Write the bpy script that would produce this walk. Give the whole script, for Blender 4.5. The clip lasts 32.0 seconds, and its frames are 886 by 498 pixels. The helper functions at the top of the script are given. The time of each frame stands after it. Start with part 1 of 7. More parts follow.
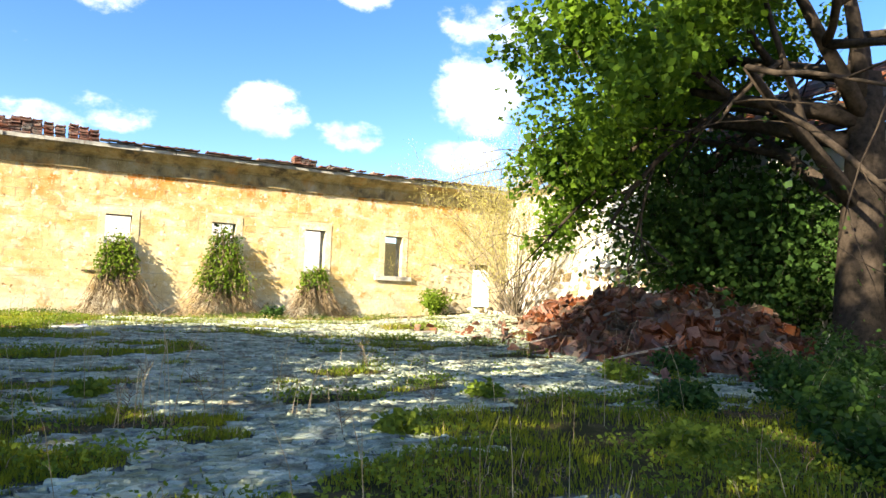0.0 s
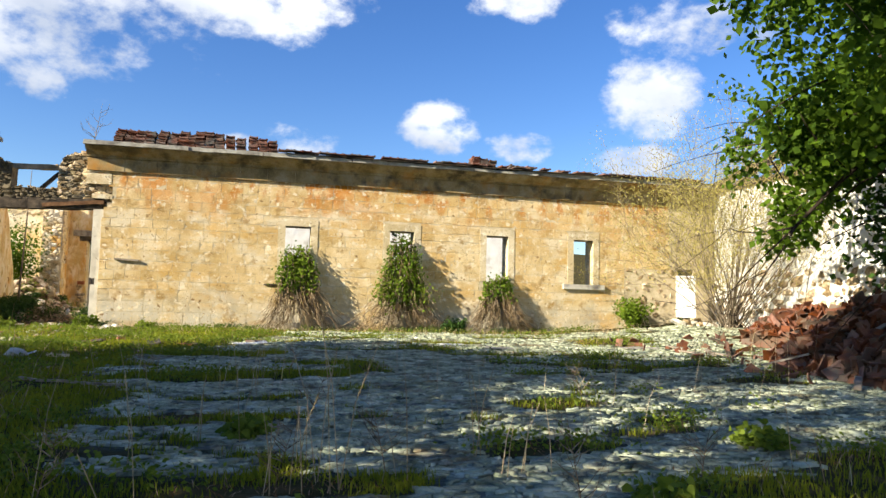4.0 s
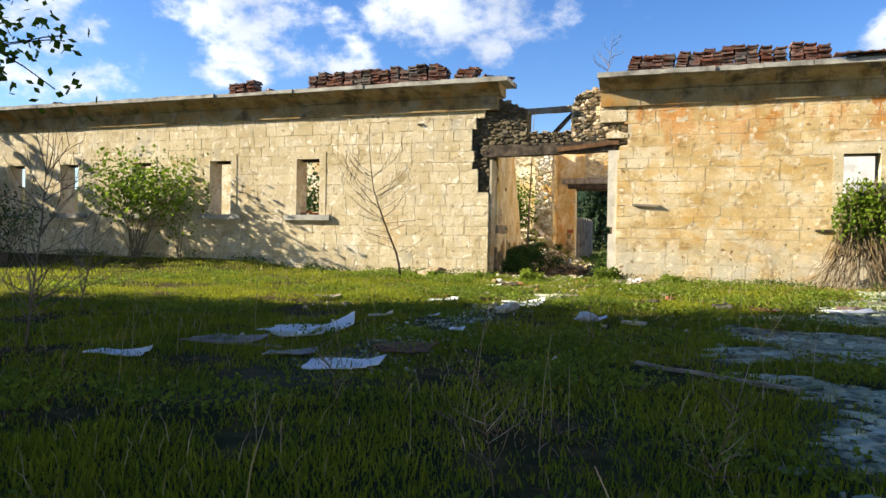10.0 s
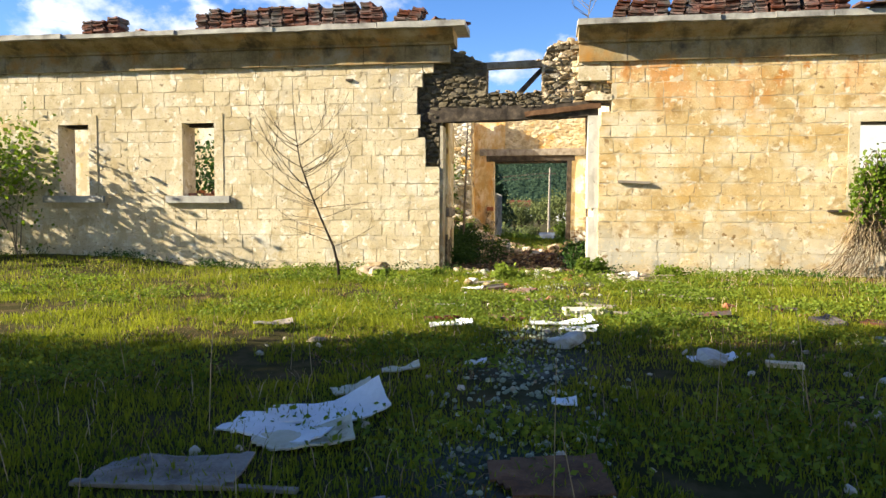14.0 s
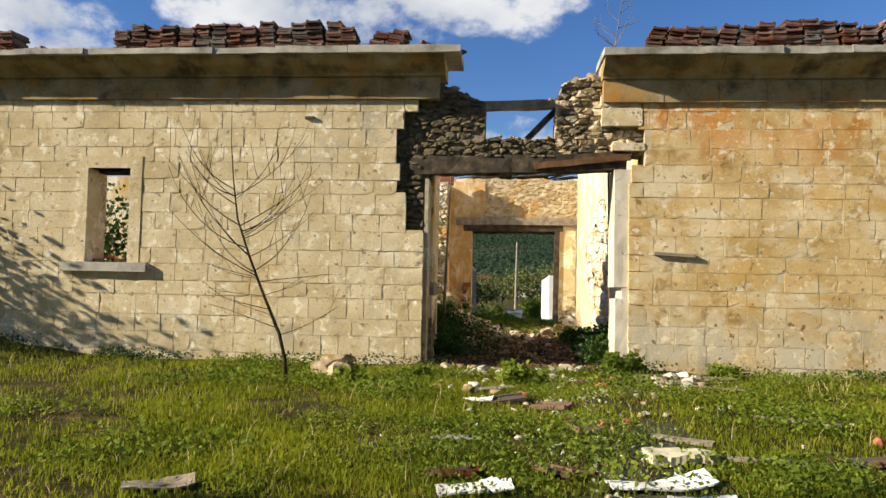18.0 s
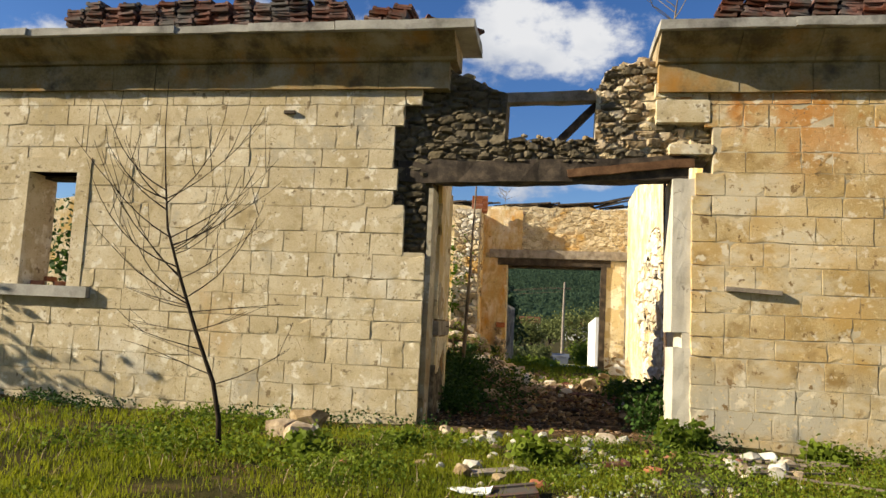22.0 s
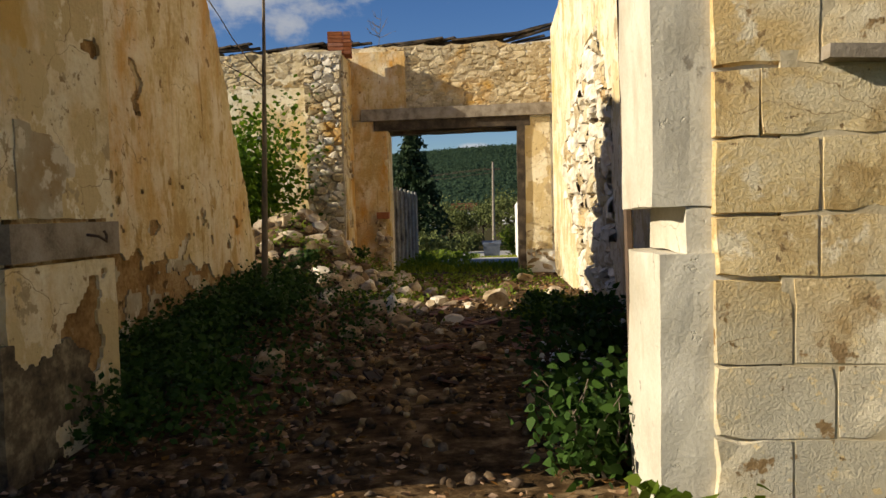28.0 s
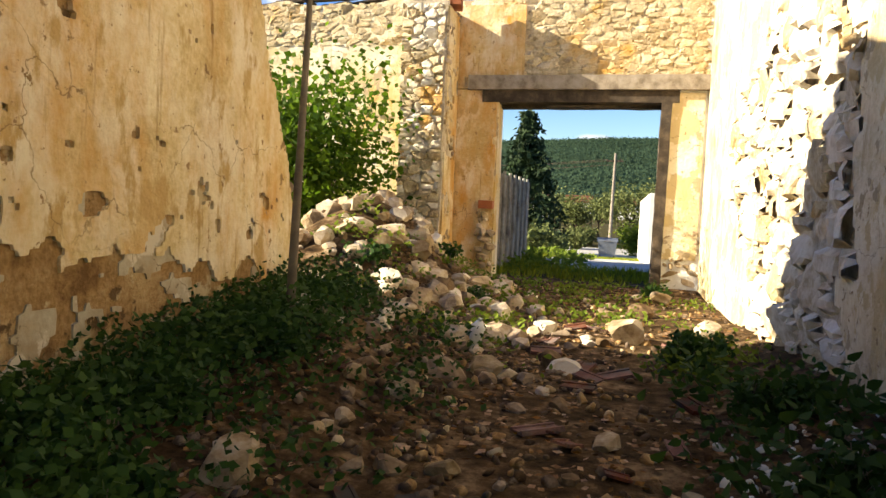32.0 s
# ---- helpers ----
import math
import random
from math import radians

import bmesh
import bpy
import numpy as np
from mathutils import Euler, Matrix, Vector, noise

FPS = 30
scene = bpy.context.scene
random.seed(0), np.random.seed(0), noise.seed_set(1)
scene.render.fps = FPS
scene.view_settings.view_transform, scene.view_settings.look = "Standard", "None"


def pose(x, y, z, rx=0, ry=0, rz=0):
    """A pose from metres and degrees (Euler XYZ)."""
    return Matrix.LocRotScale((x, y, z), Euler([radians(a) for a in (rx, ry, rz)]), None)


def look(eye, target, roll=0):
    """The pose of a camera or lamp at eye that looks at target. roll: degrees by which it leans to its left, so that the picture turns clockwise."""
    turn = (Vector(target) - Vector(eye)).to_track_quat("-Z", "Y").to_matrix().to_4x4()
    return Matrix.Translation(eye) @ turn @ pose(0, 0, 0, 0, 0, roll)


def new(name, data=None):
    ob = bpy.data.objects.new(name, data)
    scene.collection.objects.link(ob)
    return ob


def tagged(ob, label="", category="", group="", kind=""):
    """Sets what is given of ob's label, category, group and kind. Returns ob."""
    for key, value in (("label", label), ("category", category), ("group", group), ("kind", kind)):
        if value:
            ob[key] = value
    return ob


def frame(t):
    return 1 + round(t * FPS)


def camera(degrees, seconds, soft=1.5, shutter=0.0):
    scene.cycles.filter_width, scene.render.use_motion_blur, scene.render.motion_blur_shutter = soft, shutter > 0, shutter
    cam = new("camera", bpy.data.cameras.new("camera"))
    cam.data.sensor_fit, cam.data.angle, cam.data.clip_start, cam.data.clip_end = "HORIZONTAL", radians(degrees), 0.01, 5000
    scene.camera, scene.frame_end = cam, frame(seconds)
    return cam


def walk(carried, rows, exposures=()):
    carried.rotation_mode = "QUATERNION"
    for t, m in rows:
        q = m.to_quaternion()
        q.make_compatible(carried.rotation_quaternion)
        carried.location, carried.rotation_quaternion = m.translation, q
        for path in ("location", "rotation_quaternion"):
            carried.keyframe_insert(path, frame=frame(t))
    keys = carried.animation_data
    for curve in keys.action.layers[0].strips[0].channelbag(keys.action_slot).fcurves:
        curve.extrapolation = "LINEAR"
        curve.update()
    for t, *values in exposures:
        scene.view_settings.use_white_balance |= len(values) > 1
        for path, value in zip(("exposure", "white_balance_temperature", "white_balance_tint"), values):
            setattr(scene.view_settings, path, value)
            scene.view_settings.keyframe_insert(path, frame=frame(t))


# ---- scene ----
cam = camera(63.7, 32.0)
PATH = [
    (0, (2.028, 0.061, 1.362), (2.968, 1.821, 1.495), 2.2),
    (0.5, (2.136, 0.408, 1.362), (3.035, 2.184, 1.559), 2.4),
    (1, (2.198, 0.686, 1.352), (3.075, 2.481, 1.442), 2.2),
    (1.5, (2.302, 1.054, 1.334), (3.152, 2.861, 1.447), 1.6),
    (2, (2.283, 1.272, 1.315), (3.021, 3.127, 1.433), 1.1),
    (2.5, (2.346, 1.613, 1.301), (2.945, 3.517, 1.43), 0.8),
    (3, (2.344, 1.776, 1.295), (2.852, 3.705, 1.435), 0.8),
    (3.5, (2.402, 2.039, 1.306), (2.897, 3.971, 1.452), 1.3),
    (5.5, (2.497, 2.728, 1.438), (2.977, 4.663, 1.597), 1.6),
    (6, (2.43, 2.887, 1.374), (2.792, 4.848, 1.525), 2.4),
    (6.5, (2.281, 2.997, 1.352), (2.477, 4.986, 1.42), 3.8),
    (7, (2.161, 3.179, 1.332), (2.141, 5.179, 1.366), 1.7),
    (7.5, (2.009, 3.525, 1.357), (2.005, 5.525, 1.372), 0.3),
    (7.7, (1.899, 3.575, 1.357), (1.841, 5.572, 1.278), 0.5),
    (8, (1.677, 3.724, 1.353), (1.56, 5.718, 1.266), 0.0),
    (8.5, (1.332, 4.136, 1.349), (1.006, 6.105, 1.221), -0.5),
    (9, (0.987, 4.604, 1.396), (0.384, 6.509, 1.327), -2.6),
    (9.5, (0.51, 5.042, 1.389), (-0.093, 6.948, 1.424), 0.1),
    (10, (0.106, 5.341, 1.409), (-0.564, 7.225, 1.379), 1.0),
    (10.5, (-0.276, 5.77, 1.483), (-0.937, 7.657, 1.459), 1.4),
    (11, (-0.666, 6.116, 1.505), (-1.316, 8.007, 1.457), 1.1),
    (11.5, (-1.017, 6.539, 1.513), (-1.635, 8.44, 1.428), -3.6),
    (12, (-1.461, 6.844, 1.551), (-2.058, 8.746, 1.388), -0.7),
    (12.5, (-1.932, 7.151, 1.682), (-2.377, 9.095, 1.524), -1.0),
    (13, (-2.202, 7.528, 1.681), (-2.564, 9.493, 1.598), -2.9),
    (13.5, (-2.476, 7.973, 1.68), (-2.807, 9.943, 1.578), -1.0),
    (15.5, (-3.175, 9.47, 1.684), (-3.388, 11.458, 1.627), 0.2),
    (16, (-3.207, 9.903, 1.691), (-3.342, 11.898, 1.73), -0.9),
    (16.5, (-3.315, 10.327, 1.694), (-3.441, 12.321, 1.762), 0.4),
    (17, (-3.381, 10.786, 1.702), (-3.468, 12.782, 1.795), 0.7),
    (17.5, (-3.448, 11.239, 1.726), (-3.537, 13.237, 1.777), -0.0),
    (18, (-3.646, 11.681, 1.72), (-3.818, 13.67, 1.824), 1.2),
    (18.5, (-3.627, 11.984, 1.729), (-3.888, 13.963, 1.854), 1.5),
    (19, (-3.595, 12.272, 1.746), (-3.854, 14.252, 1.847), 1.6),
    (19.5, (-3.62, 12.472, 1.733), (-3.833, 14.456, 1.862), 2.1),
    (20, (-3.642, 12.622, 1.748), (-3.795, 14.612, 1.886), 2.1),
    (20.5, (-3.556, 12.923, 1.718), (-3.677, 14.915, 1.852), 0.5),
    (21, (-3.436, 13.299, 1.722), (-3.542, 15.295, 1.797), -0.3),
    (21.5, (-3.407, 13.767, 1.719), (-3.549, 15.759, 1.832), 1.8),
    (22, (-3.311, 14.18, 1.724), (-3.625, 16.144, 1.934), 2.7),
    (22.5, (-3.374, 14.491, 1.719), (-3.724, 16.451, 1.908), 2.3),
    (23, (-3.471, 14.812, 1.729), (-3.718, 16.792, 1.869), 1.1),
    (23.5, (-3.427, 15.301, 1.748), (-3.509, 17.295, 1.875), 0.0),
    (24, (-3.511, 15.842, 1.694), (-3.407, 17.838, 1.762), 0.9),
    (24.5, (-3.416, 16.347, 1.679), (-3.244, 18.34, 1.712), -1.1),
    (25, (-3.341, 16.923, 1.688), (-3.282, 18.92, 1.595), -1.3),
    (25.5, (-3.302, 17.463, 1.71), (-3.175, 19.457, 1.637), -0.7),
    (27.5, (-2.614, 19.652, 1.709), (-2.691, 21.644, 1.556), -2.0),
    (28, (-2.538, 20.236, 1.751), (-2.683, 22.229, 1.658), -1.6),
    (28.5, (-2.375, 20.703, 1.728), (-2.716, 22.672, 1.651), 0.0),
    (29, (-2.438, 21.135, 1.72), (-2.96, 23.064, 1.638), -0.4),
    (29.5, (-2.503, 21.412, 1.768), (-3.125, 23.312, 1.78), -0.9),
    (30, (-2.527, 21.742, 1.76), (-3.271, 23.597, 1.834), -0.9),
    (30.5, (-2.658, 22.03, 1.737), (-3.327, 23.915, 1.707), 0.9),
    (31, (-2.799, 22.272, 1.732), (-3.25, 24.22, 1.697), 0.2),
    (31.5, (-2.851, 22.635, 1.699), (-3.276, 24.589, 1.65), -0.5),
    (32, (-2.771, 22.863, 1.806), (-3.218, 24.808, 1.674), 2.4),
]
EXPOSURES = [(0, 2.35, 6550, 10), (1, 1.92, 6500, 10), (2, 1.85, 6450, 10), (3, 1.7, 6350, 10), (5.5, 1.38, 6300, 10), (8, 1.42, 6280, 10), (9, 1.55, 6350, 10), (10, 1.62, 6250, 10), (13, 1.82, 6250, 10), (16, 1.5, 6300, 10), (18, 1.04, 6500, 10), (19, 1.03, 6500, 10), (22, 0.97, 6550, 10), (25, 0.85, 6600, 10), (27.5, 0.52, 6500, 10), (28.5, 0.58, 6500, 10), (29, 0.64, 6450, 10), (29.5, 0.92, 6450, 10), (30, 1.27, 6450, 10), (31, 1.6, 6550, 10), (32, 1.75, 6600, 10)]
walk(cam, [(t, look(eye, target, roll)) for t, eye, target, roll in PATH], EXPOSURES)

# ---- light ----
SUN = Vector((3.0, 1.0, -1.5)).normalized()      # the way the sunlight travels
world = bpy.data.worlds.new("sky")
scene.world = world
world.use_nodes = True
wn, wl = world.node_tree.nodes, world.node_tree.links
wn.clear()
w_out = wn.new("ShaderNodeOutputWorld")
w_bg = wn.new("ShaderNodeBackground")
w_sky = wn.new("ShaderNodeTexSky")
w_sky.sky_type = "NISHITA"
w_sky.sun_disc = False
w_sky.sun_elevation = math.asin(-SUN.z)
w_sky.sun_rotation = math.atan2(-SUN.x, -SUN.y)
w_sky.air_density, w_sky.dust_density, w_sky.ozone_density = 1.0, 0.3, 3.0
w_bg.inputs["Strength"].default_value = 0.05


def wnode(kind, **vals):
    n = wn.new(kind)
    for k, v in vals.items():
        n.inputs[k].default_value = v
    return n


def wmath(op, a, b=None, clamp=False):
    n = wn.new("ShaderNodeMath")
    n.operation, n.use_clamp = op, clamp
    for i, v in enumerate((a, b)):
        if v is None:
            continue
        if isinstance(v, (int, float)):
            n.inputs[i].default_value = v
        else:
            wl.new(v, n.inputs[i])
    return n.outputs[0]


# Cumulus clouds: bearing from +y to the right, height above the horizon, half width, half height (degrees), weight.
CLOUDS = [(-17, 19.0, 13, 5.0, 1.0), (-2, 22.5, 8, 3.2, 0.9), (2.5, 12.2, 3.6, 1.5, 1.0), (14, 14, 3.4, 2.0, 1.0), (20.5, 12.6, 3.2, 1.4, 1.0),
          (30.5, 15.8, 3.8, 3.3, 1.0), (29.5, 11.3, 3.2, 1.4, 1.0), (20, 23.5, 4, 1.4, 0.8), (33.5, 21, 6.5, 2.2, 0.7), (-15.5, 14.6, 1.5, 1.6, 0.9),
          (-48, 12.6, 6, 4.2, 1.0), (-34.5, 16.3, 9, 4.0, 1.0), (-28.5, 14.3, 3.6, 1.9, 0.9), (-36, 12, 3, 1.2, 0.8), (-2, 11.4, 4, 1.3, 1.0), (-1.5, 5.2, 1.8, 0.6, 0.8),
          (70, 16, 12, 6, 1.0), (120, 25, 25, 8, 1.0), (-140, 30, 30, 9, 1.0), (175, 25, 25, 6, 1.0)]
w_tc = wn.new("ShaderNodeTexCoord")
w_sep = wn.new("ShaderNodeSeparateXYZ")
wl.new(w_tc.outputs["Generated"], w_sep.inputs[0])
w_n1 = wnode("ShaderNodeTexNoise", Scale=7.0, Detail=2.0, Roughness=0.5)
w_n3 = wnode("ShaderNodeTexNoise", Scale=24.0, Detail=9.0, Roughness=0.6)
w_map = wn.new("ShaderNodeMapping")
w_map.inputs["Scale"].default_value = (1.0, 1.0, 1.5)
wl.new(w_tc.outputs["Generated"], w_map.inputs[0])
wl.new(w_map.outputs[0], w_n1.inputs["Vector"])
wl.new(w_map.outputs[0], w_n3.inputs["Vector"])
bearing = wmath("MULTIPLY", wmath("ARCTAN2", w_sep.outputs["X"], w_sep.outputs["Y"]), 57.2958)
height = wmath("MULTIPLY", wmath("ARCSINE", w_sep.outputs["Z"]), 57.2958)
field = None
for b, h, wb, hh, wt in CLOUDS:
    d1 = wmath("POWER", wmath("DIVIDE", wmath("SUBTRACT", bearing, b), wb), 2)
    d2 = wmath("POWER", wmath("DIVIDE", wmath("SUBTRACT", height, h), hh), 2)
    one = wmath("MULTIPLY", wmath("SUBTRACT", 1.0, wmath("ADD", d1, d2)), wt)
    field = one if field is None else wmath("MAXIMUM", field, one)
puff = wmath("ADD", wmath("MINIMUM", wmath("MAXIMUM", field, -2.0), 0.5), wmath("ADD", wmath("MULTIPLY", wmath("SUBTRACT", w_n1.outputs["Fac"], 0.5), 2.8), wmath("MULTIPLY", wmath("SUBTRACT", w_n3.outputs["Fac"], 0.48), 2.6)))
cover = wn.new("ShaderNodeValToRGB")
cover.color_ramp.interpolation = "EASE"
cover.color_ramp.elements[0].position, cover.color_ramp.elements[1].position = 0.0, 1.0
wl.new(puff, cover.inputs[0])
w_n2 = wnode("ShaderNodeTexNoise", Scale=5.0, Detail=5.0)
wl.new(w_map.outputs[0], w_n2.inputs["Vector"])
shade = wn.new("ShaderNodeValToRGB")
shade.color_ramp.elements[0].position, shade.color_ramp.elements[0].color = 0.35, (4.4, 4.9, 5.9, 1)
shade.color_ramp.elements[1].position, shade.color_ramp.elements[1].color = 0.62, (8.2, 8.3, 8.5, 1)
wl.new(w_n2.outputs["Fac"], shade.inputs[0])
w_mix = wn.new("ShaderNodeMixRGB")
wl.new(cover.outputs[0], w_mix.inputs[0])
w_blue = wn.new("ShaderNodeHueSaturation")
w_blue.inputs["Saturation"].default_value, w_blue.inputs["Value"].default_value = 1.25, 1.3
w_blue.inputs["Hue"].default_value = 0.513
wl.new(w_sky.outputs[0], w_blue.inputs["Color"])
wl.new(w_blue.outputs[0], w_mix.inputs[1])
wl.new(shade.outputs[0], w_mix.inputs[2])
wl.new(w_mix.outputs[0], w_bg.inputs["Color"])
wl.new(w_bg.outputs[0], w_out.inputs["Surface"])

sun = new("sun", bpy.data.lights.new("sun", "SUN"))
sun.data.energy, sun.data.angle, sun.data.color = 5.0, radians(0.55), (1.0, 0.88, 0.67)
sun.matrix_world = look((0, 0, 40), Vector((0, 0, 40)) + SUN)

# ---- materials ----


def material(name, colors, scale=3.0, rough=0.9, bump=0.3, detail_scale=40.0, stain=None, per_piece=0.0, island=0.0, metal=0.0, bump_dist=0.02, contrast=(0.3, 0.7), crack=None, grit=0.35, pits=None):
    """A surface that mixes its colours by noise at two scales. stain: (colour, scale, low, high) laid over it by position;
    per_piece and island: how far single pieces differ in value."""
    m = bpy.data.materials.new(name)
    m.use_nodes = True
    nt = m.node_tree
    n, l = nt.nodes, nt.links
    bsdf = n["Principled BSDF"]
    bsdf.inputs["Roughness"].default_value = rough
    bsdf.inputs["Metallic"].default_value = metal
    if "Specular IOR Level" in bsdf.inputs:
        bsdf.inputs["Specular IOR Level"].default_value = 0.25 if rough < 0.94 else 0.08
    geo = n.new("ShaderNodeNewGeometry")
    big = n.new("ShaderNodeTexNoise")
    big.inputs["Scale"].default_value, big.inputs["Detail"].default_value, big.inputs["Roughness"].default_value = scale, 6, 0.6
    fine = n.new("ShaderNodeTexNoise")
    fine.inputs["Scale"].default_value, fine.inputs["Detail"].default_value, fine.inputs["Roughness"].default_value = detail_scale, 6, 0.65
    for t in (big, fine):
        l.new(geo.outputs["Position"], t.inputs["Vector"])
    ramp = n.new("ShaderNodeValToRGB")
    e = ramp.color_ramp.elements
    lo, hi = contrast
    e[0].position, e[1].position = lo, hi
    e[0].color, e[1].color = (*colors[0], 1), (*colors[-1], 1)
    for i, c in enumerate(colors[1:-1]):
        k = e.new(lo + (hi - lo) * (i + 1) / (len(colors) - 1))
        k.color = (*c, 1)
    mixf = n.new("ShaderNodeMath")
    mixf.operation = "MULTIPLY_ADD"
    l.new(fine.outputs["Fac"], mixf.inputs[0])
    mixf.inputs[1].default_value = grit
    sub = n.new("ShaderNodeMath")
    sub.operation = "SUBTRACT"
    l.new(big.outputs["Fac"], sub.inputs[0])
    sub.inputs[1].default_value = grit / 2
    l.new(sub.outputs[0], mixf.inputs[2])
    l.new(mixf.outputs[0], ramp.inputs[0])
    color = ramp.outputs[0]
    for spec in (stain or []):
        sc, ssc, lo2, hi2 = spec[:4]
        st = n.new("ShaderNodeTexNoise")
        st.inputs["Scale"].default_value, st.inputs["Detail"].default_value, st.inputs["Roughness"].default_value = ssc, 7, 0.62
        mp = n.new("ShaderNodeMapping")
        mp.inputs["Scale"].default_value = spec[4] if len(spec) > 4 else (1, 1, 1)
        mp.inputs["Location"].default_value = (ssc * 7.3, 3.1, ssc)
        l.new(geo.outputs["Position"], mp.inputs[0])
        l.new(mp.outputs[0], st.inputs["Vector"])
        rr = n.new("ShaderNodeMapRange")
        rr.inputs["From Min"].default_value, rr.inputs["From Max"].default_value = lo2, hi2
        rr.clamp = True
        l.new(st.outputs["Fac"], rr.inputs["Value"])
        fac = rr.outputs[0]
        if len(spec) > 5:                          # a band of height and length in which the stain lies
            sep = n.new("ShaderNodeSeparateXYZ")
            l.new(geo.outputs["Position"], sep.inputs[0])
            for axis, a, b in spec[5]:
                r2 = n.new("ShaderNodeMapRange")
                r2.inputs["From Min"].default_value, r2.inputs["From Max"].default_value = a, b
                r2.clamp = True
                l.new(sep.outputs[axis], r2.inputs["Value"])
                mu = n.new("ShaderNodeMath")
                mu.operation = "MULTIPLY"
                l.new(fac, mu.inputs[0])
                l.new(r2.outputs[0], mu.inputs[1])
                fac = mu.outputs[0]
        mx = n.new("ShaderNodeMixRGB")
        l.new(fac, mx.inputs[0])
        l.new(color, mx.inputs[1])
        mx.inputs[2].default_value = (*sc, 1)
        color = mx.outputs[0]
    if crack:                                      # hairline cracks: scale, width, colour
        wob = n.new("ShaderNodeTexNoise")
        wob.inputs["Scale"].default_value, wob.inputs["Detail"].default_value = crack[0] * 1.6, 6
        l.new(geo.outputs["Position"], wob.inputs["Vector"])
        add = n.new("ShaderNodeVectorMath")
        add.operation = "MULTIPLY_ADD"
        l.new(wob.outputs["Color"], add.inputs[0])
        add.inputs[1].default_value = (0.7 / crack[0],) * 3
        l.new(geo.outputs["Position"], add.inputs[2])
        vo = n.new("ShaderNodeTexVoronoi")
        vo.feature = "DISTANCE_TO_EDGE"
        vo.inputs["Scale"].default_value = crack[0]
        l.new(add.outputs[0], vo.inputs["Vector"])
        r3 = n.new("ShaderNodeMapRange")
        r3.inputs["From Min"].default_value, r3.inputs["From Max"].default_value = crack[1], 0.0
        r3.clamp = True
        l.new(vo.outputs["Distance"], r3.inputs["Value"])
        m3 = n.new("ShaderNodeMath")
        m3.operation = "MULTIPLY"
        r4 = n.new("ShaderNodeMapRange")
        r4.inputs["From Min"].default_value, r4.inputs["From Max"].default_value = 0.47, 0.56
        r4.clamp = True
        l.new(big.outputs["Fac"], r4.inputs["Value"])
        l.new(r3.outputs[0], m3.inputs[0])
        l.new(r4.outputs[0], m3.inputs[1])
        mx = n.new("ShaderNodeMixRGB")
        l.new(m3.outputs[0], mx.inputs[0])
        l.new(color, mx.inputs[1])
        mx.inputs[2].default_value = (*crack[2], 1)
        color = mx.outputs[0]
    if per_piece or island:
        hs = n.new("ShaderNodeHueSaturation")
        src = n.new("ShaderNodeObjectInfo").outputs["Random"] if per_piece else geo.outputs["Random Per Island"]
        if per_piece and island:                   # single pieces and joined ones in one surface
            ad = n.new("ShaderNodeMath")
            ad.operation = "ADD"
            l.new(src, ad.inputs[0])
            l.new(geo.outputs["Random Per Island"], ad.inputs[1])
            fr = n.new("ShaderNodeMath")
            fr.operation = "FRACT"
            l.new(ad.outputs[0], fr.inputs[0])
            src = fr.outputs[0]
        amt = per_piece or island
        mr = n.new("ShaderNodeMapRange")
        mr.inputs["To Min"].default_value, mr.inputs["To Max"].default_value = 1 - amt, 1 + amt
        l.new(src, mr.inputs["Value"])
        l.new(mr.outputs[0], hs.inputs["Value"])
        mh = n.new("ShaderNodeMapRange")
        mh.inputs["To Min"].default_value, mh.inputs["To Max"].default_value = 1 + amt * 0.6, 1 - amt * 0.6
        l.new(src, mh.inputs["Value"])
        l.new(mh.outputs[0], hs.inputs["Saturation"])
        l.new(color, hs.inputs["Color"])
        color = hs.outputs[0]
    l.new(color, bsdf.inputs["Base Color"])
    if bump:
        bp = n.new("ShaderNodeBump")
        bp.inputs["Strength"].default_value, bp.inputs["Distance"].default_value = bump, bump_dist
        l.new(mixf.outputs[0], bp.inputs["Height"])
        normal = bp.outputs[0]
        if pits:                                   # small weathered hollows: scale, share, strength
            pn = n.new("ShaderNodeTexNoise")
            pn.inputs["Scale"].default_value, pn.inputs["Detail"].default_value, pn.inputs["Roughness"].default_value = pits[0], 4, 0.7
            l.new(geo.outputs["Position"], pn.inputs["Vector"])
            pr = n.new("ShaderNodeMapRange")
            pr.inputs["From Min"].default_value, pr.inputs["From Max"].default_value = pits[1], pits[1] + 0.06
            pr.inputs["To Min"].default_value, pr.inputs["To Max"].default_value = 1.0, 0.0
            pr.clamp = True
            l.new(pn.outputs["Fac"], pr.inputs["Value"])
            b2 = n.new("ShaderNodeBump")
            b2.inputs["Strength"].default_value, b2.inputs["Distance"].default_value = pits[2], 0.02
            l.new(pr.outputs[0], b2.inputs["Height"])
            l.new(normal, b2.inputs["Normal"])
            normal = b2.outputs[0]
        l.new(normal, bsdf.inputs["Normal"])
    return m


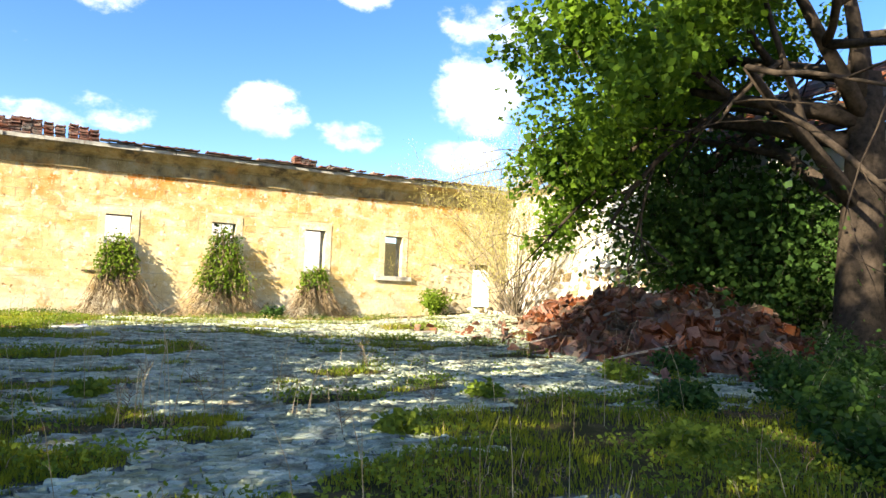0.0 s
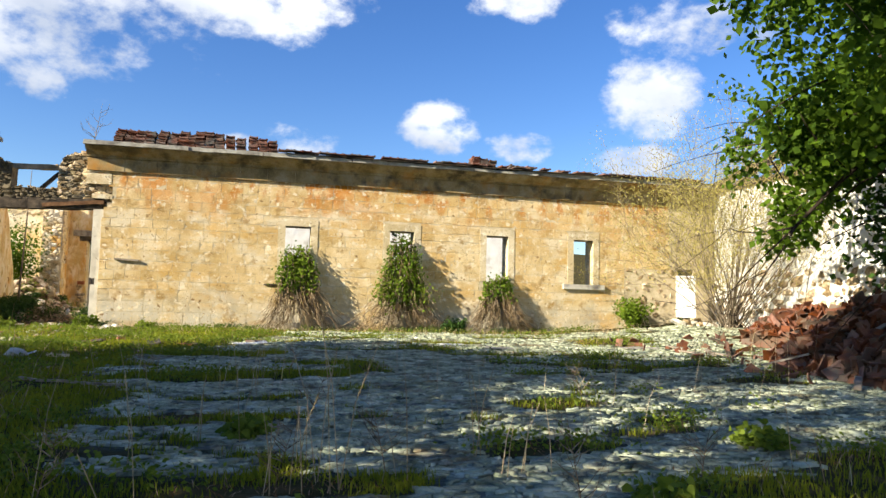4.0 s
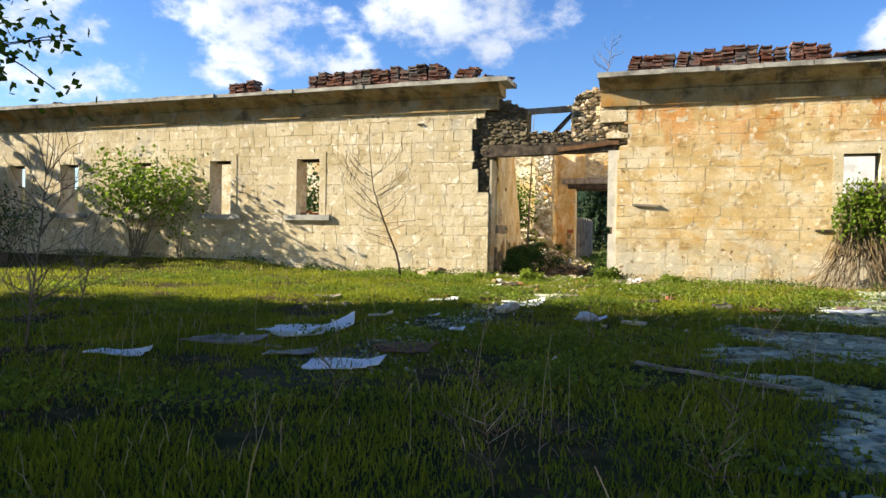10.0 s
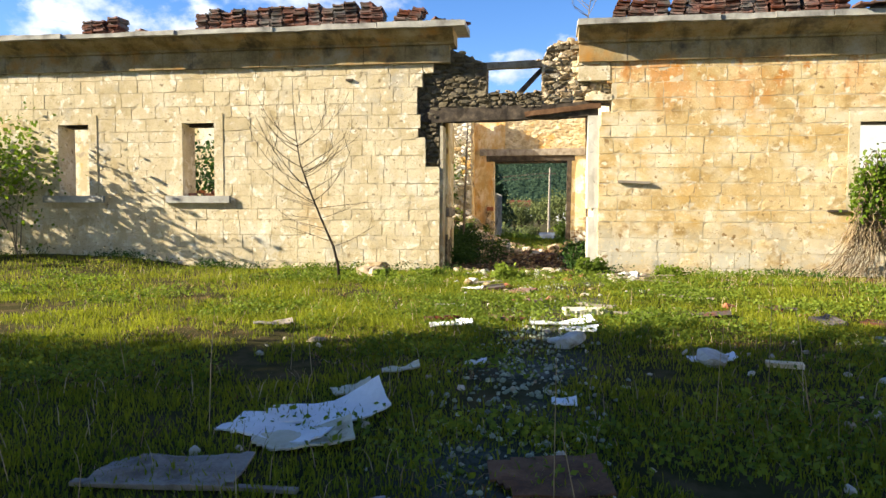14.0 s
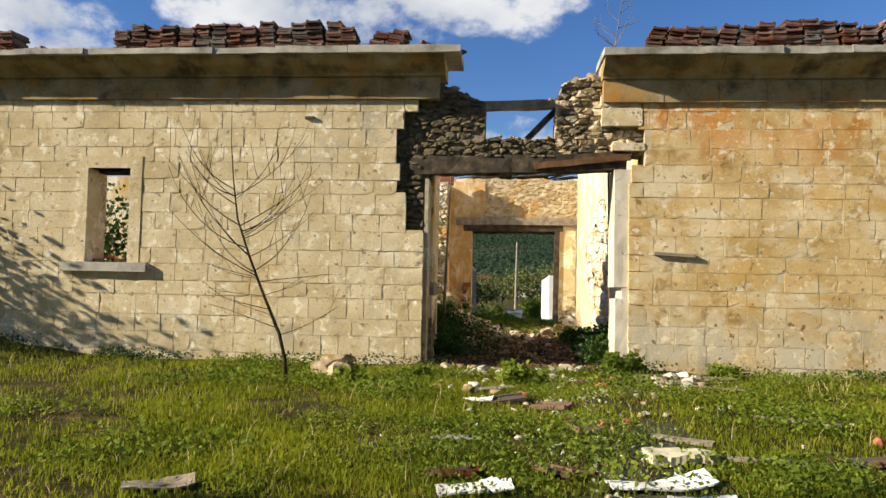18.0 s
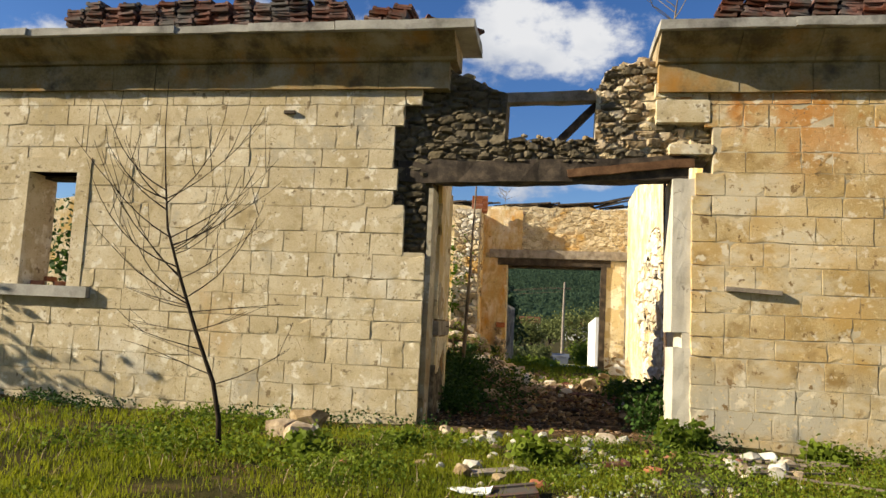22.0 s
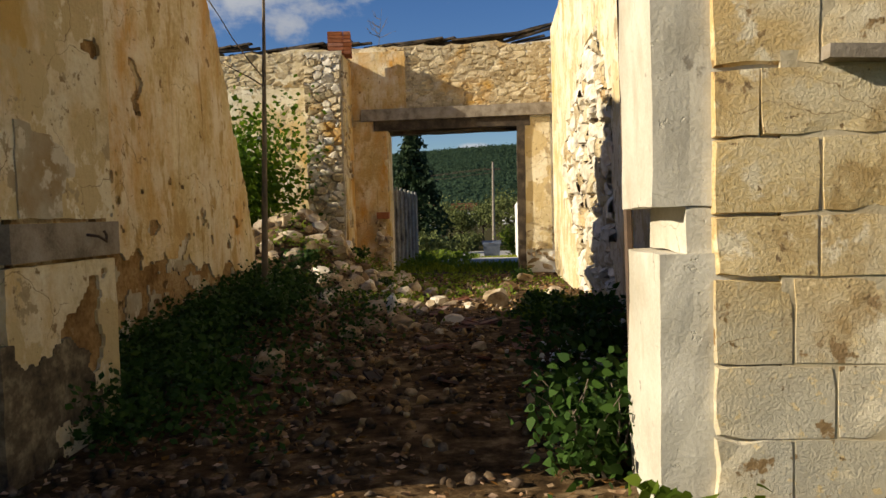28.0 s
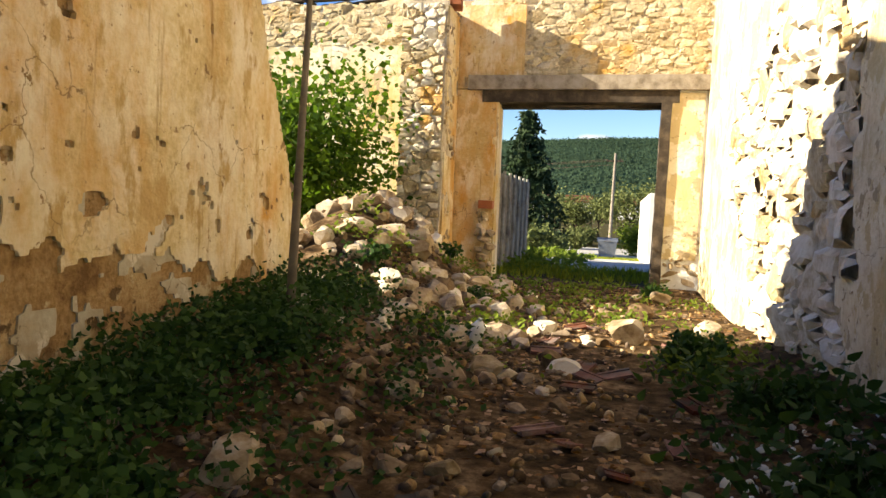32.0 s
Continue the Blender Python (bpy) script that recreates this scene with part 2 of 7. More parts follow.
M_BLOCK_R = material("limestone_ochre", [(0.45, 0.31, 0.13), (0.57, 0.43, 0.22), (0.67, 0.55, 0.34)], 1.6, 0.95, 0.55, 85,
                     [((0.54, 0.36, 0.14), 1.1, 0.50, 0.64), ((0.63, 0.54, 0.37), 1.4, 0.52, 0.64, (0.8, 1, 1.6)), ((0.50, 0.21, 0.04), 0.8, 0.50, 0.64, (1, 1, 0.8), [("Z", 3.3, 4.5)]), ((0.44, 0.18, 0.04), 2.6, 0.53, 0.62, (1, 1, 0.7), [("Z", 3.5, 4.5)]), ((0.36, 0.34, 0.28), 1.3, 0.46, 0.60, (1, 1, 1), [("Z", 1.7, 0.8)]), ((0.52, 0.47, 0.36), 0.5, 0.40, 0.56, (1, 1, 2), [("Z", 1.5, 0.8)]), ((0.36, 0.24, 0.10), 2.6, 0.57, 0.68), ((0.70, 0.61, 0.44), 4.5, 0.57, 0.63), ((0.66, 0.52, 0.29), 14.0, 0.58, 0.64), ((0.26, 0.17, 0.08), 7.0, 0.61, 0.65), ((0.22, 0.15, 0.08), 19.0, 0.63, 0.67)], per_piece=0.075, island=0.075, bump_dist=0.02, crack=(1.3, 0.004, (0.25, 0.17, 0.08)), grit=0.8, pits=(30, 0.63, 0.35))
M_BLOCK_L = material("limestone_pale", [(0.47, 0.38, 0.22), (0.58, 0.485, 0.315), (0.67, 0.59, 0.42)], 1.6, 0.95, 0.55, 85,
                     [((0.52, 0.35, 0.16), 0.8, 0.63, 0.76, (1, 1, 0.6)), ((0.40, 0.36, 0.28), 1.1, 0.57, 0.70), ((0.64, 0.58, 0.45), 1.5, 0.56, 0.66, (1, 1, 0.7)), ((0.42, 0.33, 0.18), 2.6, 0.57, 0.68), ((0.74, 0.68, 0.54), 4.5, 0.56, 0.62), ((0.48, 0.38, 0.22), 14.0, 0.58, 0.64), ((0.26, 0.20, 0.12), 7.0, 0.61, 0.65), ((0.20, 0.15, 0.09), 19.0, 0.63, 0.67)], per_piece=0.06, island=0.06, bump_dist=0.02, crack=(1.3, 0.004, (0.25, 0.17, 0.08)), grit=0.8, pits=(30, 0.61, 0.4))
M_JAMB = material("pale_cement_render", [(0.44, 0.40, 0.32), (0.55, 0.51, 0.42), (0.64, 0.60, 0.51)], 2.2, 0.92, 0.35, 60, [((0.42, 0.36, 0.26), 1.6, 0.54, 0.66, (1, 1, 0.5)), ((0.27, 0.24, 0.19), 6.0, 0.64, 0.68)], crack=(1.0, 0.004, (0.20, 0.16, 0.10)), grit=0.5, pits=(18, 0.64, 0.5))
M_JOINT = material("lime_mortar", [(0.38, 0.31, 0.19), (0.60, 0.52, 0.37)], 4, 0.95, 0.5, 60)
M_CORNICE = material("cornice_stone", [(0.15, 0.11, 0.055), (0.32, 0.24, 0.12), (0.40, 0.34, 0.24)], 2.2, 0.95, 0.8, 30,
                     [((0.42, 0.21, 0.055), 1.4, 0.54, 0.72), ((0.09, 0.075, 0.055), 2.0, 0.53, 0.68)], island=0.12)
M_SLAB = material("coping_stone", [(0.26, 0.25, 0.22), (0.45, 0.43, 0.38)], 3, 0.95, 0.5, 40, [((0.12, 0.11, 0.10), 2.4, 0.5, 0.7)], island=0.15)
M_RUBBLE = material("rubble_stone", [(0.30, 0.25, 0.17), (0.50, 0.43, 0.32), (0.62, 0.57, 0.47)], 5, 0.95, 0.6, 40, island=0.25)
M_RUBBLE_PALE = material("pale_rubble_stone", [(0.42, 0.34, 0.22), (0.64, 0.57, 0.45), (0.76, 0.71, 0.61)], 5, 0.95, 0.8, 30, per_piece=0.15)
M_BEIGE = material("beige_bedded_masonry", [(0.36, 0.27, 0.15), (0.52, 0.42, 0.26), (0.62, 0.53, 0.36)], 4, 0.95, 0.9, 26, [((0.50, 0.30, 0.09), 1.2, 0.54, 0.66), ((0.25, 0.19, 0.11), 7.0, 0.60, 0.66)], per_piece=0.12, bump_dist=0.04, grit=0.7)
M_RUBBLE_PIECE = material("rubble_stone_loose", [(0.16, 0.11, 0.06), (0.38, 0.29, 0.18), (0.58, 0.51, 0.39)], 4, 0.95, 0.8, 30, per_piece=0.3)
M_PLASTER_O = material("ochre_plaster", [(0.50, 0.36, 0.15), (0.66, 0.53, 0.29), (0.78, 0.69, 0.48)], 1.7, 0.9, 0.8, 18,
                       [((0.56, 0.29, 0.06), 1.1, 0.46, 0.66, (1.4, 1.4, 0.5)), ((0.74, 0.65, 0.47), 2.3, 0.50, 0.66, (1.2, 1.2, 0.7)), ((0.49, 0.33, 0.13), 2.9, 0.57, 0.63, (1.3, 1.3, 0.6)), ((0.27, 0.17, 0.07), 4.6, 0.65, 0.66), ((0.33, 0.21, 0.10), 13.0, 0.63, 0.67), ((0.36, 0.22, 0.08), 3.4, 0.60, 0.72, (3, 3, 0.22))], crack=(1.1, 0.005, (0.24, 0.15, 0.06)), bump_dist=0.035, grit=0.6)
M_PLASTER_W = material("lime_wash", [(0.56, 0.46, 0.27), (0.72, 0.63, 0.44), (0.80, 0.74, 0.58)], 1.5, 0.9, 0.8, 18,
                       [((0.56, 0.37, 0.12), 1.0, 0.50, 0.64, (1.2, 1.2, 0.6)), ((0.58, 0.46, 0.25), 2.1, 0.53, 0.55), ((0.42, 0.33, 0.20), 3.1, 0.60, 0.62), ((0.30, 0.21, 0.11), 12.0, 0.63, 0.67), ((0.40, 0.28, 0.13), 3.4, 0.60, 0.74, (3, 3, 0.22))], crack=(1.2, 0.005, (0.24, 0.16, 0.08)), bump_dist=0.035, grit=0.6)
M_PLASTER_G = material("cement_render", [(0.34, 0.29, 0.20), (0.50, 0.45, 0.34)], 2.0, 0.9, 0.6, 24, [((0.34, 0.24, 0.12), 1.4, 0.50, 0.66), ((0.60, 0.54, 0.42), 2.6, 0.56, 0.59), ((0.22, 0.17, 0.10), 7.0, 0.62, 0.66)], crack=(1.2, 0.005, (0.16, 0.12, 0.07)), grit=0.55)
M_WOOD = material("weathered_wood", [(0.14, 0.11, 0.08), (0.26, 0.22, 0.17), (0.34, 0.30, 0.25)], 6, 0.85, 0.5, 60)
M_WOOD_BROWN = material("splintered_wood", [(0.06, 0.03, 0.016), (0.13, 0.065, 0.03), (0.20, 0.11, 0.055)], 6, 0.85, 0.6, 60)
# Near-black wood: the charred gate beam and the other dark timbers.
M_WOOD_DARK = material("dark_wood", [(0.022, 0.017, 0.013), (0.055, 0.042, 0.03), (0.12, 0.09, 0.062)], 6, 0.85, 0.6, 60)
M_TILE = material("clay_tile", [(0.06, 0.035, 0.025), (0.15, 0.055, 0.035), (0.20, 0.11, 0.075)], 5, 0.9, 0.4, 50, [((0.09, 0.08, 0.07), 3.0, 0.42, 0.6)], per_piece=0.45)
M_TILE_HEAP = material("clay_tile_heap", [(0.055, 0.022, 0.013), (0.14, 0.05, 0.026), (0.21, 0.085, 0.045)], 5, 0.9, 0.4, 50, [((0.10, 0.07, 0.045), 1.2, 0.45, 0.6)], island=0.5)
M_BRICK = material("red_brick", [(0.28, 0.10, 0.05), (0.42, 0.17, 0.09)], 6, 0.9, 0.5, 50, per_piece=0.2)
M_PAVE = material("pale_stone_flake", [(0.16, 0.18, 0.125), (0.345, 0.38, 0.265), (0.50, 0.53, 0.385)], 2.6, 0.95, 1.0, 45, [((0.17, 0.14, 0.09), 1.6, 0.54, 0.68), ((0.10, 0.115, 0.10), 4.0, 0.55, 0.66)], island=0.3)
M_PAVE_PIECE = material("pale_paving_stone", [(0.16, 0.18, 0.125), (0.345, 0.38, 0.265), (0.50, 0.53, 0.385)], 2.6, 0.95, 1.0, 45, [((0.17, 0.14, 0.09), 1.6, 0.54, 0.68), ((0.10, 0.115, 0.10), 4.0, 0.55, 0.66)], per_piece=0.3)
M_CHALK = material("chalky_limestone", [(0.28, 0.26, 0.21), (0.46, 0.44, 0.37), (0.60, 0.58, 0.51)], 5, 0.95, 0.7, 30, [((0.22, 0.18, 0.12), 3.0, 0.56, 0.68)], per_piece=0.15)
M_ENAMEL = material("white_enamel", [(0.78, 0.78, 0.76), (0.86, 0.86, 0.84)], 2.0, 0.5, 0.05, 20)
M_BARK = material("bark", [(0.018, 0.014, 0.010), (0.06, 0.045, 0.033)], 9, 0.95, 0.8, 50)
M_TWIG = material("grey_twig", [(0.12, 0.095, 0.07), (0.22, 0.18, 0.13)], 6, 0.9, 0.2, 40)
M_DRYSTEM = material("dry_stem", [(0.24, 0.17, 0.09), (0.46, 0.37, 0.22)], 3, 0.9, 0.0, 20, island=0.2)
M_SKIRT = material("dead_bine", [(0.06, 0.042, 0.025), (0.19, 0.135, 0.075), (0.30, 0.225, 0.14)], 5, 0.9, 0.0, 20, island=0.4)
M_LITTER = material("dead_leaf", [(0.10, 0.05, 0.02), (0.24, 0.13, 0.055), (0.42, 0.28, 0.14)], 9, 0.9, 0.0, 30, island=0.5)
M_WHITE = material("whitewashed_masonry", [(0.62, 0.60, 0.55), (0.80, 0.79, 0.75)], 2.5, 0.9, 0.4, 25, [((0.42, 0.38, 0.30), 1.3, 0.56, 0.7)])
M_PAPER = material("pale_board", [(0.66, 0.655, 0.63), (0.85, 0.845, 0.82)], 3, 0.7, 0.2, 30, [((0.40, 0.36, 0.28), 2.6, 0.58, 0.72)])
M_ROAD = material("pale_road", [(0.34, 0.32, 0.29), (0.46, 0.44, 0.40)], 2, 0.95, 0.3, 30)
M_ZINC = material("galvanised_steel", [(0.14, 0.16, 0.18), (0.26, 0.28, 0.31)], 3, 0.5, 0.1, 30, metal=0.6)
M_IRON = material("rusty_iron", [(0.06, 0.045, 0.035), (0.14, 0.09, 0.06)], 8, 0.8, 0.3, 50)
M_SOOT_SHADE = material("sooty_shaded_plaster", [(0.05, 0.042, 0.034), (0.13, 0.105, 0.07), (0.30, 0.25, 0.17)], 8, 0.95, 0.3, 40)


def leafy(name, c1, c2, trans=0.35, rough=0.7):
    """A leaf or blade: it lets part of the light through and differs from leaf to leaf."""
    m = bpy.data.materials.new(name)
    m.use_nodes = True
    n, l = m.node_tree.nodes, m.node_tree.links
    b = n["Principled BSDF"]
    b.inputs["Roughness"].default_value = rough
    b.inputs["Specular IOR Level"].default_value = 0.2 if rough < 0.9 else 0.0
    geo = n.new("ShaderNodeNewGeometry")
    ramp = n.new("ShaderNodeValToRGB")
    ramp.color_ramp.elements[0].color, ramp.color_ramp.elements[1].color = (*c1, 1), (*c2, 1)
    noi = n.new("ShaderNodeTexNoise")
    noi.inputs["Scale"].default_value = 0.9
    l.new(geo.outputs["Position"], noi.inputs["Vector"])
    ad = n.new("ShaderNodeMath")
    ad.operation = "MULTIPLY_ADD"
    l.new(geo.outputs["Random Per Island"], ad.inputs[0])
    ad.inputs[1].default_value = 0.6
    su = n.new("ShaderNodeMath")
    su.operation = "MULTIPLY_ADD"
    l.new(noi.outputs["Fac"], su.inputs[0])
    su.inputs[1].default_value, su.inputs[2].default_value = 1.2, -0.4
    l.new(su.outputs[0], ad.inputs[2])
    l.new(ad.outputs[0], ramp.inputs[0])
    l.new(ramp.outputs[0], b.inputs["Base Color"])
    tr = n.new("ShaderNodeBsdfTranslucent")
    l.new(ramp.outputs[0], tr.inputs["Color"])
    mx = n.new("ShaderNodeMixShader")
    mx.inputs[0].default_value = trans
    l.new(b.outputs[0], mx.inputs[1])
    l.new(tr.outputs[0], mx.inputs[2])
    l.new(mx.outputs[0], n["Material Output"].inputs["Surface"])
    return m


M_LEAF = leafy("broad_leaf", (0.045, 0.12, 0.008), (0.16, 0.28, 0.02), 0.55)
M_IVY = leafy("ivy_leaf", (0.06, 0.12, 0.008), (0.20, 0.28, 0.02), 0.45)
# Darkest leaf green: nettles, and foliage with shade put into its colour.
M_NETTLE = leafy("nettle_and_dark_leaf", (0.016, 0.045, 0.008), (0.055, 0.11, 0.015), 0.3)
M_GRASS = leafy("grass_blade", (0.095, 0.135, 0.007), (0.31, 0.325, 0.02), 0.5)
M_WEED = leafy("weed_leaf", (0.07, 0.12, 0.010), (0.23, 0.29, 0.03), 0.45)
M_CATKIN = leafy("catkin", (0.26, 0.23, 0.06), (0.48, 0.42, 0.13), 0.4)
M_CONIFER = leafy("conifer_needles", (0.010, 0.025, 0.010), (0.035, 0.06, 0.02), 0.1)
M_FOREST = leafy("forest_crown", (0.050, 0.084, 0.052), (0.066, 0.104, 0.060), 0.6, 1.0)
M_DEEP = leafy("shade_leaf", (0.022, 0.06, 0.004), (0.13, 0.22, 0.010), 0.5)
M_SPRING = leafy("spring_crown", (0.07, 0.09, 0.025), (0.17, 0.19, 0.06), 0.25)

# ---- building blocks ----


def part(name, bm, mat, parent=None, label="", smooth=False):
    """Links a bmesh as one mesh object under a thing or a part."""
    me = bpy.data.meshes.new(name)
    bm.to_mesh(me)
    bm.free()
    me.materials.append(mat)
    if smooth:
        me.polygons.foreach_set("use_smooth", [True] * len(me.polygons))
    ob = new(name, me)
    if parent is not None:
        ob.parent = parent
    if label:
        ob["label"] = label
    return ob


def mesh_from(name, verts, faces, mat, parent=None, smooth=False):
    """One mesh object from arrays of corners and of faces with the same number of corners each."""
    verts = np.asarray(verts, dtype=np.float32)
    faces = np.asarray(faces, dtype=np.int32)
    me = bpy.data.meshes.new(name)
    me.vertices.add(len(verts))
    me.vertices.foreach_set("co", verts.ravel())
    nf, k = faces.shape
    me.loops.add(nf * k)
    me.loops.foreach_set("vertex_index", faces.ravel())
    me.polygons.add(nf)
    me.polygons.foreach_set("loop_start", np.arange(0, nf * k, k, dtype=np.int32))
    me.polygons.foreach_set("loop_total", np.full(nf, k, dtype=np.int32))
    if smooth:
        me.polygons.foreach_set("use_smooth", [True] * nf)
    me.update(calc_edges=True)
    me.materials.append(mat)
    ob = new(name, me)
    if parent is not None:
        ob.parent = parent
    return ob


def empty(name, x=0, y=0, z=0, **tags):
    ob = new(name)
    ob.location = (x, y, z)
    ob.empty_display_size = 0.1
    return tagged(ob, **tags)


def box(bm, x0, x1, y0, y1, z0, z1, m=None):
    v = [bm.verts.new((x, y, z)) for z in (z0, z1) for y in (y0, y1) for x in (x0, x1)]
    if m is not None:
        for q in v:
            q.co = m @ q.co
    for f in ((0, 2, 3, 1), (4, 5, 7, 6), (0, 1, 5, 4), (2, 6, 7, 3), (0, 4, 6, 2), (1, 3, 7, 5)):
        bm.faces.new([v[i] for i in f])
    return v


def rough_up(bm, amount, scale=3.0, seed=0.0):
    for v in bm.verts:
        p = v.co * scale + Vector((seed, seed * 1.7, -seed))
        v.co += noise.noise_vector(p) * amount


def tube(bm, pts, radii, sides=6):
    """A tapered tube along a list of points."""
    rings = []
    for i, p in enumerate(pts):
        a = Vector(pts[max(i - 1, 0)])
        b = Vector(pts[min(i + 1, len(pts) - 1)])
        d = (b - a).normalized()
        u = d.cross(Vector((0.31, 0.2, 0.93)))
        if u.length < 0.1:
            u = d.cross(Vector((1, 0, 0)))
        u.normalize()
        w = d.cross(u)
        rings.append([bm.verts.new(Vector(p) + (u * math.cos(2 * math.pi * k / sides) + w * math.sin(2 * math.pi * k / sides)) * radii[i]) for k in range(sides)])
    for r0, r1 in zip(rings, rings[1:]):
        for k in range(sides):
            bm.faces.new((r0[k], r0[(k + 1) % sides], r1[(k + 1) % sides], r1[k]))
    bm.faces.new(rings[-1])
    bm.faces.new(rings[0][::-1])


def stone_bm(sx, sy, sz, seed, cuts=1):
    """An uneven field stone."""
    bm = bmesh.new()
    bmesh.ops.create_icosphere(bm, subdivisions=cuts, radius=1.0)
    for v in bm.verts:
        q = v.co.copy()
        q = Vector([math.copysign(abs(c) ** 0.62, c) for c in q])
        q *= 1 + 0.28 * noise.noise(v.co * 1.3 + Vector((seed * 3.1, seed, -seed)))
        v.co = Vector((q.x * sx, q.y * sy, q.z * sz))
    rng = random.Random(int(seed * 100))
    for k in range(7):                                # split faces
        nrm = Vector((rng.uniform(-1, 1), rng.uniform(-1, 1), rng.uniform(-1, 1))).normalized()
        out = bmesh.ops.bisect_plane(bm, geom=bm.verts[:] + bm.edges[:] + bm.faces[:], plane_co=nrm * min(sx, sy, sz) * rng.uniform(0.72, 0.95), plane_no=nrm, clear_outer=True)
        bmesh.ops.holes_fill(bm, edges=bm.edges[:])
    bmesh.ops.triangulate(bm, faces=bm.faces[:])
    return bm


def smooth01(t):
    t = max(0.0, min(1.0, t))
    return t * t * (3 - 2 * t)


def gz(x, y):
    """The height of the ground."""
    if y < 23:
        z = -0.1 + 0.57 * smooth01((y + 4) / 29)
        z += 0.35 * smooth01((x - 10) / 6) * smooth01((y - 13) / 8)
        z += 0.22 * smooth01((-x - 9.5) / 3) * smooth01((y - 20) / 2.5)
    elif y < 36:
        z = 0.47 + 0.03 * smooth01((y - 29) / 6)
    else:
        z = 0.50 - 1.9 * smooth01((y - 36) / 36)
    if 22.6 < y < 36:                                   # fallen masonry along the sides of the passage
        z += 1.3 * math.exp(-((x + 5.8) / 1.05) ** 2 - ((y - 31.6) / 2.3) ** 2)
        z += 0.35 * math.exp(-((x + 5.0) / 0.9) ** 2 - ((y - 27.5) / 2.6) ** 2)
        z += 0.35 * math.exp(-((x + 1.2) / 0.55) ** 2 - ((y - 27.5) / 3.4) ** 2)
    if y > 230:
        far = (y - 230) / 850
        z += 80 * smooth01(far) * (1 + 0.12 * math.sin(x * 0.004 + 1.0)) + 5 * noise.noise((x * 0.006, y * 0.006, 0)) * smooth01(far * 4)
    if -60 < x < 60 and -40 < y < 60:
        z += 0.035 * noise.noise((x * 0.9, y * 0.9, 0.0)) + 0.02 * noise.noise((x * 2.7, y * 2.7, 5.0))
    return z


# Tongues of grass across the bare yard: centre and half sizes.
TONGUES = [(2.4, 12.75, 1.9, 0.5), (1.7, 9.5, 1.4, 0.34), (2.3, 7.25, 1.6, 0.42), (5.9, 10.15, 0.8, 0.4), (9.0, 15.0, 1.0, 0.45), (6.9, 6.4, 2.0, 0.8), (7.3, 14.1, 1.1, 0.4),
           (4.9, 4.7, 1.8, 0.8), (1.9, 5.9, 0.8, 0.4), (3.2, 6.5, 0.5, 0.3), (2.1, 15.2, 0.7, 0.3), (6.5, 18.4, 1.3, 0.4), (11.5, 18.6, 1.2, 0.5), (4.6, 19.8, 1.6, 0.35)]


def pave_mask(x, y):
    """How bare and stony the yard is at a place: 1 bare, 0 overgrown."""
    rough = noise.noise((x * 1.3, y * 2.2, 4.0))
    a = smooth01((x - 0.35 - 0.34 * max(0.0, y - 14.5) + 1.2 * noise.noise((x * 0.5, y * 0.5, 3.0)) - 0.5 * max(0.0, 8.0 - y)) / 0.9)
    a *= 1 - smooth01((x - 4.7) / 1.5) * smooth01((7.6 - y) / 1.6)
    b = noise.noise((x * 0.42, y * 1.05, 9.0)) + 0.5 * rough
    patch = 1 - smooth01((b - 0.22) / 0.18)
    tongue = max(math.exp(-((x - cx) / rx) ** 2 - ((y - cy) / ry) ** 2) for cx, cy, rx, ry in TONGUES) if 0 < x < 14 and 3 < y < 21 else 0.0
    patch *= 1 - smooth01((tongue + 0.3 * rough - 0.36) / 0.22)
    path = math.exp(-((x + 2.75 - 0.12 * (y - 15)) / 0.45) ** 2) * smooth01((y - 9) / 3) * (1 if y < 24 else 0)
    near = smooth01((22.3 - y) / 0.6) if y < 23 else 0
    return max(a * patch * near, 0.55 * path * smooth01(0.5 + 1.6 * b))

# ---- the ground ----


def axis_steps(lo, hi, a, b, step, grow=1.25):
    """Grid lines: even between a and b, growing outwards to lo and hi."""
    out = list(np.arange(a, b + 1e-6, step))
    d, v = step, out[-1]
    while v < hi:
        d *= grow
        v = min(v + d, hi)
        out.append(v)
    d, v = step, out[0]
    while v > lo:
        d *= grow
        v = max(v - d, lo)
        out.insert(0, v)
    return out


xs = axis_steps(-1500, 1500, -16, 18, 0.2)
ys = axis_steps(-1200, 2500, -2, 38, 0.2)
gv = [(x, y, gz(x, y)) for y in ys for x in xs]
nx = len(xs)
gf = [(j * nx + i, j * nx + i + 1, (j + 1) * nx + i + 1, (j + 1) * nx + i) for j in range(len(ys) - 1) for i in range(nx - 1)]
M_GROUND = bpy.data.materials.new("yard_ground")
M_GROUND.use_nodes = True


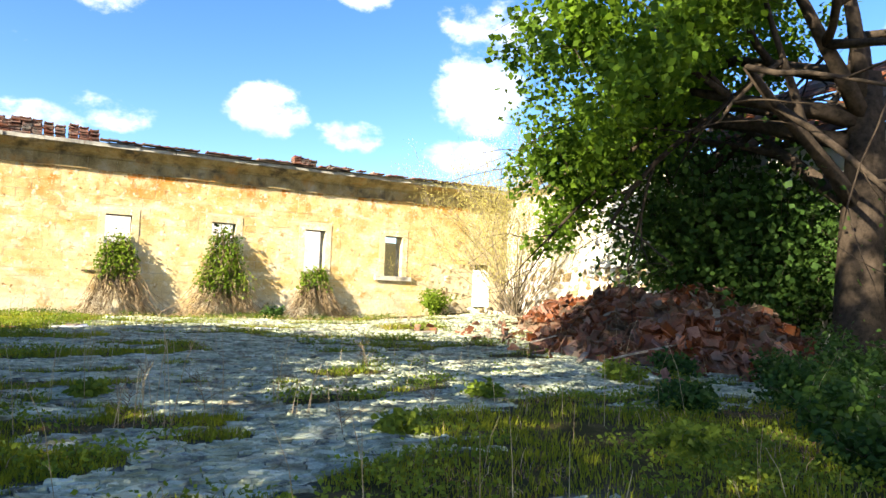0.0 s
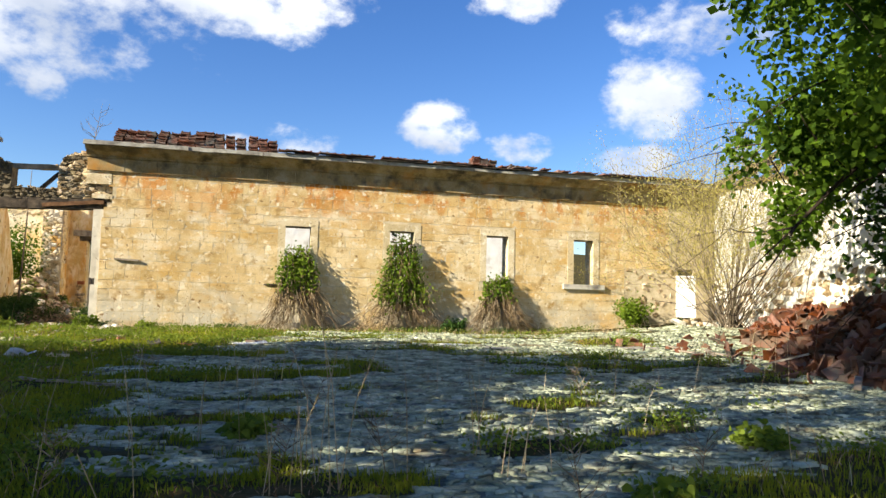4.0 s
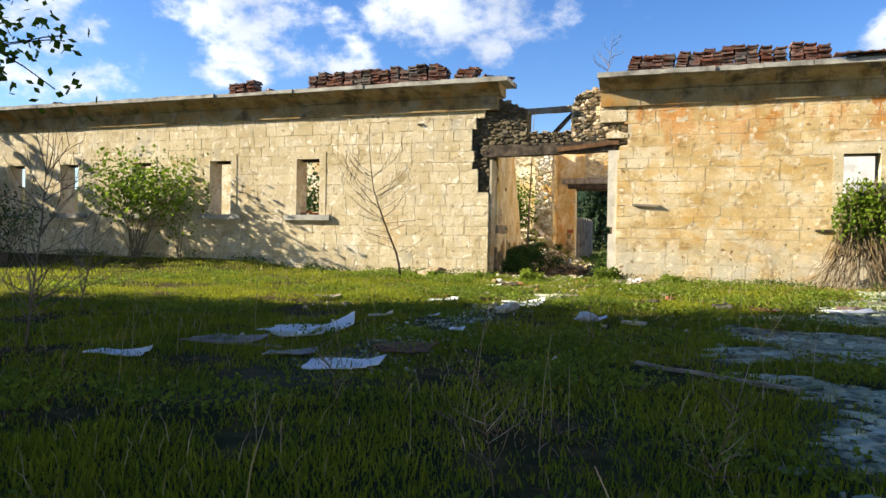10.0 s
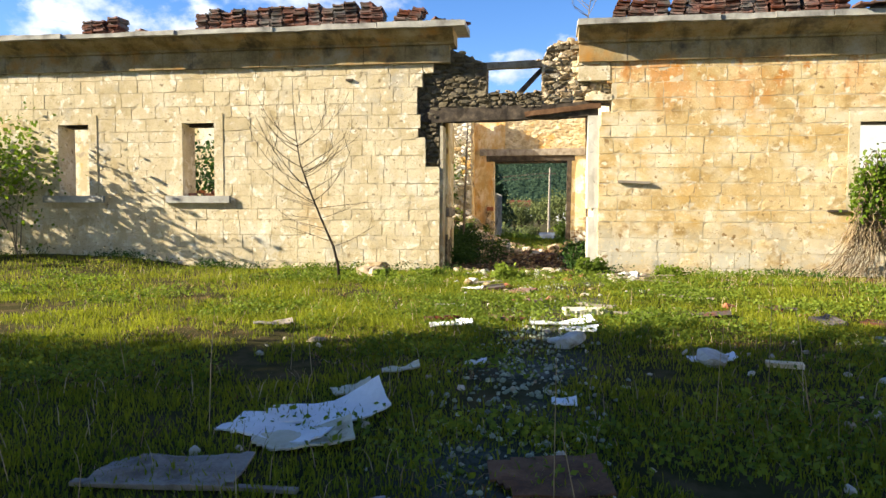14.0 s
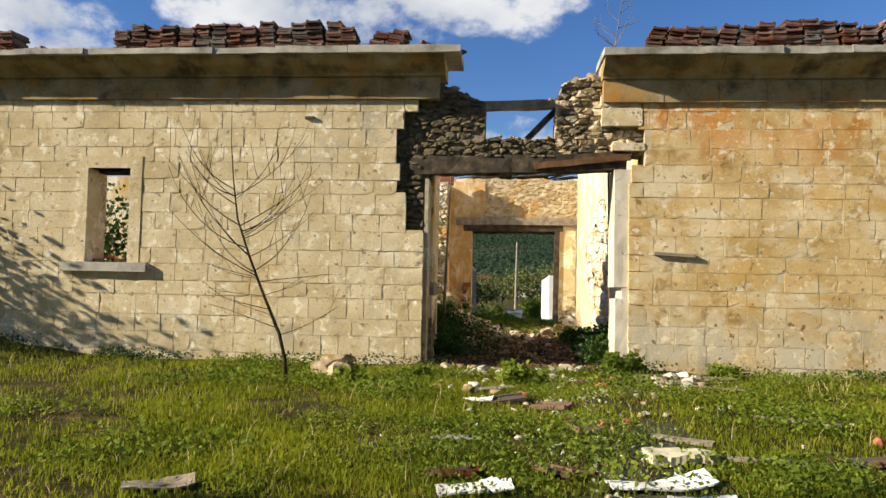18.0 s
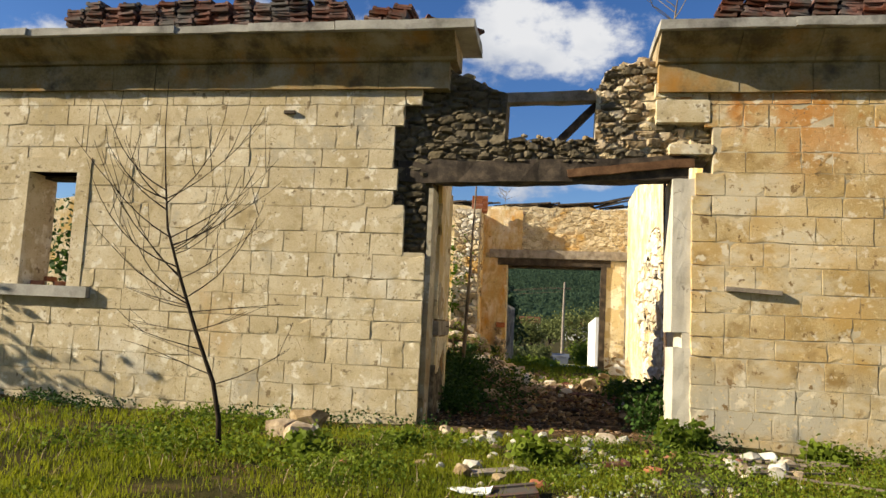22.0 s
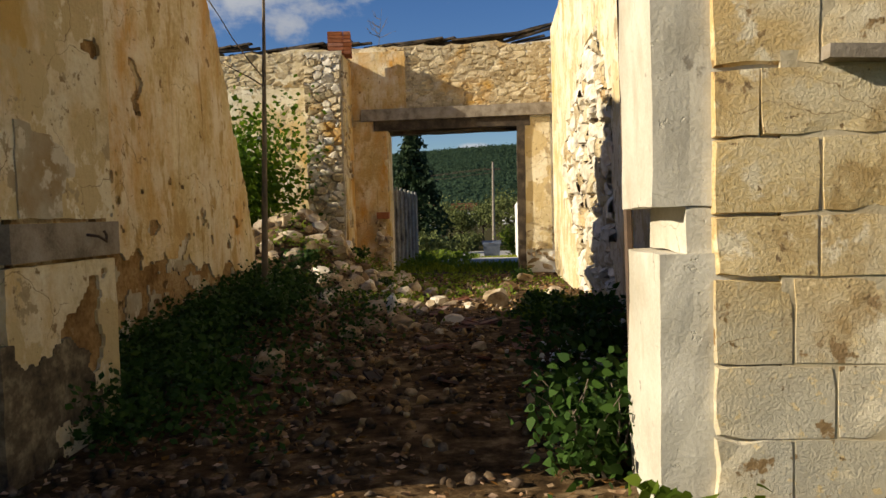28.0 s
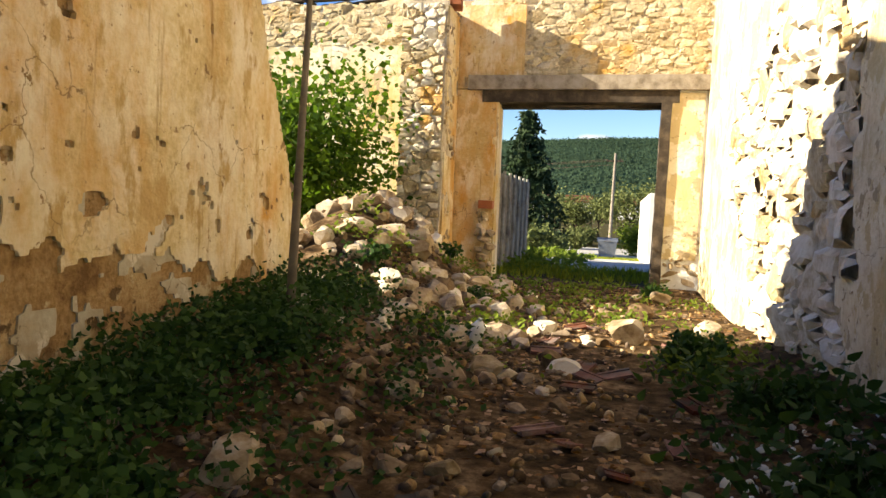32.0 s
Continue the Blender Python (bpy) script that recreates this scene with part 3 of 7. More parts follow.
def ground_nodes():
    n, l = M_GROUND.node_tree.nodes, M_GROUND.node_tree.links
    b = n["Principled BSDF"]
    b.inputs["Roughness"].default_value = 0.95
    b.inputs["Specular IOR Level"].default_value = 0.05
    geo = n.new("ShaderNodeNewGeometry")
    at = n.new("ShaderNodeAttribute")
    at.attribute_name = "bare"
    rub = n.new("ShaderNodeAttribute")
    rub.attribute_name = "rubble"

    def noi(scale, detail=6, rough=0.6):
        t = n.new("ShaderNodeTexNoise")
        t.inputs["Scale"].default_value, t.inputs["Detail"].default_value, t.inputs["Roughness"].default_value = scale, detail, rough
        l.new(geo.outputs["Position"], t.inputs["Vector"])
        return t.outputs["Fac"]

    def ramp(fac, *stops):
        r = n.new("ShaderNodeValToRGB")
        e = r.color_ramp.elements
        e[0].position, e[0].color = stops[0][0], (*stops[0][1], 1)
        e[1].position, e[1].color = stops[-1][0], (*stops[-1][1], 1)
        for p, c in stops[1:-1]:
            e.new(p).color = (*c, 1)
        l.new(fac, r.inputs[0])
        return r.outputs[0]

    def mix(fac, a, c):
        m = n.new("ShaderNodeMixRGB")
        l.new(fac, m.inputs[0])
        l.new(a, m.inputs[1])
        l.new(c, m.inputs[2])
        return m.outputs[0]
    soil = ramp(noi(3.0), (0.3, (0.026, 0.026, 0.008)), (0.5, (0.052, 0.046, 0.015)), (0.7, (0.105, 0.075, 0.034)))
    stone = ramp(noi(2.4, 9, 0.7), (0.28, (0.05, 0.058, 0.048)), (0.5, (0.11, 0.12, 0.10)), (0.72, (0.22, 0.24, 0.20)))
    vor = n.new("ShaderNodeTexVoronoi")
    vor.feature = "DISTANCE_TO_EDGE"
    vor.inputs["Scale"].default_value = 5.5
    l.new(geo.outputs["Position"], vor.inputs["Vector"])
    crack = ramp(vor.outputs["Distance"], (0.0, (0.25, 0.25, 0.22)), (0.07, (1, 1, 1)))
    mul = n.new("ShaderNodeMixRGB")
    mul.blend_type = "MULTIPLY"
    mul.inputs[0].default_value = 0.8
    l.new(stone, mul.inputs[1])
    l.new(crack, mul.inputs[2])
    earth = ramp(noi(5.0, 8, 0.7), (0.36, (0.016, 0.011, 0.006)), (0.52, (0.085, 0.052, 0.024)), (0.68, (0.26, 0.18, 0.10)))
    col = mix(at.outputs["Fac"], soil, mul.outputs[0])
    col = mix(rub.outputs["Fac"], col, earth)
    l.new(col, b.inputs["Base Color"])
    bp = n.new("ShaderNodeBump")
    bp.inputs["Strength"].default_value, bp.inputs["Distance"].default_value = 0.7, 0.03
    l.new(noi(14, 8, 0.7), bp.inputs["Height"])
    l.new(bp.outputs[0], b.inputs["Normal"])


ground_nodes()
ground = mesh_from("ground", gv, gf, M_GROUND, smooth=True)
bare = ground.data.attributes.new("bare", "FLOAT", "POINT")
bare.data.foreach_set("value", [pave_mask(x, y) if (-20 < x < 20 and -6 < y < 24) else 0.0 for x, y, _ in gv])
rubb = ground.data.attributes.new("rubble", "FLOAT", "POINT")
rubb.data.foreach_set("value", [(smooth01((y - 22.2) / 1.2) if ((-7.5 if y > 23.4 else -4.8) < x < (-0.9 if y > 23.4 else -2.0) and y < 35.6) else 0.0) for x, y, _ in gv])
tagged(ground, label="uneven yard of cracked grey stone paving, soil and grass", category="ground", kind="structure")

# ---- walls ----
FY = 22.9                  # the facade's front face
COURSE = 0.2775
WIN_R = [(3.08, 3.79), (6.08, 6.81), (9.06, 9.76), (11.93, 12.6)]
WIN_L = [(-10.55, -9.82), (-13.48, -12.75), (-16.36, -15.64), (-19.28, -18.52), (-21.6, -20.8)]
WIN_Z = {"R": (2.0, 3.4), "L": (2.0, 3.56)}


def wall_with_holes(name, x0, x1, y0, y1, z0, z1, holes, mat, along="x", label="", category="wall"):
    """A thick wall of masonry with openings that go right through it."""
    bm = bmesh.new()
    cuts = sorted({x0, x1, *[h for hole in holes for h in hole[:2] if x0 < h < x1]})
    for a, b in zip(cuts, cuts[1:]):
        mid = (a + b) / 2
        spans, z = [], z0
        for h in sorted((h for h in holes if h[0] < mid < h[1]), key=lambda h: h[2]):
            spans.append((z, h[2]))
            z = h[3]
        spans.append((z, z1))
        for s0, s1 in spans:
            if s1 - s0 > 1e-4:
                if along == "x":
                    box(bm, a, b, y0, y1, s0, s1)
                else:
                    box(bm, y0, y1, a, b, s0, s1)
    ob = part(name, bm, mat)
    return tagged(ob, label=label, category=category, kind="structure")


wall_left = wall_with_holes("wall_facade_left", -30, -5.45, FY + 0.008, 23.5, 0, 5.05, [(a - 0.19, b + 0.19, WIN_Z["L"][0], WIN_Z["L"][1]) for a, b in WIN_L], M_JOINT,
                            label="long ruined facade wall of pale squared limestone blocks")
wall_right = wall_with_holes("wall_facade_right", -1.5, 17.0, FY + 0.005, 23.5, 0, 4.99, [(a - 0.19, b + 0.19, WIN_Z["R"][0], WIN_Z["R"][1]) for a, b in WIN_R] + [(15.6, 16.2, 0, 2.6)], M_JOINT,
                             label="long ruined facade wall of rust-stained ochre limestone blocks")

block_meshes = {}


def block_mesh(length, height, mat):
    """A squared block with an uneven face, worn arrises and chips along its edges."""
    key = (round(length, 2), round(height, 2), mat.name, random.randrange(4))
    if key not in block_meshes:
        w, h = key[0] - 0.004, key[1] - 0.004
        r = random.uniform
        nu = 3 if w < 0.4 else 4
        cell = [(i, j) for j in range(4) for i in range(nu + 1)]
        front = []
        chips = {random.choice([c for c in cell if c[0] in (0, nu) or c[1] in (0, 3)]): r(0.006, 0.02) for k in range(random.choice((0, 1, 1, 2, 3)))}
        skew = r(-0.0012, 0.0012)
        for i, j in cell:
            x, z, y = w * i / nu, h * j / 3, r(-0.0009, 0.0009) + skew * (i / nu - 0.5)
            e = 0.001 + abs(random.gauss(0, 0.0042)) + chips.get((i, j), 0.0)
            if i in (0, nu):
                x += e if i == 0 else -e
            elif j not in (0, 3):
                x += r(-0.03, 0.03)
            if j in (0, 3):
                z += e if j == 0 else -e
            elif i not in (0, nu):
                z += r(-0.02, 0.02)
            front.append((x, y + (0.006 if (i, j) in chips else 0), z))
        edge = [(i, 0) for i in range(nu)] + [(nu, j) for j in range(3)] + [(i, 3) for i in range(nu, 0, -1)] + [(0, j) for j in range(3, 0, -1)]
        at = {c: k for k, c in enumerate(cell)}
        back = [(w * i / nu, 0.05, h * j / 3) for i, j in edge]
        o, m = len(front), len(edge)
        fs = [(at[edge[k]], o + k, o + (k + 1) % m, at[edge[(k + 1) % m]]) for k in range(m)]
        fs += [(at[i, j], at[i + 1, j], at[i + 1, j + 1], at[i, j + 1]) for i in range(nu) for j in range(3)]
        me = bpy.data.meshes.new("block")
        me.from_pydata(front + back, [], fs)
        me.materials.append(mat)
        block_meshes[key] = me
    return block_meshes[key]


def lay_blocks(parent, x0, x1, z0, z1, holes, mat, near, edge=None):
    """Courses of squared stone on the face of a wall; the nearest are pieces of their own."""
    rest = {"v": [], "f": []}
    course = 0
    z = z0
    count = 0
    while z < z1 - 0.1:
        high = COURSE * (1.0, 0.9, 1.1, 1.0, 1.16, 0.84)[course % 6]
        lo, hi = x0, x1
        if edge:
            lo, hi = edge(z + high / 2, lo, hi)
        spans = [(lo, hi)]
        for a, b, h0, h1 in holes:
            if h0 < z + high * 0.55 and h1 > z + high * 0.45:
                spans = [p for s in spans for p in ((s[0], min(s[1], a)), (max(s[0], b), s[1])) if p[1] - p[0] > 0.08]
        for a, b in spans:
            x = a
            first = True
            while x < b - 0.02:
                ln = random.choice((0.28, 0.34, 0.38, 0.44, 0.5, 0.56, 0.62, 0.72))
                if first and course % 2:
                    ln *= 0.6
                first = False
                if b - x - ln < 0.2:
                    ln = b - x
                    if ln > 0.85:
                        ln /= 2
                me = block_mesh(ln, high, mat)
                pos = Vector((x + 0.002, FY + random.uniform(-0.0035, 0.002), z + 0.002))
                if near[0] < x < near[1] and count < 300:
                    ob = new("block", me)
                    ob.location = pos
                    ob.parent = parent
                    count += 1
                else:
                    o = len(rest["v"])
                    rest["v"] += [tuple(v.co + pos) for v in me.vertices]
                    rest["f"] += [tuple(o + i for i in p.vertices) for p in me.polygons]
                x += ln
        z += high
        course += 1
    me = bpy.data.meshes.new("far_blocks")
    me.from_pydata(rest["v"], [], rest["f"])
    me.materials.append(mat)
    ob = new("far_blocks", me)
    ob.parent = parent
    tagged(ob, kind="stuff")


def left_edge(z, lo, hi):
    steps = ((2.64, -4.93), (2.9, -5.22), (3.22, -5.22), (3.5, -5.38), (3.77, -5.33), (4.1, -5.40), (4.38, -5.28), (5, -5.06))
    return lo, next(x for top, x in steps if z < top)


def right_edge(z, lo, hi):
    steps = ((3.5, -1.74), (3.75, -1.70), (4.05, -1.50), (4.30, -1.42), (4.6, -1.6), (5, -2.05))
    return next(x for top, x in steps if z < top), hi


# ---- cornices ----


def cornice(name, x0, x1, dz, label):
    """Frieze, hollow moulding and coping along a wall's head, as separate stones."""
    thing = empty(name, (x0 + x1) / 2, FY, 4.7 + dz, label=label, category="cornice", kind="structure")
    inv = Matrix.Translation(-Vector(thing.location))
    prof = [(22.84, 5.05), (22.80, 5.06), (22.79, 5.10), (22.72, 5.15), (22.62, 5.20), (22.53, 5.27), (22.50, 5.32)]

    def run(kind, lo, hi, mat, length, shape):
        x = lo
        while x < hi - 0.05:
            ln = min(length * random.uniform(0.8, 1.25), hi - x)
            if hi - x - ln < 0.4:
                ln = hi - x
            bm = bmesh.new()
            shape(bm, x + 0.004, x + ln - 0.004)
            for v in bm.verts:
                v.co.z += dz + 0.006 * noise.noise(v.co * 1.1)
                v.co = inv @ v.co
            bmesh.ops.recalc_face_normals(bm, faces=bm.faces)
            part(kind, bm, mat, thing)
            x += ln

    def frieze(bm, a, b):
        j = random.uniform(-0.004, 0.004)
        box(bm, a, b, 22.84 + j, 23.3, 4.70, 5.045)

    def moulding(bm, a, b):
        ring = [(23.3, 5.05)] + prof + [(23.3, 5.32)]
        va = [bm.verts.new((a, y, z)) for y, z in ring]
        vb = [bm.verts.new((b, y, z)) for y, z in ring]
        k = len(ring)
        for i in range(k):
            bm.faces.new((va[i], va[(i + 1) % k], vb[(i + 1) % k], vb[i]))
        bm.faces.new(va[::-1])
        bm.faces.new(vb)

    def coping(bm, a, b):
        j = random.uniform(-0.02, 0.02)
        box(bm, a, b, 22.43 + j, 23.45, 5.325, 5.43 + random.uniform(-0.015, 0.01))
        bmesh.ops.subdivide_edges(bm, edges=bm.edges, cuts=3, use_grid_fill=True)
        rough_up(bm, 0.018, 6, a)
    run("frieze_stone", x0, x1, M_CORNICE, 0.75, frieze)
    run("moulding_stone", x0 - 0.02, x1 + 0.1, M_CORNICE, 1.0, moulding)
    run("coping_stone", x0 - 0.05, x1 + 0.35, M_SLAB, 1.2, coping)
    return thing


cornice("trim_cornice_left", -30, -4.72, 0.0, "stained limestone cornice with a hollow moulding and grey coping")
cornice("trim_cornice_right", -2.15, 16.9, -0.06, "rust-streaked limestone cornice with grey coping slabs")

# ---- window stones ----


def window_frame(name, a, b, z0, z1, sill=True):
    thing = empty(name, (a + b) / 2, FY, z0, label="open window hole with dressed stone surround and no sash", category="window", kind="structure")
    m = Matrix.Translation(-Vector(thing.location))
    for nm, bx in (("jamb_stone", (a - 0.2, a, FY - 0.012, FY + 0.56, z0, z1)), ("jamb_stone", (b, b + 0.2, FY - 0.012, FY + 0.56, z0, z1)),
                   ("lintel_stone", (a - 0.2, b + 0.2, FY - 0.014, FY + 0.30, z1, z1 + 0.2))):
        bm = bmesh.new()
        box(bm, *bx, m)
        part(nm, bm, M_BLOCK_L, thing)
    if z1 > 3.5:
        bm = bmesh.new()
        box(bm, a + 0.002, b - 0.002, FY + 0.3, 23.44, z1 - 0.04, z1 - 0.002, m)
        part("wooden_head", bm, M_WOOD_DARK, thing)
    if sill:
        bm = bmesh.new()
        box(bm, a - 0.36, b + 0.36, FY - 0.09, FY + 0.3, z0 - 0.15, z0, m)
        bmesh.ops.bevel(bm, geom=bm.edges, offset=0.012, segments=1)
        part("sill_stone", bm, M_SLAB, thing)
    return thing


for i, (a, b) in enumerate(WIN_R):
    window_frame("window_%d" % (i + 1), a, b, *WIN_Z["R"], sill=(i == 3))
for i, (a, b) in enumerate(WIN_L):
    window_frame("window_%d" % (i + 5), a, b, *WIN_Z["L"])

# ---- the gateway and the passage ----


def ragged_wall(name, axis, p0, p1, a, b, z0, top, mat, label, cell=0.22, holes=(), category="wall", amount=0.012):
    """A wall along x or y from a to b with a broken top: a front and a back skin joined all round. top(u) gives its height."""
    n = max(2, int((b - a) / cell))
    us = [a + (b - a) * i / n for i in range(n + 1)]
    bm = bmesh.new()
    cols = []
    for u in us:
        h = top(u)
        k = 16
        colz = [z0 + (h - z0) * j / k for j in range(k + 1)]
        pair = []
        for p in (p0, p1):
            pair.append([bm.verts.new((u, p, z) if axis == "x" else (p, u, z)) for z in colz])
        cols.append(pair)
    for c0, c1 in zip(cols, cols[1:]):
        for s in (0, 1):
            for j in range(len(c0[s]) - 1):
                q = (c0[s][j], c1[s][j], c1[s][j + 1], c0[s][j + 1])
                mid = sum((v.co for v in q), Vector()) / 4
                um = mid.x if axis == "x" else mid.y
                if any(h[0] < um < h[1] and h[2] < mid.z < h[3] for h in holes):
                    continue
                bm.faces.new(q)
        bm.faces.new((c0[0][-1], c1[0][-1], c1[1][-1], c0[1][-1]))
    for c in (cols[0], cols[-1]):
        for j in range(len(c[0]) - 1):
            bm.faces.new((c[0][j], c[0][j + 1], c[1][j + 1], c[1][j]))
    rough_up(bm, amount, 2.2)
    bmesh.ops.recalc_face_normals(bm, faces=bm.faces)
    ob = part(name, bm, mat)
    return tagged(ob, label=label, category=category, kind="structure")


def lumpy(u, base, amp=0.15, freq=1.3, seed=0.0):
    return base + amp * noise.noise((u * freq + seed, seed, 0)) + 0.4 * amp * noise.noise((u * freq * 4, seed, 3))


def lwall_top(y):
    if y < 26.8:
        return lumpy(y, 4.95, 0.12)
    return max(1.2, lumpy(y, 4.95 - (y - 26.8) * 1.35 if y < 28 else 3.3 - (y - 28) * 2.6, 0.12) + 0.3 * noise.noise((y * 5, 0, 9)))


ragged_wall("wall_passage_left", "y", -6.08, -5.46, 24.35, 28.75, 0.2, lwall_top, M_PLASTER_O, "high ochre plastered passage wall with a broken end and flaking patches")
ragged_wall("wall_gate_pier", "y", -6.05, -4.85, 23.5, 24.35, 0.2, lambda y: lumpy(y, 4.9, 0.1), M_PLASTER_G, "thick plastered gate pier with peeling render")
ragged_wall("wall_passage_right", "y", -1.27, -0.65, 23.5, 35.25, 0.2, lambda y: lumpy(y, 5.55 if y > 24.6 else 5.0, 0.15), M_PLASTER_W,
            "sunlit cream passage wall with a ragged breach in its plaster")
REAR_TOP = lambda x: lumpy(x, 5.3, 0.12)
ragged_wall("wall_rear_left", "x", 35.2, 35.75, -30, -4.72, 0.3, REAR_TOP, M_PLASTER_W, "rear wall of lime-washed rubble with a broken top")
ragged_wall("wall_rear_right", "x", 35.2, 35.75, -1.95, 17, 0.3, REAR_TOP, M_PLASTER_W, "rear wall of lime-washed rubble with a broken top")
ragged_wall("wall_rear_lintel", "x", 35.2, 35.75, -4.72, -1.95, 3.77, REAR_TOP, M_PLASTER_O, "rubble wall over the rear gateway with patches of ochre plaster", cell=0.15)
ragged_wall("wall_pillar", "y", -6.18, -5.47, 34.25, 35.2, 0.4, lambda y: lumpy(y, 5.05, 0.1), M_RUBBLE, "rough rubble pillar left standing where a cross wall broke off", amount=0.05)

# ---- masonry pieces ----
STONES = []
for i in range(14):
    bm = stone_bm(0.5 * random.uniform(0.8, 1.2), 0.5 * random.uniform(0.75, 1.1), 0.5 * random.uniform(0.6, 1.0), i * 1.37, 1 if i < 9 else 2)
    me = bpy.data.meshes.new("stone")
    bm.to_mesh(me)
    bm.free()
    me.materials.append(M_RUBBLE_PIECE)
    STONES.append(me)


def stone_at(parent, p, size, mat=None, flat=1.0, name="stone", turn=None):
    """One loose or built-in stone that shares its mesh with others."""
    ob = new(name, random.choice(STONES))
    rot = turn if turn is not None else (random.uniform(-0.4, 0.4), random.uniform(-0.4, 0.4), random.uniform(0, 6.3))
    ob.matrix_world = Matrix.LocRotScale(Vector(p), Euler(rot), Vector((size * random.uniform(0.85, 1.25), size * random.uniform(0.8, 1.1), size * flat * random.uniform(0.7, 1.1))))
    if parent is not None:
        ob.parent = parent
        ob.matrix_parent_inverse = Matrix.Translation(-Vector(parent.location)) if parent.type == "EMPTY" else Matrix()
    return ob


def stone_facing(parent, axis, plane, u0, u1, z0, z1, size, keep=lambda u, z: True, limit=300, pool=None, sign=-1, flat=1.0):
    """Rubble masonry on a wall's face: courses of uneven stones, bedded in it."""
    z = z0
    done = 0
    while z < z1:
        h = size * flat * random.uniform(0.55, 0.95)
        u = u0 + random.uniform(-0.5, 0) * size
        while u < u1:
            w = size * random.choice((0.55, 0.8, 1.0, 1.4, 2.0))
            c = u + w / 2
            if keep(c, z + h / 2) and done < limit and u0 < c < u1:
                ob = new("stone", random.choice(pool or STONES))
                d = plane - sign * random.uniform(0.005, 0.055)
                zc = z + h / 2 + random.uniform(-0.3, 0.3) * h
                pos = (c, d, zc) if axis == "x" else (d, c, zc)
                sc = (w * 1.02, 0.16, h * 1.12) if axis == "x" else (0.16, w * 1.02, h * 1.12)
                ob.matrix_world = Matrix.LocRotScale(Vector(pos), Euler((random.uniform(-0.3, 0.3), random.uniform(-0.35, 0.35), random.uniform(-0.3, 0.3))), Vector(sc))
                ob.parent = parent
                if parent.type == "EMPTY":
                    ob.matrix_parent_inverse = Matrix.Translation(-Vector(parent.location))
                done += 1
            u += w
        z += h
    return done


def rubble_face(parent, axis, plane, u0, u1, z0, z1, size, mats, keep=lambda u, z: True, sign=-1, depth=0.05, flat=0.6, seed=0.0):
    """Close-set rubble masonry on a wall's face: uneven stones that fit each other, each an object with its own bulge, tilt and joint."""
    cell = size / 6.5
    nu, nz = int((u1 - u0) / cell), int((z1 - z0) / cell)
    near = {}

    def nearest(i, j):
        if (i, j) not in near:
            d, p = noise.voronoi(((u0 + i * cell) / size, (z0 + j * cell) / (size * flat), seed))
            near[i, j] = (tuple(round(c, 3) for c in p[0]), d[1] - d[0])
        return near[i, j]
    groups = {}
    for i in range(nu):
        for j in range(nz):
            if keep(u0 + (i + 0.5) * cell, z0 + (j + 0.5) * cell):
                groups.setdefault(nearest(i + 0.5, j + 0.5)[0], []).append((i, j))
    inv = Matrix.Translation(-Vector(parent.location)) if parent.type == "EMPTY" else Matrix()
    for own, quads in groups.items():
        if len(quads) < 4:
            continue
        off, tu, tz = random.uniform(-0.35, 0.35) * depth, random.uniform(-0.22, 0.22), random.uniform(-0.3, 0.3)
        uc, zc = own[0] * size, own[1] * size * flat
        at, vs, fs = {}, [], []
        for i, j in quads:
            ring = []
            for q in ((i, j), (i + 1, j), (i + 1, j + 1), (i, j + 1)):
                if q not in at:
                    who, gap = nearest(*q)
                    u, z = u0 + q[0] * cell, z0 + q[1] * cell
                    out = off + depth * (0.25 + 0.75 * min(1.0, gap / 0.2) ** 0.6) + (u - uc) * tu + (z - zc) * tz if who == own else -0.05 * depth
                    out += 0.14 * depth * noise.noise((u * 22, z * 22, seed))
                    u += 0.3 * cell * noise.noise((u * 31, z * 31, 4.0))
                    z += 0.3 * cell * noise.noise((u * 31, z * 31, 9.0))
                    d = plane + sign * out
                    at[q] = len(vs)
                    vs.append(inv @ Vector((u, d, z) if axis == "x" else (d, u, z)))
                ring.append(at[q])
            fs.append(tuple(ring if (axis == "x") == (sign < 0) else ring[::-1]))
        me = bpy.data.meshes.new("stone")
        me.from_pydata(vs, [], fs)
        me.materials.append(random.choice(mats))
        new("stone", me).parent = parent


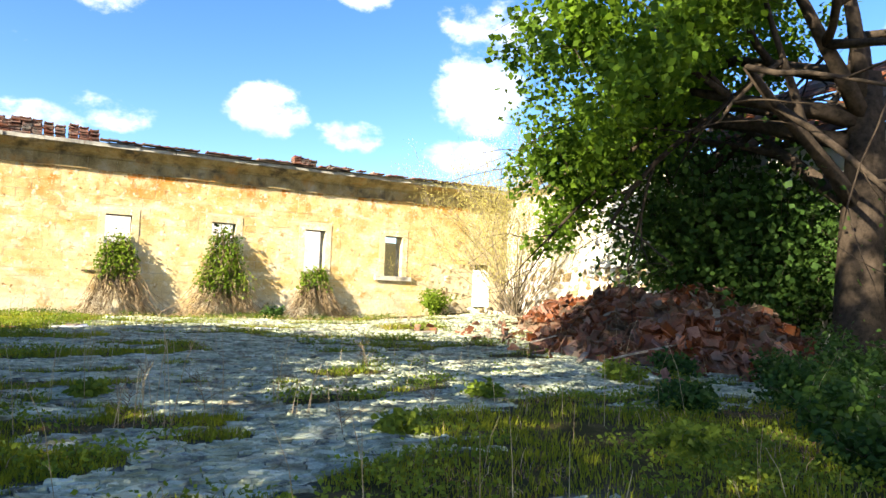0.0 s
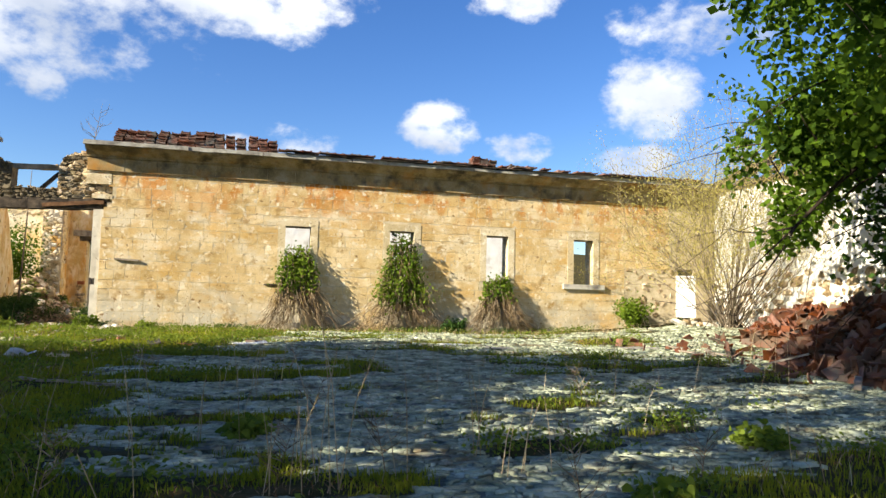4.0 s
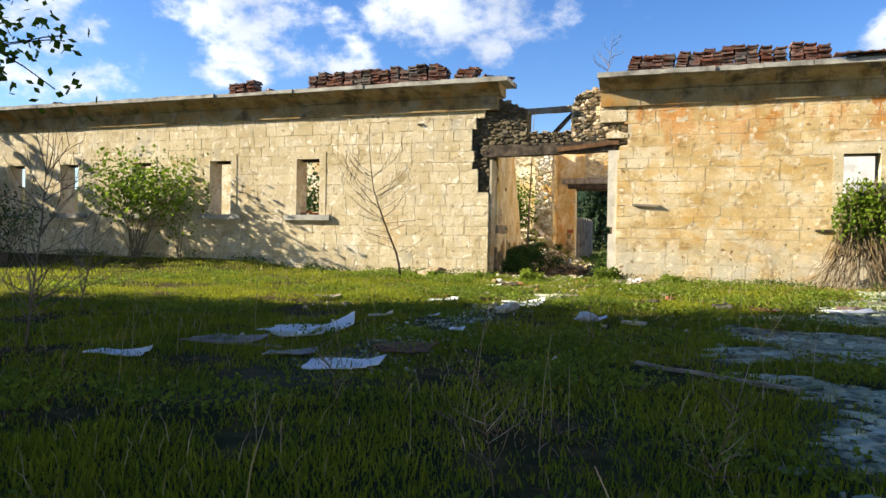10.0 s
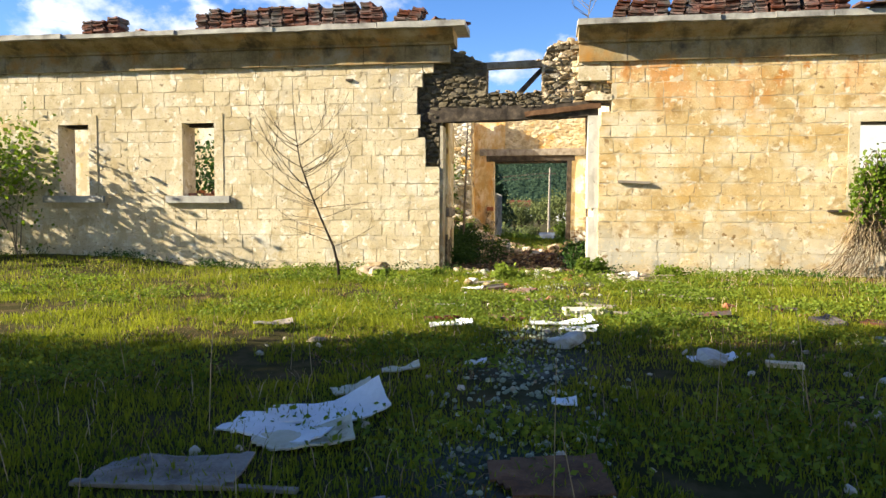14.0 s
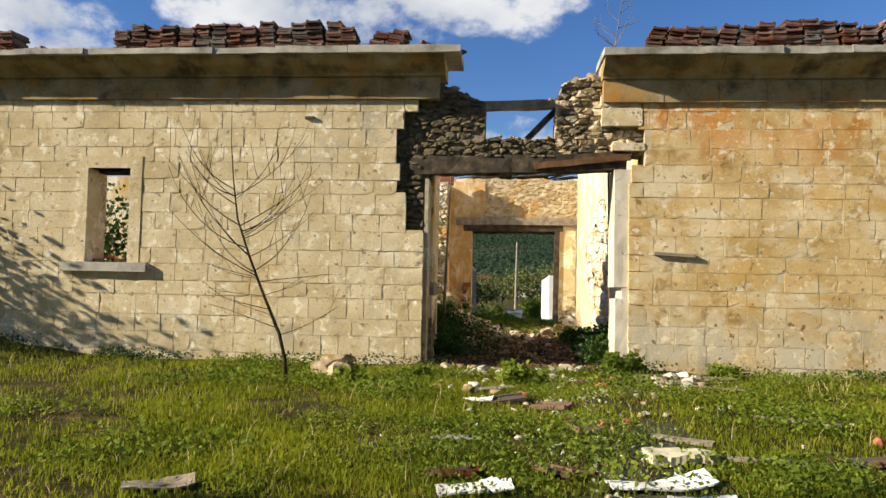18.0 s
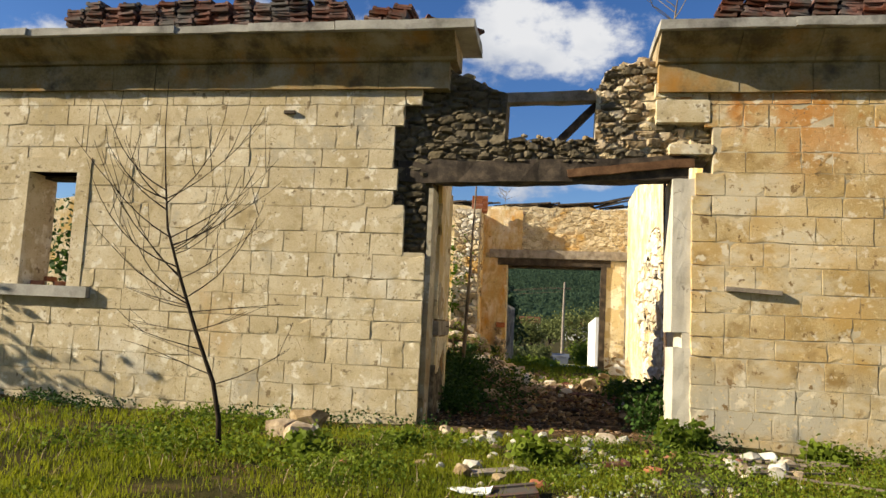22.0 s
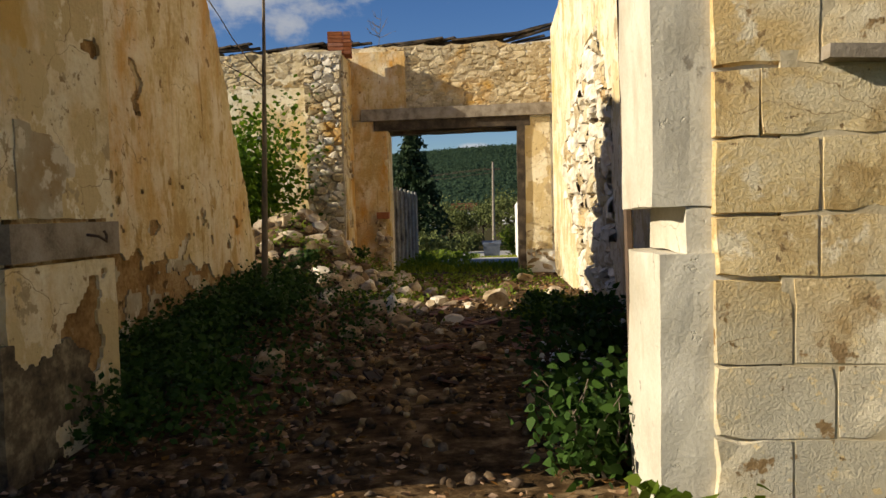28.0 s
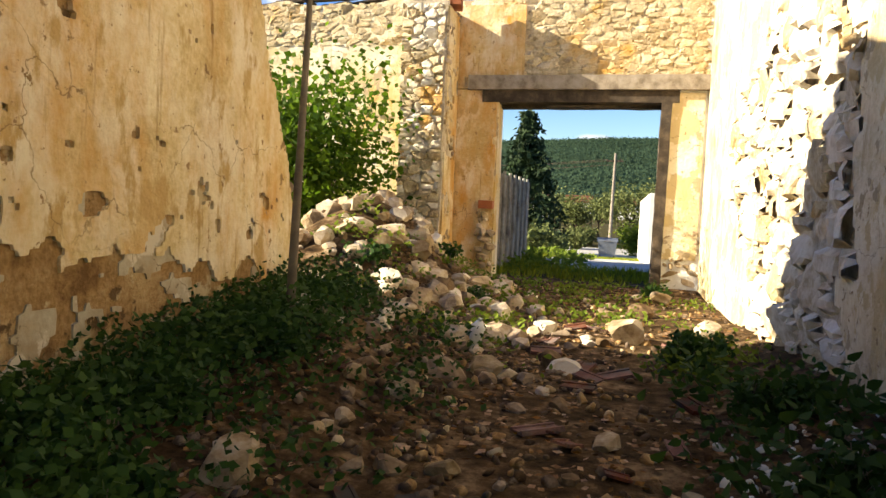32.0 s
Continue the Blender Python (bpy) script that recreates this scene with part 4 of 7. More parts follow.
def plaster_sheet(name, parent, axis, plane, u0, u1, z0, z1, keep, mat, thick=0.018, cell=0.05, sign=1):
    """A skin of plaster with a broken outline on a wall's face."""
    bm = bmesh.new()
    nu, nz = int((u1 - u0) / cell), int((z1 - z0) / cell)
    vs = {}

    def vert(i, j):
        if (i, j) not in vs:
            u, z = u0 + i * cell, z0 + j * cell
            ju = 0.35 * cell * noise.noise((u * 9, z * 9, 1.0))
            jz = 0.35 * cell * noise.noise((u * 9, z * 9, 7.0))
            d = plane + sign * (thick + 0.010 * noise.noise((u * 1.7, z * 1.7, 2.0)) + 0.004 * noise.noise((u * 7, z * 7, 4.0)))
            vs[i, j] = bm.verts.new((u + ju, d, z + jz) if axis == "x" else (d, u + ju, z + jz))
        return vs[i, j]
    for i in range(nu):
        for j in range(nz):
            if keep(u0 + (i + 0.5) * cell, z0 + (j + 0.5) * cell):
                bm.faces.new((vert(i, j), vert(i + 1, j), vert(i + 1, j + 1), vert(i, j + 1)))
    for k in range(1):
        bmesh.ops.smooth_vert(bm, verts=list({v for e in bm.edges if len(e.link_faces) == 1 for v in e.verts}), factor=0.5, use_axis_x=True, use_axis_y=True, use_axis_z=True)
    rim = [e for e in bm.edges if len(e.link_faces) == 1]
    out = bmesh.ops.extrude_edge_only(bm, edges=rim)
    back = plane - sign * 0.03
    for v in (g for g in out["geom"] if isinstance(g, bmesh.types.BMVert)):
        if axis == "x":
            v.co.y = back
        else:
            v.co.x = back
    bmesh.ops.recalc_face_normals(bm, faces=bm.faces)
    return part(name, bm, mat, parent)


def fractal(u, z, f, seed):
    return noise.noise((u * f, z * f, seed)) + 0.5 * noise.noise((u * f * 2.3, z * f * 2.3, seed + 5)) + 0.25 * noise.noise((u * f * 5, z * f * 5, seed + 9))


def timber(name, parent, a, b, w, h, mat, label="", sag=0.0, seed=0.0, rough=0.015):
    """A squared beam or board between two points, uneven along its length."""
    a, b = Vector(a), Vector(b)
    d = (b - a)
    n = max(2, int(d.length / 0.25))
    dn = d.normalized()
    side = dn.cross(Vector((0, 0, 1)))
    if side.length < 0.05:
        side = Vector((1, 0, 0))
    side.normalize()
    up = side.cross(dn)
    bm = bmesh.new()
    rings = []
    for i in range(n + 1):
        t = i / n
        c = a + d * t - Vector((0, 0, sag * 4 * t * (1 - t)))
        ring = []
        for s, u in ((-1, -1), (1, -1), (1, 1), (-1, 1)):
            p = c + side * s * w / 2 + up * u * h / 2
            p += noise.noise_vector(p * 4 + Vector((seed, 0, 0))) * rough
            ring.append(bm.verts.new(p))
        rings.append(ring)
    for r0, r1 in zip(rings, rings[1:]):
        for k in range(4):
            bm.faces.new((r0[k], r0[(k + 1) % 4], r1[(k + 1) % 4], r1[k]))
    bm.faces.new(rings[0][::-1])
    bm.faces.new(rings[-1])
    if parent is not None and parent.type == "EMPTY":
        bmesh.ops.translate(bm, verts=bm.verts, vec=-Vector(parent.location))
    return part(name, bm, mat, parent, label)


# ---- the gateway in the facade ----
gate = empty("gateway_masonry", -3.4, 23.2, 3.6, label="broken rubble masonry over charred beams above a wide gateway", category="gateway", kind="structure")


def gate_core(x):
    """The height of the broken masonry over the gate."""
    pts = ((-5.45, 5.05), (-4.75, 5.02), (-4.1, 4.72), (-3.98, 4.70), (-2.88, 4.72), (-2.75, 4.98), (-2.35, 5.12), (-1.45, 4.95))
    for (xa, za), (xb, zb) in zip(pts, pts[1:]):
        if x <= xb:
            return za + (zb - za) * max(0, (x - xa)) / (xb - xa)
    return 4.95


def masonry_block(name, x0, x1, lo, hi, mat, y0=23.045, y1=23.5, label=""):
    n = max(2, int((x1 - x0) / 0.1))
    bm = bmesh.new()
    cols = []
    for i in range(n + 1):
        x = x0 + (x1 - x0) * i / n
        a, b = lo(x), hi(x)
        cols.append([[bm.verts.new((x, y, a + (b - a) * j / 4)) for j in range(5)] for y in (y0, y1)])
    for c0, c1 in zip(cols, cols[1:]):
        for s in (0, 1):
            for j in range(4):
                bm.faces.new((c0[s][j], c1[s][j], c1[s][j + 1], c0[s][j + 1]))
        for j in (0, 4):
            bm.faces.new((c0[0][j], c1[0][j], c1[1][j], c0[1][j]))
    for c in (cols[0], cols[-1]):
        for j in range(4):
            bm.faces.new((c[0][j], c[0][j + 1], c[1][j + 1], c[1][j]))
    rough_up(bm, 0.03, 5, x0)
    bmesh.ops.recalc_face_normals(bm, faces=bm.faces)
    bmesh.ops.translate(bm, verts=bm.verts, vec=-Vector(gate.location))
    return part(name, bm, mat, gate, label)


M_DARKRUB = material("dark_rubble", [(0.07, 0.056, 0.036), (0.13, 0.107, 0.07), (0.19, 0.16, 0.11)], 6, 0.95, 0.8, 30, per_piece=0.15)
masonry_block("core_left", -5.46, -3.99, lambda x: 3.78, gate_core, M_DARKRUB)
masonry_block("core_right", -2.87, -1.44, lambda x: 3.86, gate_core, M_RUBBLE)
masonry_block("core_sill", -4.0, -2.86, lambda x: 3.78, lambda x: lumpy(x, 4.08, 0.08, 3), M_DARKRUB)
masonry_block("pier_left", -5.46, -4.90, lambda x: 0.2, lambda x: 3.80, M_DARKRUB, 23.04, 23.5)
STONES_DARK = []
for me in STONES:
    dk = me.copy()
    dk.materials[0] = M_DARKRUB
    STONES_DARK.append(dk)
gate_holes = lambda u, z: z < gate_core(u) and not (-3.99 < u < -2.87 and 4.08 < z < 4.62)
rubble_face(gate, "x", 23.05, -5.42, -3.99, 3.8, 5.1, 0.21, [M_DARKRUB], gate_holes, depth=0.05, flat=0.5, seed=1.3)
# Dark stones among the pale ones stand in for shadows on the right mass.
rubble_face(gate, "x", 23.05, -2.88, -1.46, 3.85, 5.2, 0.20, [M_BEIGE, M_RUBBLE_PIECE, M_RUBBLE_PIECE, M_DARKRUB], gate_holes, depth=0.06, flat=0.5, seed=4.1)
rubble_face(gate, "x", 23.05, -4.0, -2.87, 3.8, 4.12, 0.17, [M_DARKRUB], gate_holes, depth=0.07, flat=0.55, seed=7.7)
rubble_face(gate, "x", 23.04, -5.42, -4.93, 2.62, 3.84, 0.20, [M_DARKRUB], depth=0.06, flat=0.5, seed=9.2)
for x, z, s in ((-4.5, 5.06, 0.16), (-4.3, 4.95, 0.14), (-4.15, 4.86, 0.15), (-4.75, 5.12, 0.15), (-2.7, 5.12, 0.17), (-2.5, 5.2, 0.2), (-2.3, 5.2, 0.16), (-2.95, 4.83, 0.12), (-3.1, 4.80, 0.13), (-3.3, 4.79, 0.1), (-2.6, 5.0, 0.18)):
    stone_at(gate, (x, 23.15 + random.uniform(-0.08, 0.15), gate_core(x) + 0.02), s, flat=0.6)
timber("lower_beam", gate, (-5.35, 23.12, 3.66), (-1.75, 23.12, 3.75), 0.28, 0.28, M_WOOD_DARK, "charred sagging lintel beam", 0.02, 1.0, 0.03)
timber("inner_beam", gate, (-5.3, 23.4, 3.70), (-1.75, 23.4, 3.77), 0.22, 0.22, M_WOOD_DARK, "", 0.0, 2.0, 0.02)
timber("splintered_plank", gate, (-3.2, 22.96, 3.64), (-1.7, 22.97, 3.80), 0.08, 0.10, M_WOOD_BROWN, "splintered brown plank on the beam", 0.0, 3.0, 0.02)
timber("upper_beam", gate, (-4.1, 23.2, 4.66), (-2.55, 23.2, 4.70), 0.18, 0.13, M_WOOD, "grey weathered upper beam", 0.0, 4.0)
timber("strut", gate, (-3.35, 23.25, 4.1), (-2.82, 23.25, 4.64), 0.09, 0.09, M_WOOD_DARK, "leaning strut", 0.0, 5.0)
for x, z, w, h in ((-1.85, 4.42, 0.62, 0.28), (-1.95, 4.68, 0.45, 0.17), (-1.75, 3.95, 0.5, 0.12)):
    bm = bmesh.new()
    box(bm, x - w / 2, x + w / 2, FY - 0.01, FY + 0.3, z - h / 2, z + h / 2)
    bmesh.ops.bevel(bm, geom=bm.edges, offset=0.02, segments=1)
    bmesh.ops.translate(bm, verts=bm.verts, vec=-Vector(gate.location))
    part("dressed_stone", bm, M_BLOCK_L, gate)
for k in range(16):
    x = random.uniform(-3.9, -2.9)
    stone_at(gate, (x, 23.1 + random.uniform(-0.1, 0.1), 4.09 + random.uniform(-0.02, 0.05)), random.uniform(0.06, 0.13), flat=0.6)

# right jamb: a rendered pier with a notch
jamb = empty("gate_jamb", -1.72, 23.2, 0.3, label="cracked grey rendered gate jamb with a square notch", category="gate jamb", kind="structure")


def jamb_piece(x0, x1, y0, y1, z0, z1, mat, cuts=6):
    bm = bmesh.new()
    box(bm, x0, x1, y0, y1, z0, z1)
    bmesh.ops.subdivide_edges(bm, edges=bm.edges, cuts=cuts, use_grid_fill=True)
    rough_up(bm, 0.010, 2.2, z0)
    rough_up(bm, 0.006, 9, z0)
    bmesh.ops.translate(bm, verts=bm.verts, vec=-Vector(jamb.location))
    part("render_block", bm, mat, jamb)


jamb_piece(-1.93, -1.26, 22.93, 23.56, 0.2, 1.58, M_JAMB, 10)
jamb_piece(-1.83, -1.26, 22.935, 23.56, 1.58, 1.76, M_JAMB, 4)
jamb_piece(-1.95, -1.26, 22.93, 23.56, 1.76, 3.60, M_JAMB, 14)
bm = bmesh.new()
tube(bm, [(-1.90, 23.58, 0.4), (-1.92, 23.6, 1.8), (-1.95, 23.6, 3.6), (-1.93, 23.62, 5.0)], [0.02] * 4, 6)
bmesh.ops.translate(bm, verts=bm.verts, vec=-Vector(jamb.location))
part("iron_pipe", bm, M_IRON, jamb, "thin dark rusty pipe")

# left reveal
reveal = empty("gate_reveal", -4.9, 23.2, 0.2, label="grey rendered gate reveal in shade", category="gate reveal", kind="structure")
plaster_sheet("render", reveal, "y", -4.905 + 4.9, 22.98 - 23.2, 23.5 - 23.2, 0.1, 3.3, lambda u, z: fractal(u, z, 2, 11) > -0.9, M_PLASTER_G, 0.03)

for top, x1 in ((2.6, -4.95), (3.2, -5.24)):
    bm = bmesh.new()
    box(bm, -5.46, x1, FY + 0.008, 22.995, 0.2 if x1 > -5 else 2.61, top)
    part("mortar_bed", bm, M_JOINT, wall_left)
lay_blocks(wall_left, -24, -4.93, 0.06, 4.70, [(a - 0.2, b + 0.2, WIN_Z["L"][0] - 0.15, WIN_Z["L"][1] + 0.2) for a, b in WIN_L], M_BLOCK_L, (-10.8, -4.9), left_edge)
lay_blocks(wall_right, -1.74, 15.3, 0.06, 4.64, [(a - 0.2, b + 0.2, WIN_Z["R"][0] - 0.15, WIN_Z["R"][1] + 0.2) for a, b in WIN_R] + [(13.7, 15.6, 0, 2.4)], M_BLOCK_R, (-2.1, 6.0), right_edge)
stone_facing(wall_right, "x", FY + 0.03, 13.7, 15.6, 0.5, 2.45, 0.24, limit=90)

# ---- plaster and rubble in the passage ----
W = bpy.data.objects
M_MUD = material("brown_mud_render", [(0.16, 0.09, 0.035), (0.32, 0.20, 0.085), (0.44, 0.32, 0.17)], 3.0, 0.95, 0.9, 24, [((0.50, 0.40, 0.24), 3.0, 0.56, 0.60), ((0.12, 0.075, 0.035), 5.0, 0.60, 0.64)], bump_dist=0.04)
wl_ob = W["wall_passage_left"]
wl_ob.data.materials[0] = M_MUD


def keep_left(y, z):
    if z > lwall_top(y) - 0.03:
        return False
    edge = 1.58 + 0.30 * noise.noise((y * 1.3, 0, 2.2)) + 0.32 * noise.noise((y * 3.1, 0, 6.0)) - 0.12 * (y - 25) + 0.16 * fractal(y, z, 4.5, 12)
    if z < edge:
        return False
    hole = fractal(y, z, 2.6, 3.0) + 0.25 * noise.noise((y * 22, z * 22, 4.0))
    return hole < (0.42 if z < edge + 0.7 else 0.85) and not (abs(y - 25.95 - 0.05 * math.sin(z * 20)) < 0.05 and 2.65 < z < 3.1)


plaster_sheet("plaster", wl_ob, "y", -5.46, 24.40, 28.7, 0.5, 5.0, keep_left, M_PLASTER_O, 0.022, 0.032)
plaster_sheet("old_plaster", wl_ob, "y", -5.46, 25.2, 28.7, 0.7, 2.2, lambda y, z: fractal(y, z, 2.4, 21) > 0.15 and z < lwall_top(y), M_PLASTER_G, 0.010, 0.05)
stone_facing(wl_ob, "x", 28.72, -6.05, -5.5, 0.8, 1.9, 0.17, sign=1)
for y in np.arange(26.9, 28.7, 0.16):
    stone_at(wl_ob, (-5.75 + random.uniform(-0.2, 0.2), y, lwall_top(y) + 0.0), random.uniform(0.14, 0.24), flat=0.7)

pier = W["wall_gate_pier"]
pier.data.materials[0] = M_MUD


def keep_pier(y, z):
    if 1.56 < z < 1.79:
        return False
    if z < 1.56:
        return fractal(y, z, 1.9, 14) + 0.1 * noise.noise((y * 11, z * 11, 1)) > -0.32
    return fractal(y, z, 2.2, 31) + 0.1 * noise.noise((y * 11, z * 11, 1)) > -0.5


plaster_sheet("plaster", pier, "y", -4.85, 23.40, 24.40, 0.25, 4.8, keep_pier, M_PLASTER_W, 0.02, 0.032)
plaster_sheet("grey_patch", pier, "y", -4.85, 23.52, 24.05, 1.2, 2.3, lambda y, z: fractal(y, z, 1.6, 44) > 0.15 + 1.6 * max(0, abs(z - 1.95) - 0.25) + 2.5 * max(0, abs(y - 23.75) - 0.15) - 0.4 and not 1.56 < z < 1.79, M_PLASTER_G, 0.030, 0.045)
timber("embedded_beam", pier, (-4.86, 23.42, 1.675), (-4.86, 24.40, 1.675), 0.12, 0.19, M_WOOD, "grey split beam set in the wall with an iron hook", 0, 9.0, 0.008)
# Dark foot of the pier: soot, plus its shade put into the colour.
plaster_sheet("soot_patch", pier, "y", -4.85, 23.34, 24.2, 0.42, 1.2, lambda y, z: fractal(y, z, 2.6, 77) > -0.3 + 1.5 * max(0, z - 0.8) + 0.7 * (y - 23.9), M_SOOT_SHADE, 0.028, 0.02)
bm = bmesh.new()
tube(bm, [(-4.80, 24.05, 1.70), (-4.74, 24.07, 1.69), (-4.72, 24.11, 1.66), (-4.74, 24.15, 1.69), (-4.75, 24.14, 1.72)], [0.008] * 5, 5)
part("iron_hook", bm, M_IRON, pier)

wr_ob = W["wall_passage_right"]
wr_ob.data.materials[0] = M_RUBBLE


def breach(y, z):
    """Inside the ragged breach in the right wall's plaster."""
    far = float(np.interp(z, (0.5, 0.95, 2.0, 2.8, 3.3, 3.9), (30.5, 30.7, 32.1, 33.0, 31.5, 30.0)))
    near = 27.8 if z < 2.9 else 27.8 + 1.1 * (z - 2.9)
    wob = 0.35 * noise.noise((y * 2.2, z * 2.2, 8)) + 0.15 * noise.noise((y * 7, z * 7, 3))
    return z < 3.9 and near - wob < y < far + wob


def rwall_top(y):
    return lumpy(y, 5.55 if y > 24.6 else 5.0, 0.15)


plaster_sheet("plaster", wr_ob, "y", -1.27, 23.56, 35.15, 0.4, 5.5, lambda y, z: not breach(y, z) and z < rwall_top(y) - 0.05 and fractal(y, z, 1.1, 51) < 1.0, M_PLASTER_W, 0.03, 0.075, sign=-1)
STONES_PALE = []
for me in STONES:
    dk = me.copy()
    dk.materials[0] = M_RUBBLE_PALE
    STONES_PALE.append(dk)
rubble_face(wr_ob, "y", -1.25, 27.3, 33.4, 0.45, 3.95, 0.40, [M_RUBBLE_PALE, M_RUBBLE_PALE, M_BEIGE], breach, depth=0.08, flat=0.65, seed=2.2)
stone_facing(wr_ob, "y", -1.31, 27.6, 32.8, 0.5, 3.8, 0.30, lambda y, z: breach(y, z) and random.random() < 0.12, sign=-1, pool=STONES_PALE)

rl = W["wall_rear_lintel"]
rl.data.materials[0] = M_BEIGE
STONES_BEIGE = []
for me in STONES:
    dk = me.copy()
    dk.materials[0] = M_BEIGE
    STONES_BEIGE.append(dk)
rubble_face(rl, "x", 35.19, -4.72, -1.3, 4.02, 5.3, 0.22, [M_BEIGE], lambda u, z: z < REAR_TOP(u) - 0.02, depth=0.013, flat=0.55, seed=5.5)
plaster_sheet("plaster", rl, "x", 35.2, -5.46, -1.28, 3.78, 5.25, lambda u, z: z < REAR_TOP(u) - 0.05 and (fractal(u, z, 1.0, 71) + (1.1 if u < -4.3 else 0) + (0.5 if z < 4.05 else 0)) > 0.75, M_PLASTER_O, 0.05, 0.055, sign=-1)
rleft = W["wall_rear_left"]
rright = W["wall_rear_right"]
rright.data.materials[0] = M_WHITE
plaster_sheet("plaster", rright, "x", 35.2, -1.94, -1.28, 1.0, 3.8, lambda u, z: fractal(u, z, 1.6, 81) > -0.6, M_PLASTER_W, 0.03, 0.055, sign=-1)
stone_facing(rright, "x", 35.2, -1.95, -1.28, 0.6, 1.4, 0.16)
plaster_sheet("plaster", rleft, "x", 35.2, -5.46, -4.73, 0.7, 3.78, lambda u, z: fractal(u, z, 1.4, 91) > -0.7, M_PLASTER_O, 0.03, 0.055, sign=-1)
rubble_face(rleft, "x", 35.2, -9.5, -6.2, 4.55, 5.3, 0.22, [M_BEIGE], lambda u, z: z < REAR_TOP(u), depth=0.014, flat=0.55, seed=8.1)
bm = bmesh.new()
box(bm, -4.98, -4.73, 35.02, 35.2, 1.72, 1.86)
part("ledge", bm, M_BRICK, rleft)
stone_facing(rleft, "x", 35.05, -5.0, -4.74, 0.7, 1.7, 0.16)

pil = W["wall_pillar"]
rubble_face(pil, "x", 34.22, -6.2, -5.47, 0.8, 5.0, 0.20, [M_BEIGE, M_RUBBLE_PALE], depth=0.05, flat=0.7, seed=6.4)
stone_facing(pil, "y", -5.47, 34.3, 35.15, 0.9, 5.0, 0.15, lambda u, z: fractal(u, z, 1.5, 17) > 0.1, sign=1)
plaster_sheet("plaster", pil, "y", -5.46, 34.28, 35.18, 0.9, 5.0, lambda u, z: fractal(u, z, 1.2, 17) < 0.35, M_PLASTER_O, 0.02, 0.06)

lint = empty("gate_lintel", -3.4, 35.1, 3.5, label="heavy weathered oak lintel beams over the rear gateway", category="lintel")
timber("front_beam", lint, (-5.25, 35.14, 3.88), (-1.28, 35.14, 3.90), 0.16, 0.24, M_WOOD, "", 0, 11, 0.012)
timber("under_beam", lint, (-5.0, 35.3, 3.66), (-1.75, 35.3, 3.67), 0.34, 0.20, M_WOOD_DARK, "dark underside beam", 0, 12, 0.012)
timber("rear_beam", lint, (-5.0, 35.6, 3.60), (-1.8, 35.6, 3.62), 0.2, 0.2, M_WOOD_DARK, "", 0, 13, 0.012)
timber("loose_board", lint, (-3.9, 35.25, 3.50), (-2.4, 35.45, 3.56), 0.10, 0.03, M_WOOD_DARK, "loose hanging board", 0, 14, 0.01)
post_r = empty("gate_post", -1.9, 35.2, 0.5, label="dark weathered gate post against the jamb", category="gate post")
timber("post", post_r, (-1.97, 35.2, 0.5), (-1.94, 35.2, 3.58), 0.17, 0.16, M_WOOD_DARK, "", 0, 15, 0.02)

chim = empty("chimney_stub", -5.55, 34.6, 5.0, label="stub of a small red brick chimney", category="chimney")
bm = bmesh.new()
box(bm, -0.5, 0.5, -0.5, 0.5, -0.5, 0.5)
brick_me = bpy.data.meshes.new("brick")
bmesh.ops.bevel(bm, geom=bm.edges, offset=0.03, segments=1)
bm.to_mesh(brick_me)
bm.free()
brick_me.materials.append(M_BRICK)
for row in range(6):
    for k in range(4):
        if row == 5 and k in (0, 3):
            continue
        ob = new("brick", brick_me)
        ang = math.pi / 2 * (k + row % 2)
        ob.matrix_world = Matrix.Translation((-5.55, 34.6, 5.05 + row * 0.075)) @ Euler((0, 0, ang + 0.15)).to_matrix().to_4x4() @ Matrix.Translation((0.08, 0.15, 0)) @ Matrix.Diagonal((0.30, 0.14, 0.065, 1))
        ob.parent = chim
        ob.matrix_parent_inverse = Matrix.Translation(-Vector(chim.location))

for k in range(9):
    ob = new("brick_fragment", brick_me)
    ob.matrix_world = pose(-10.5 + 0.085 * k, 23.2 + random.uniform(-0.1, 0.12), 2.035 + (0.06 if k in (2, 3, 6) else 0), random.uniform(-10, 10), random.uniform(-10, 10), random.uniform(0, 180)) @ Matrix.Diagonal((0.14, 0.09, 0.06, 1))
    tagged(ob, label="broken red brick lying in the window hole", category="brick", group="bricks in the window hole")

# broken roof timbers and tiles along the rear wall's head
for k in range(56):
    x = random.uniform(-9.5, -1.0)
    if -6.3 < x < -5.3:
        continue
    z = REAR_TOP(x) + random.uniform(0.0, 0.06)
    ln = random.uniform(0.5, 1.5)
    ang = random.uniform(-0.3, 0.3)
    big = x > -2.6
    plank = timber("roof_board", None, (x, 35.4 + random.uniform(-0.15, 0.2), z + 0.02), (x + ln * math.cos(ang), 35.4 + ln * math.sin(ang) * 0.4, z + 0.06 + (random.uniform(0.05, 0.3) if big else random.uniform(0, 0.08))), 0.12, 0.035, M_WOOD_DARK, "", 0, k)
    tagged(plank, label="splintered dark roof board lying on the wall head", category="board", group="roof boards on the rear wall")

for k in range(46):
    x = random.uniform(-9.4, -1.4)
    ob = stone_at(rl if x > -4.72 else rleft, (x, 35.42 + random.uniform(-0.14, 0.14), REAR_TOP(x) + 0.03), random.uniform(0.07, 0.2), flat=0.7)
    ob.data = random.choice(STONES_DARK)
for k in range(14):
    x = random.uniform(-5.3, -4.5)
    ob = stone_at(None, (x, 22.75 + random.uniform(-0.25, 0.4), 5.45), random.uniform(0.10, 0.24), flat=0.5)
    ob.data = random.choice(STONES_DARK)
    tagged(ob, label="dark rubble lying on the broken cornice end", category="stone", group="rubble on the cornice end")

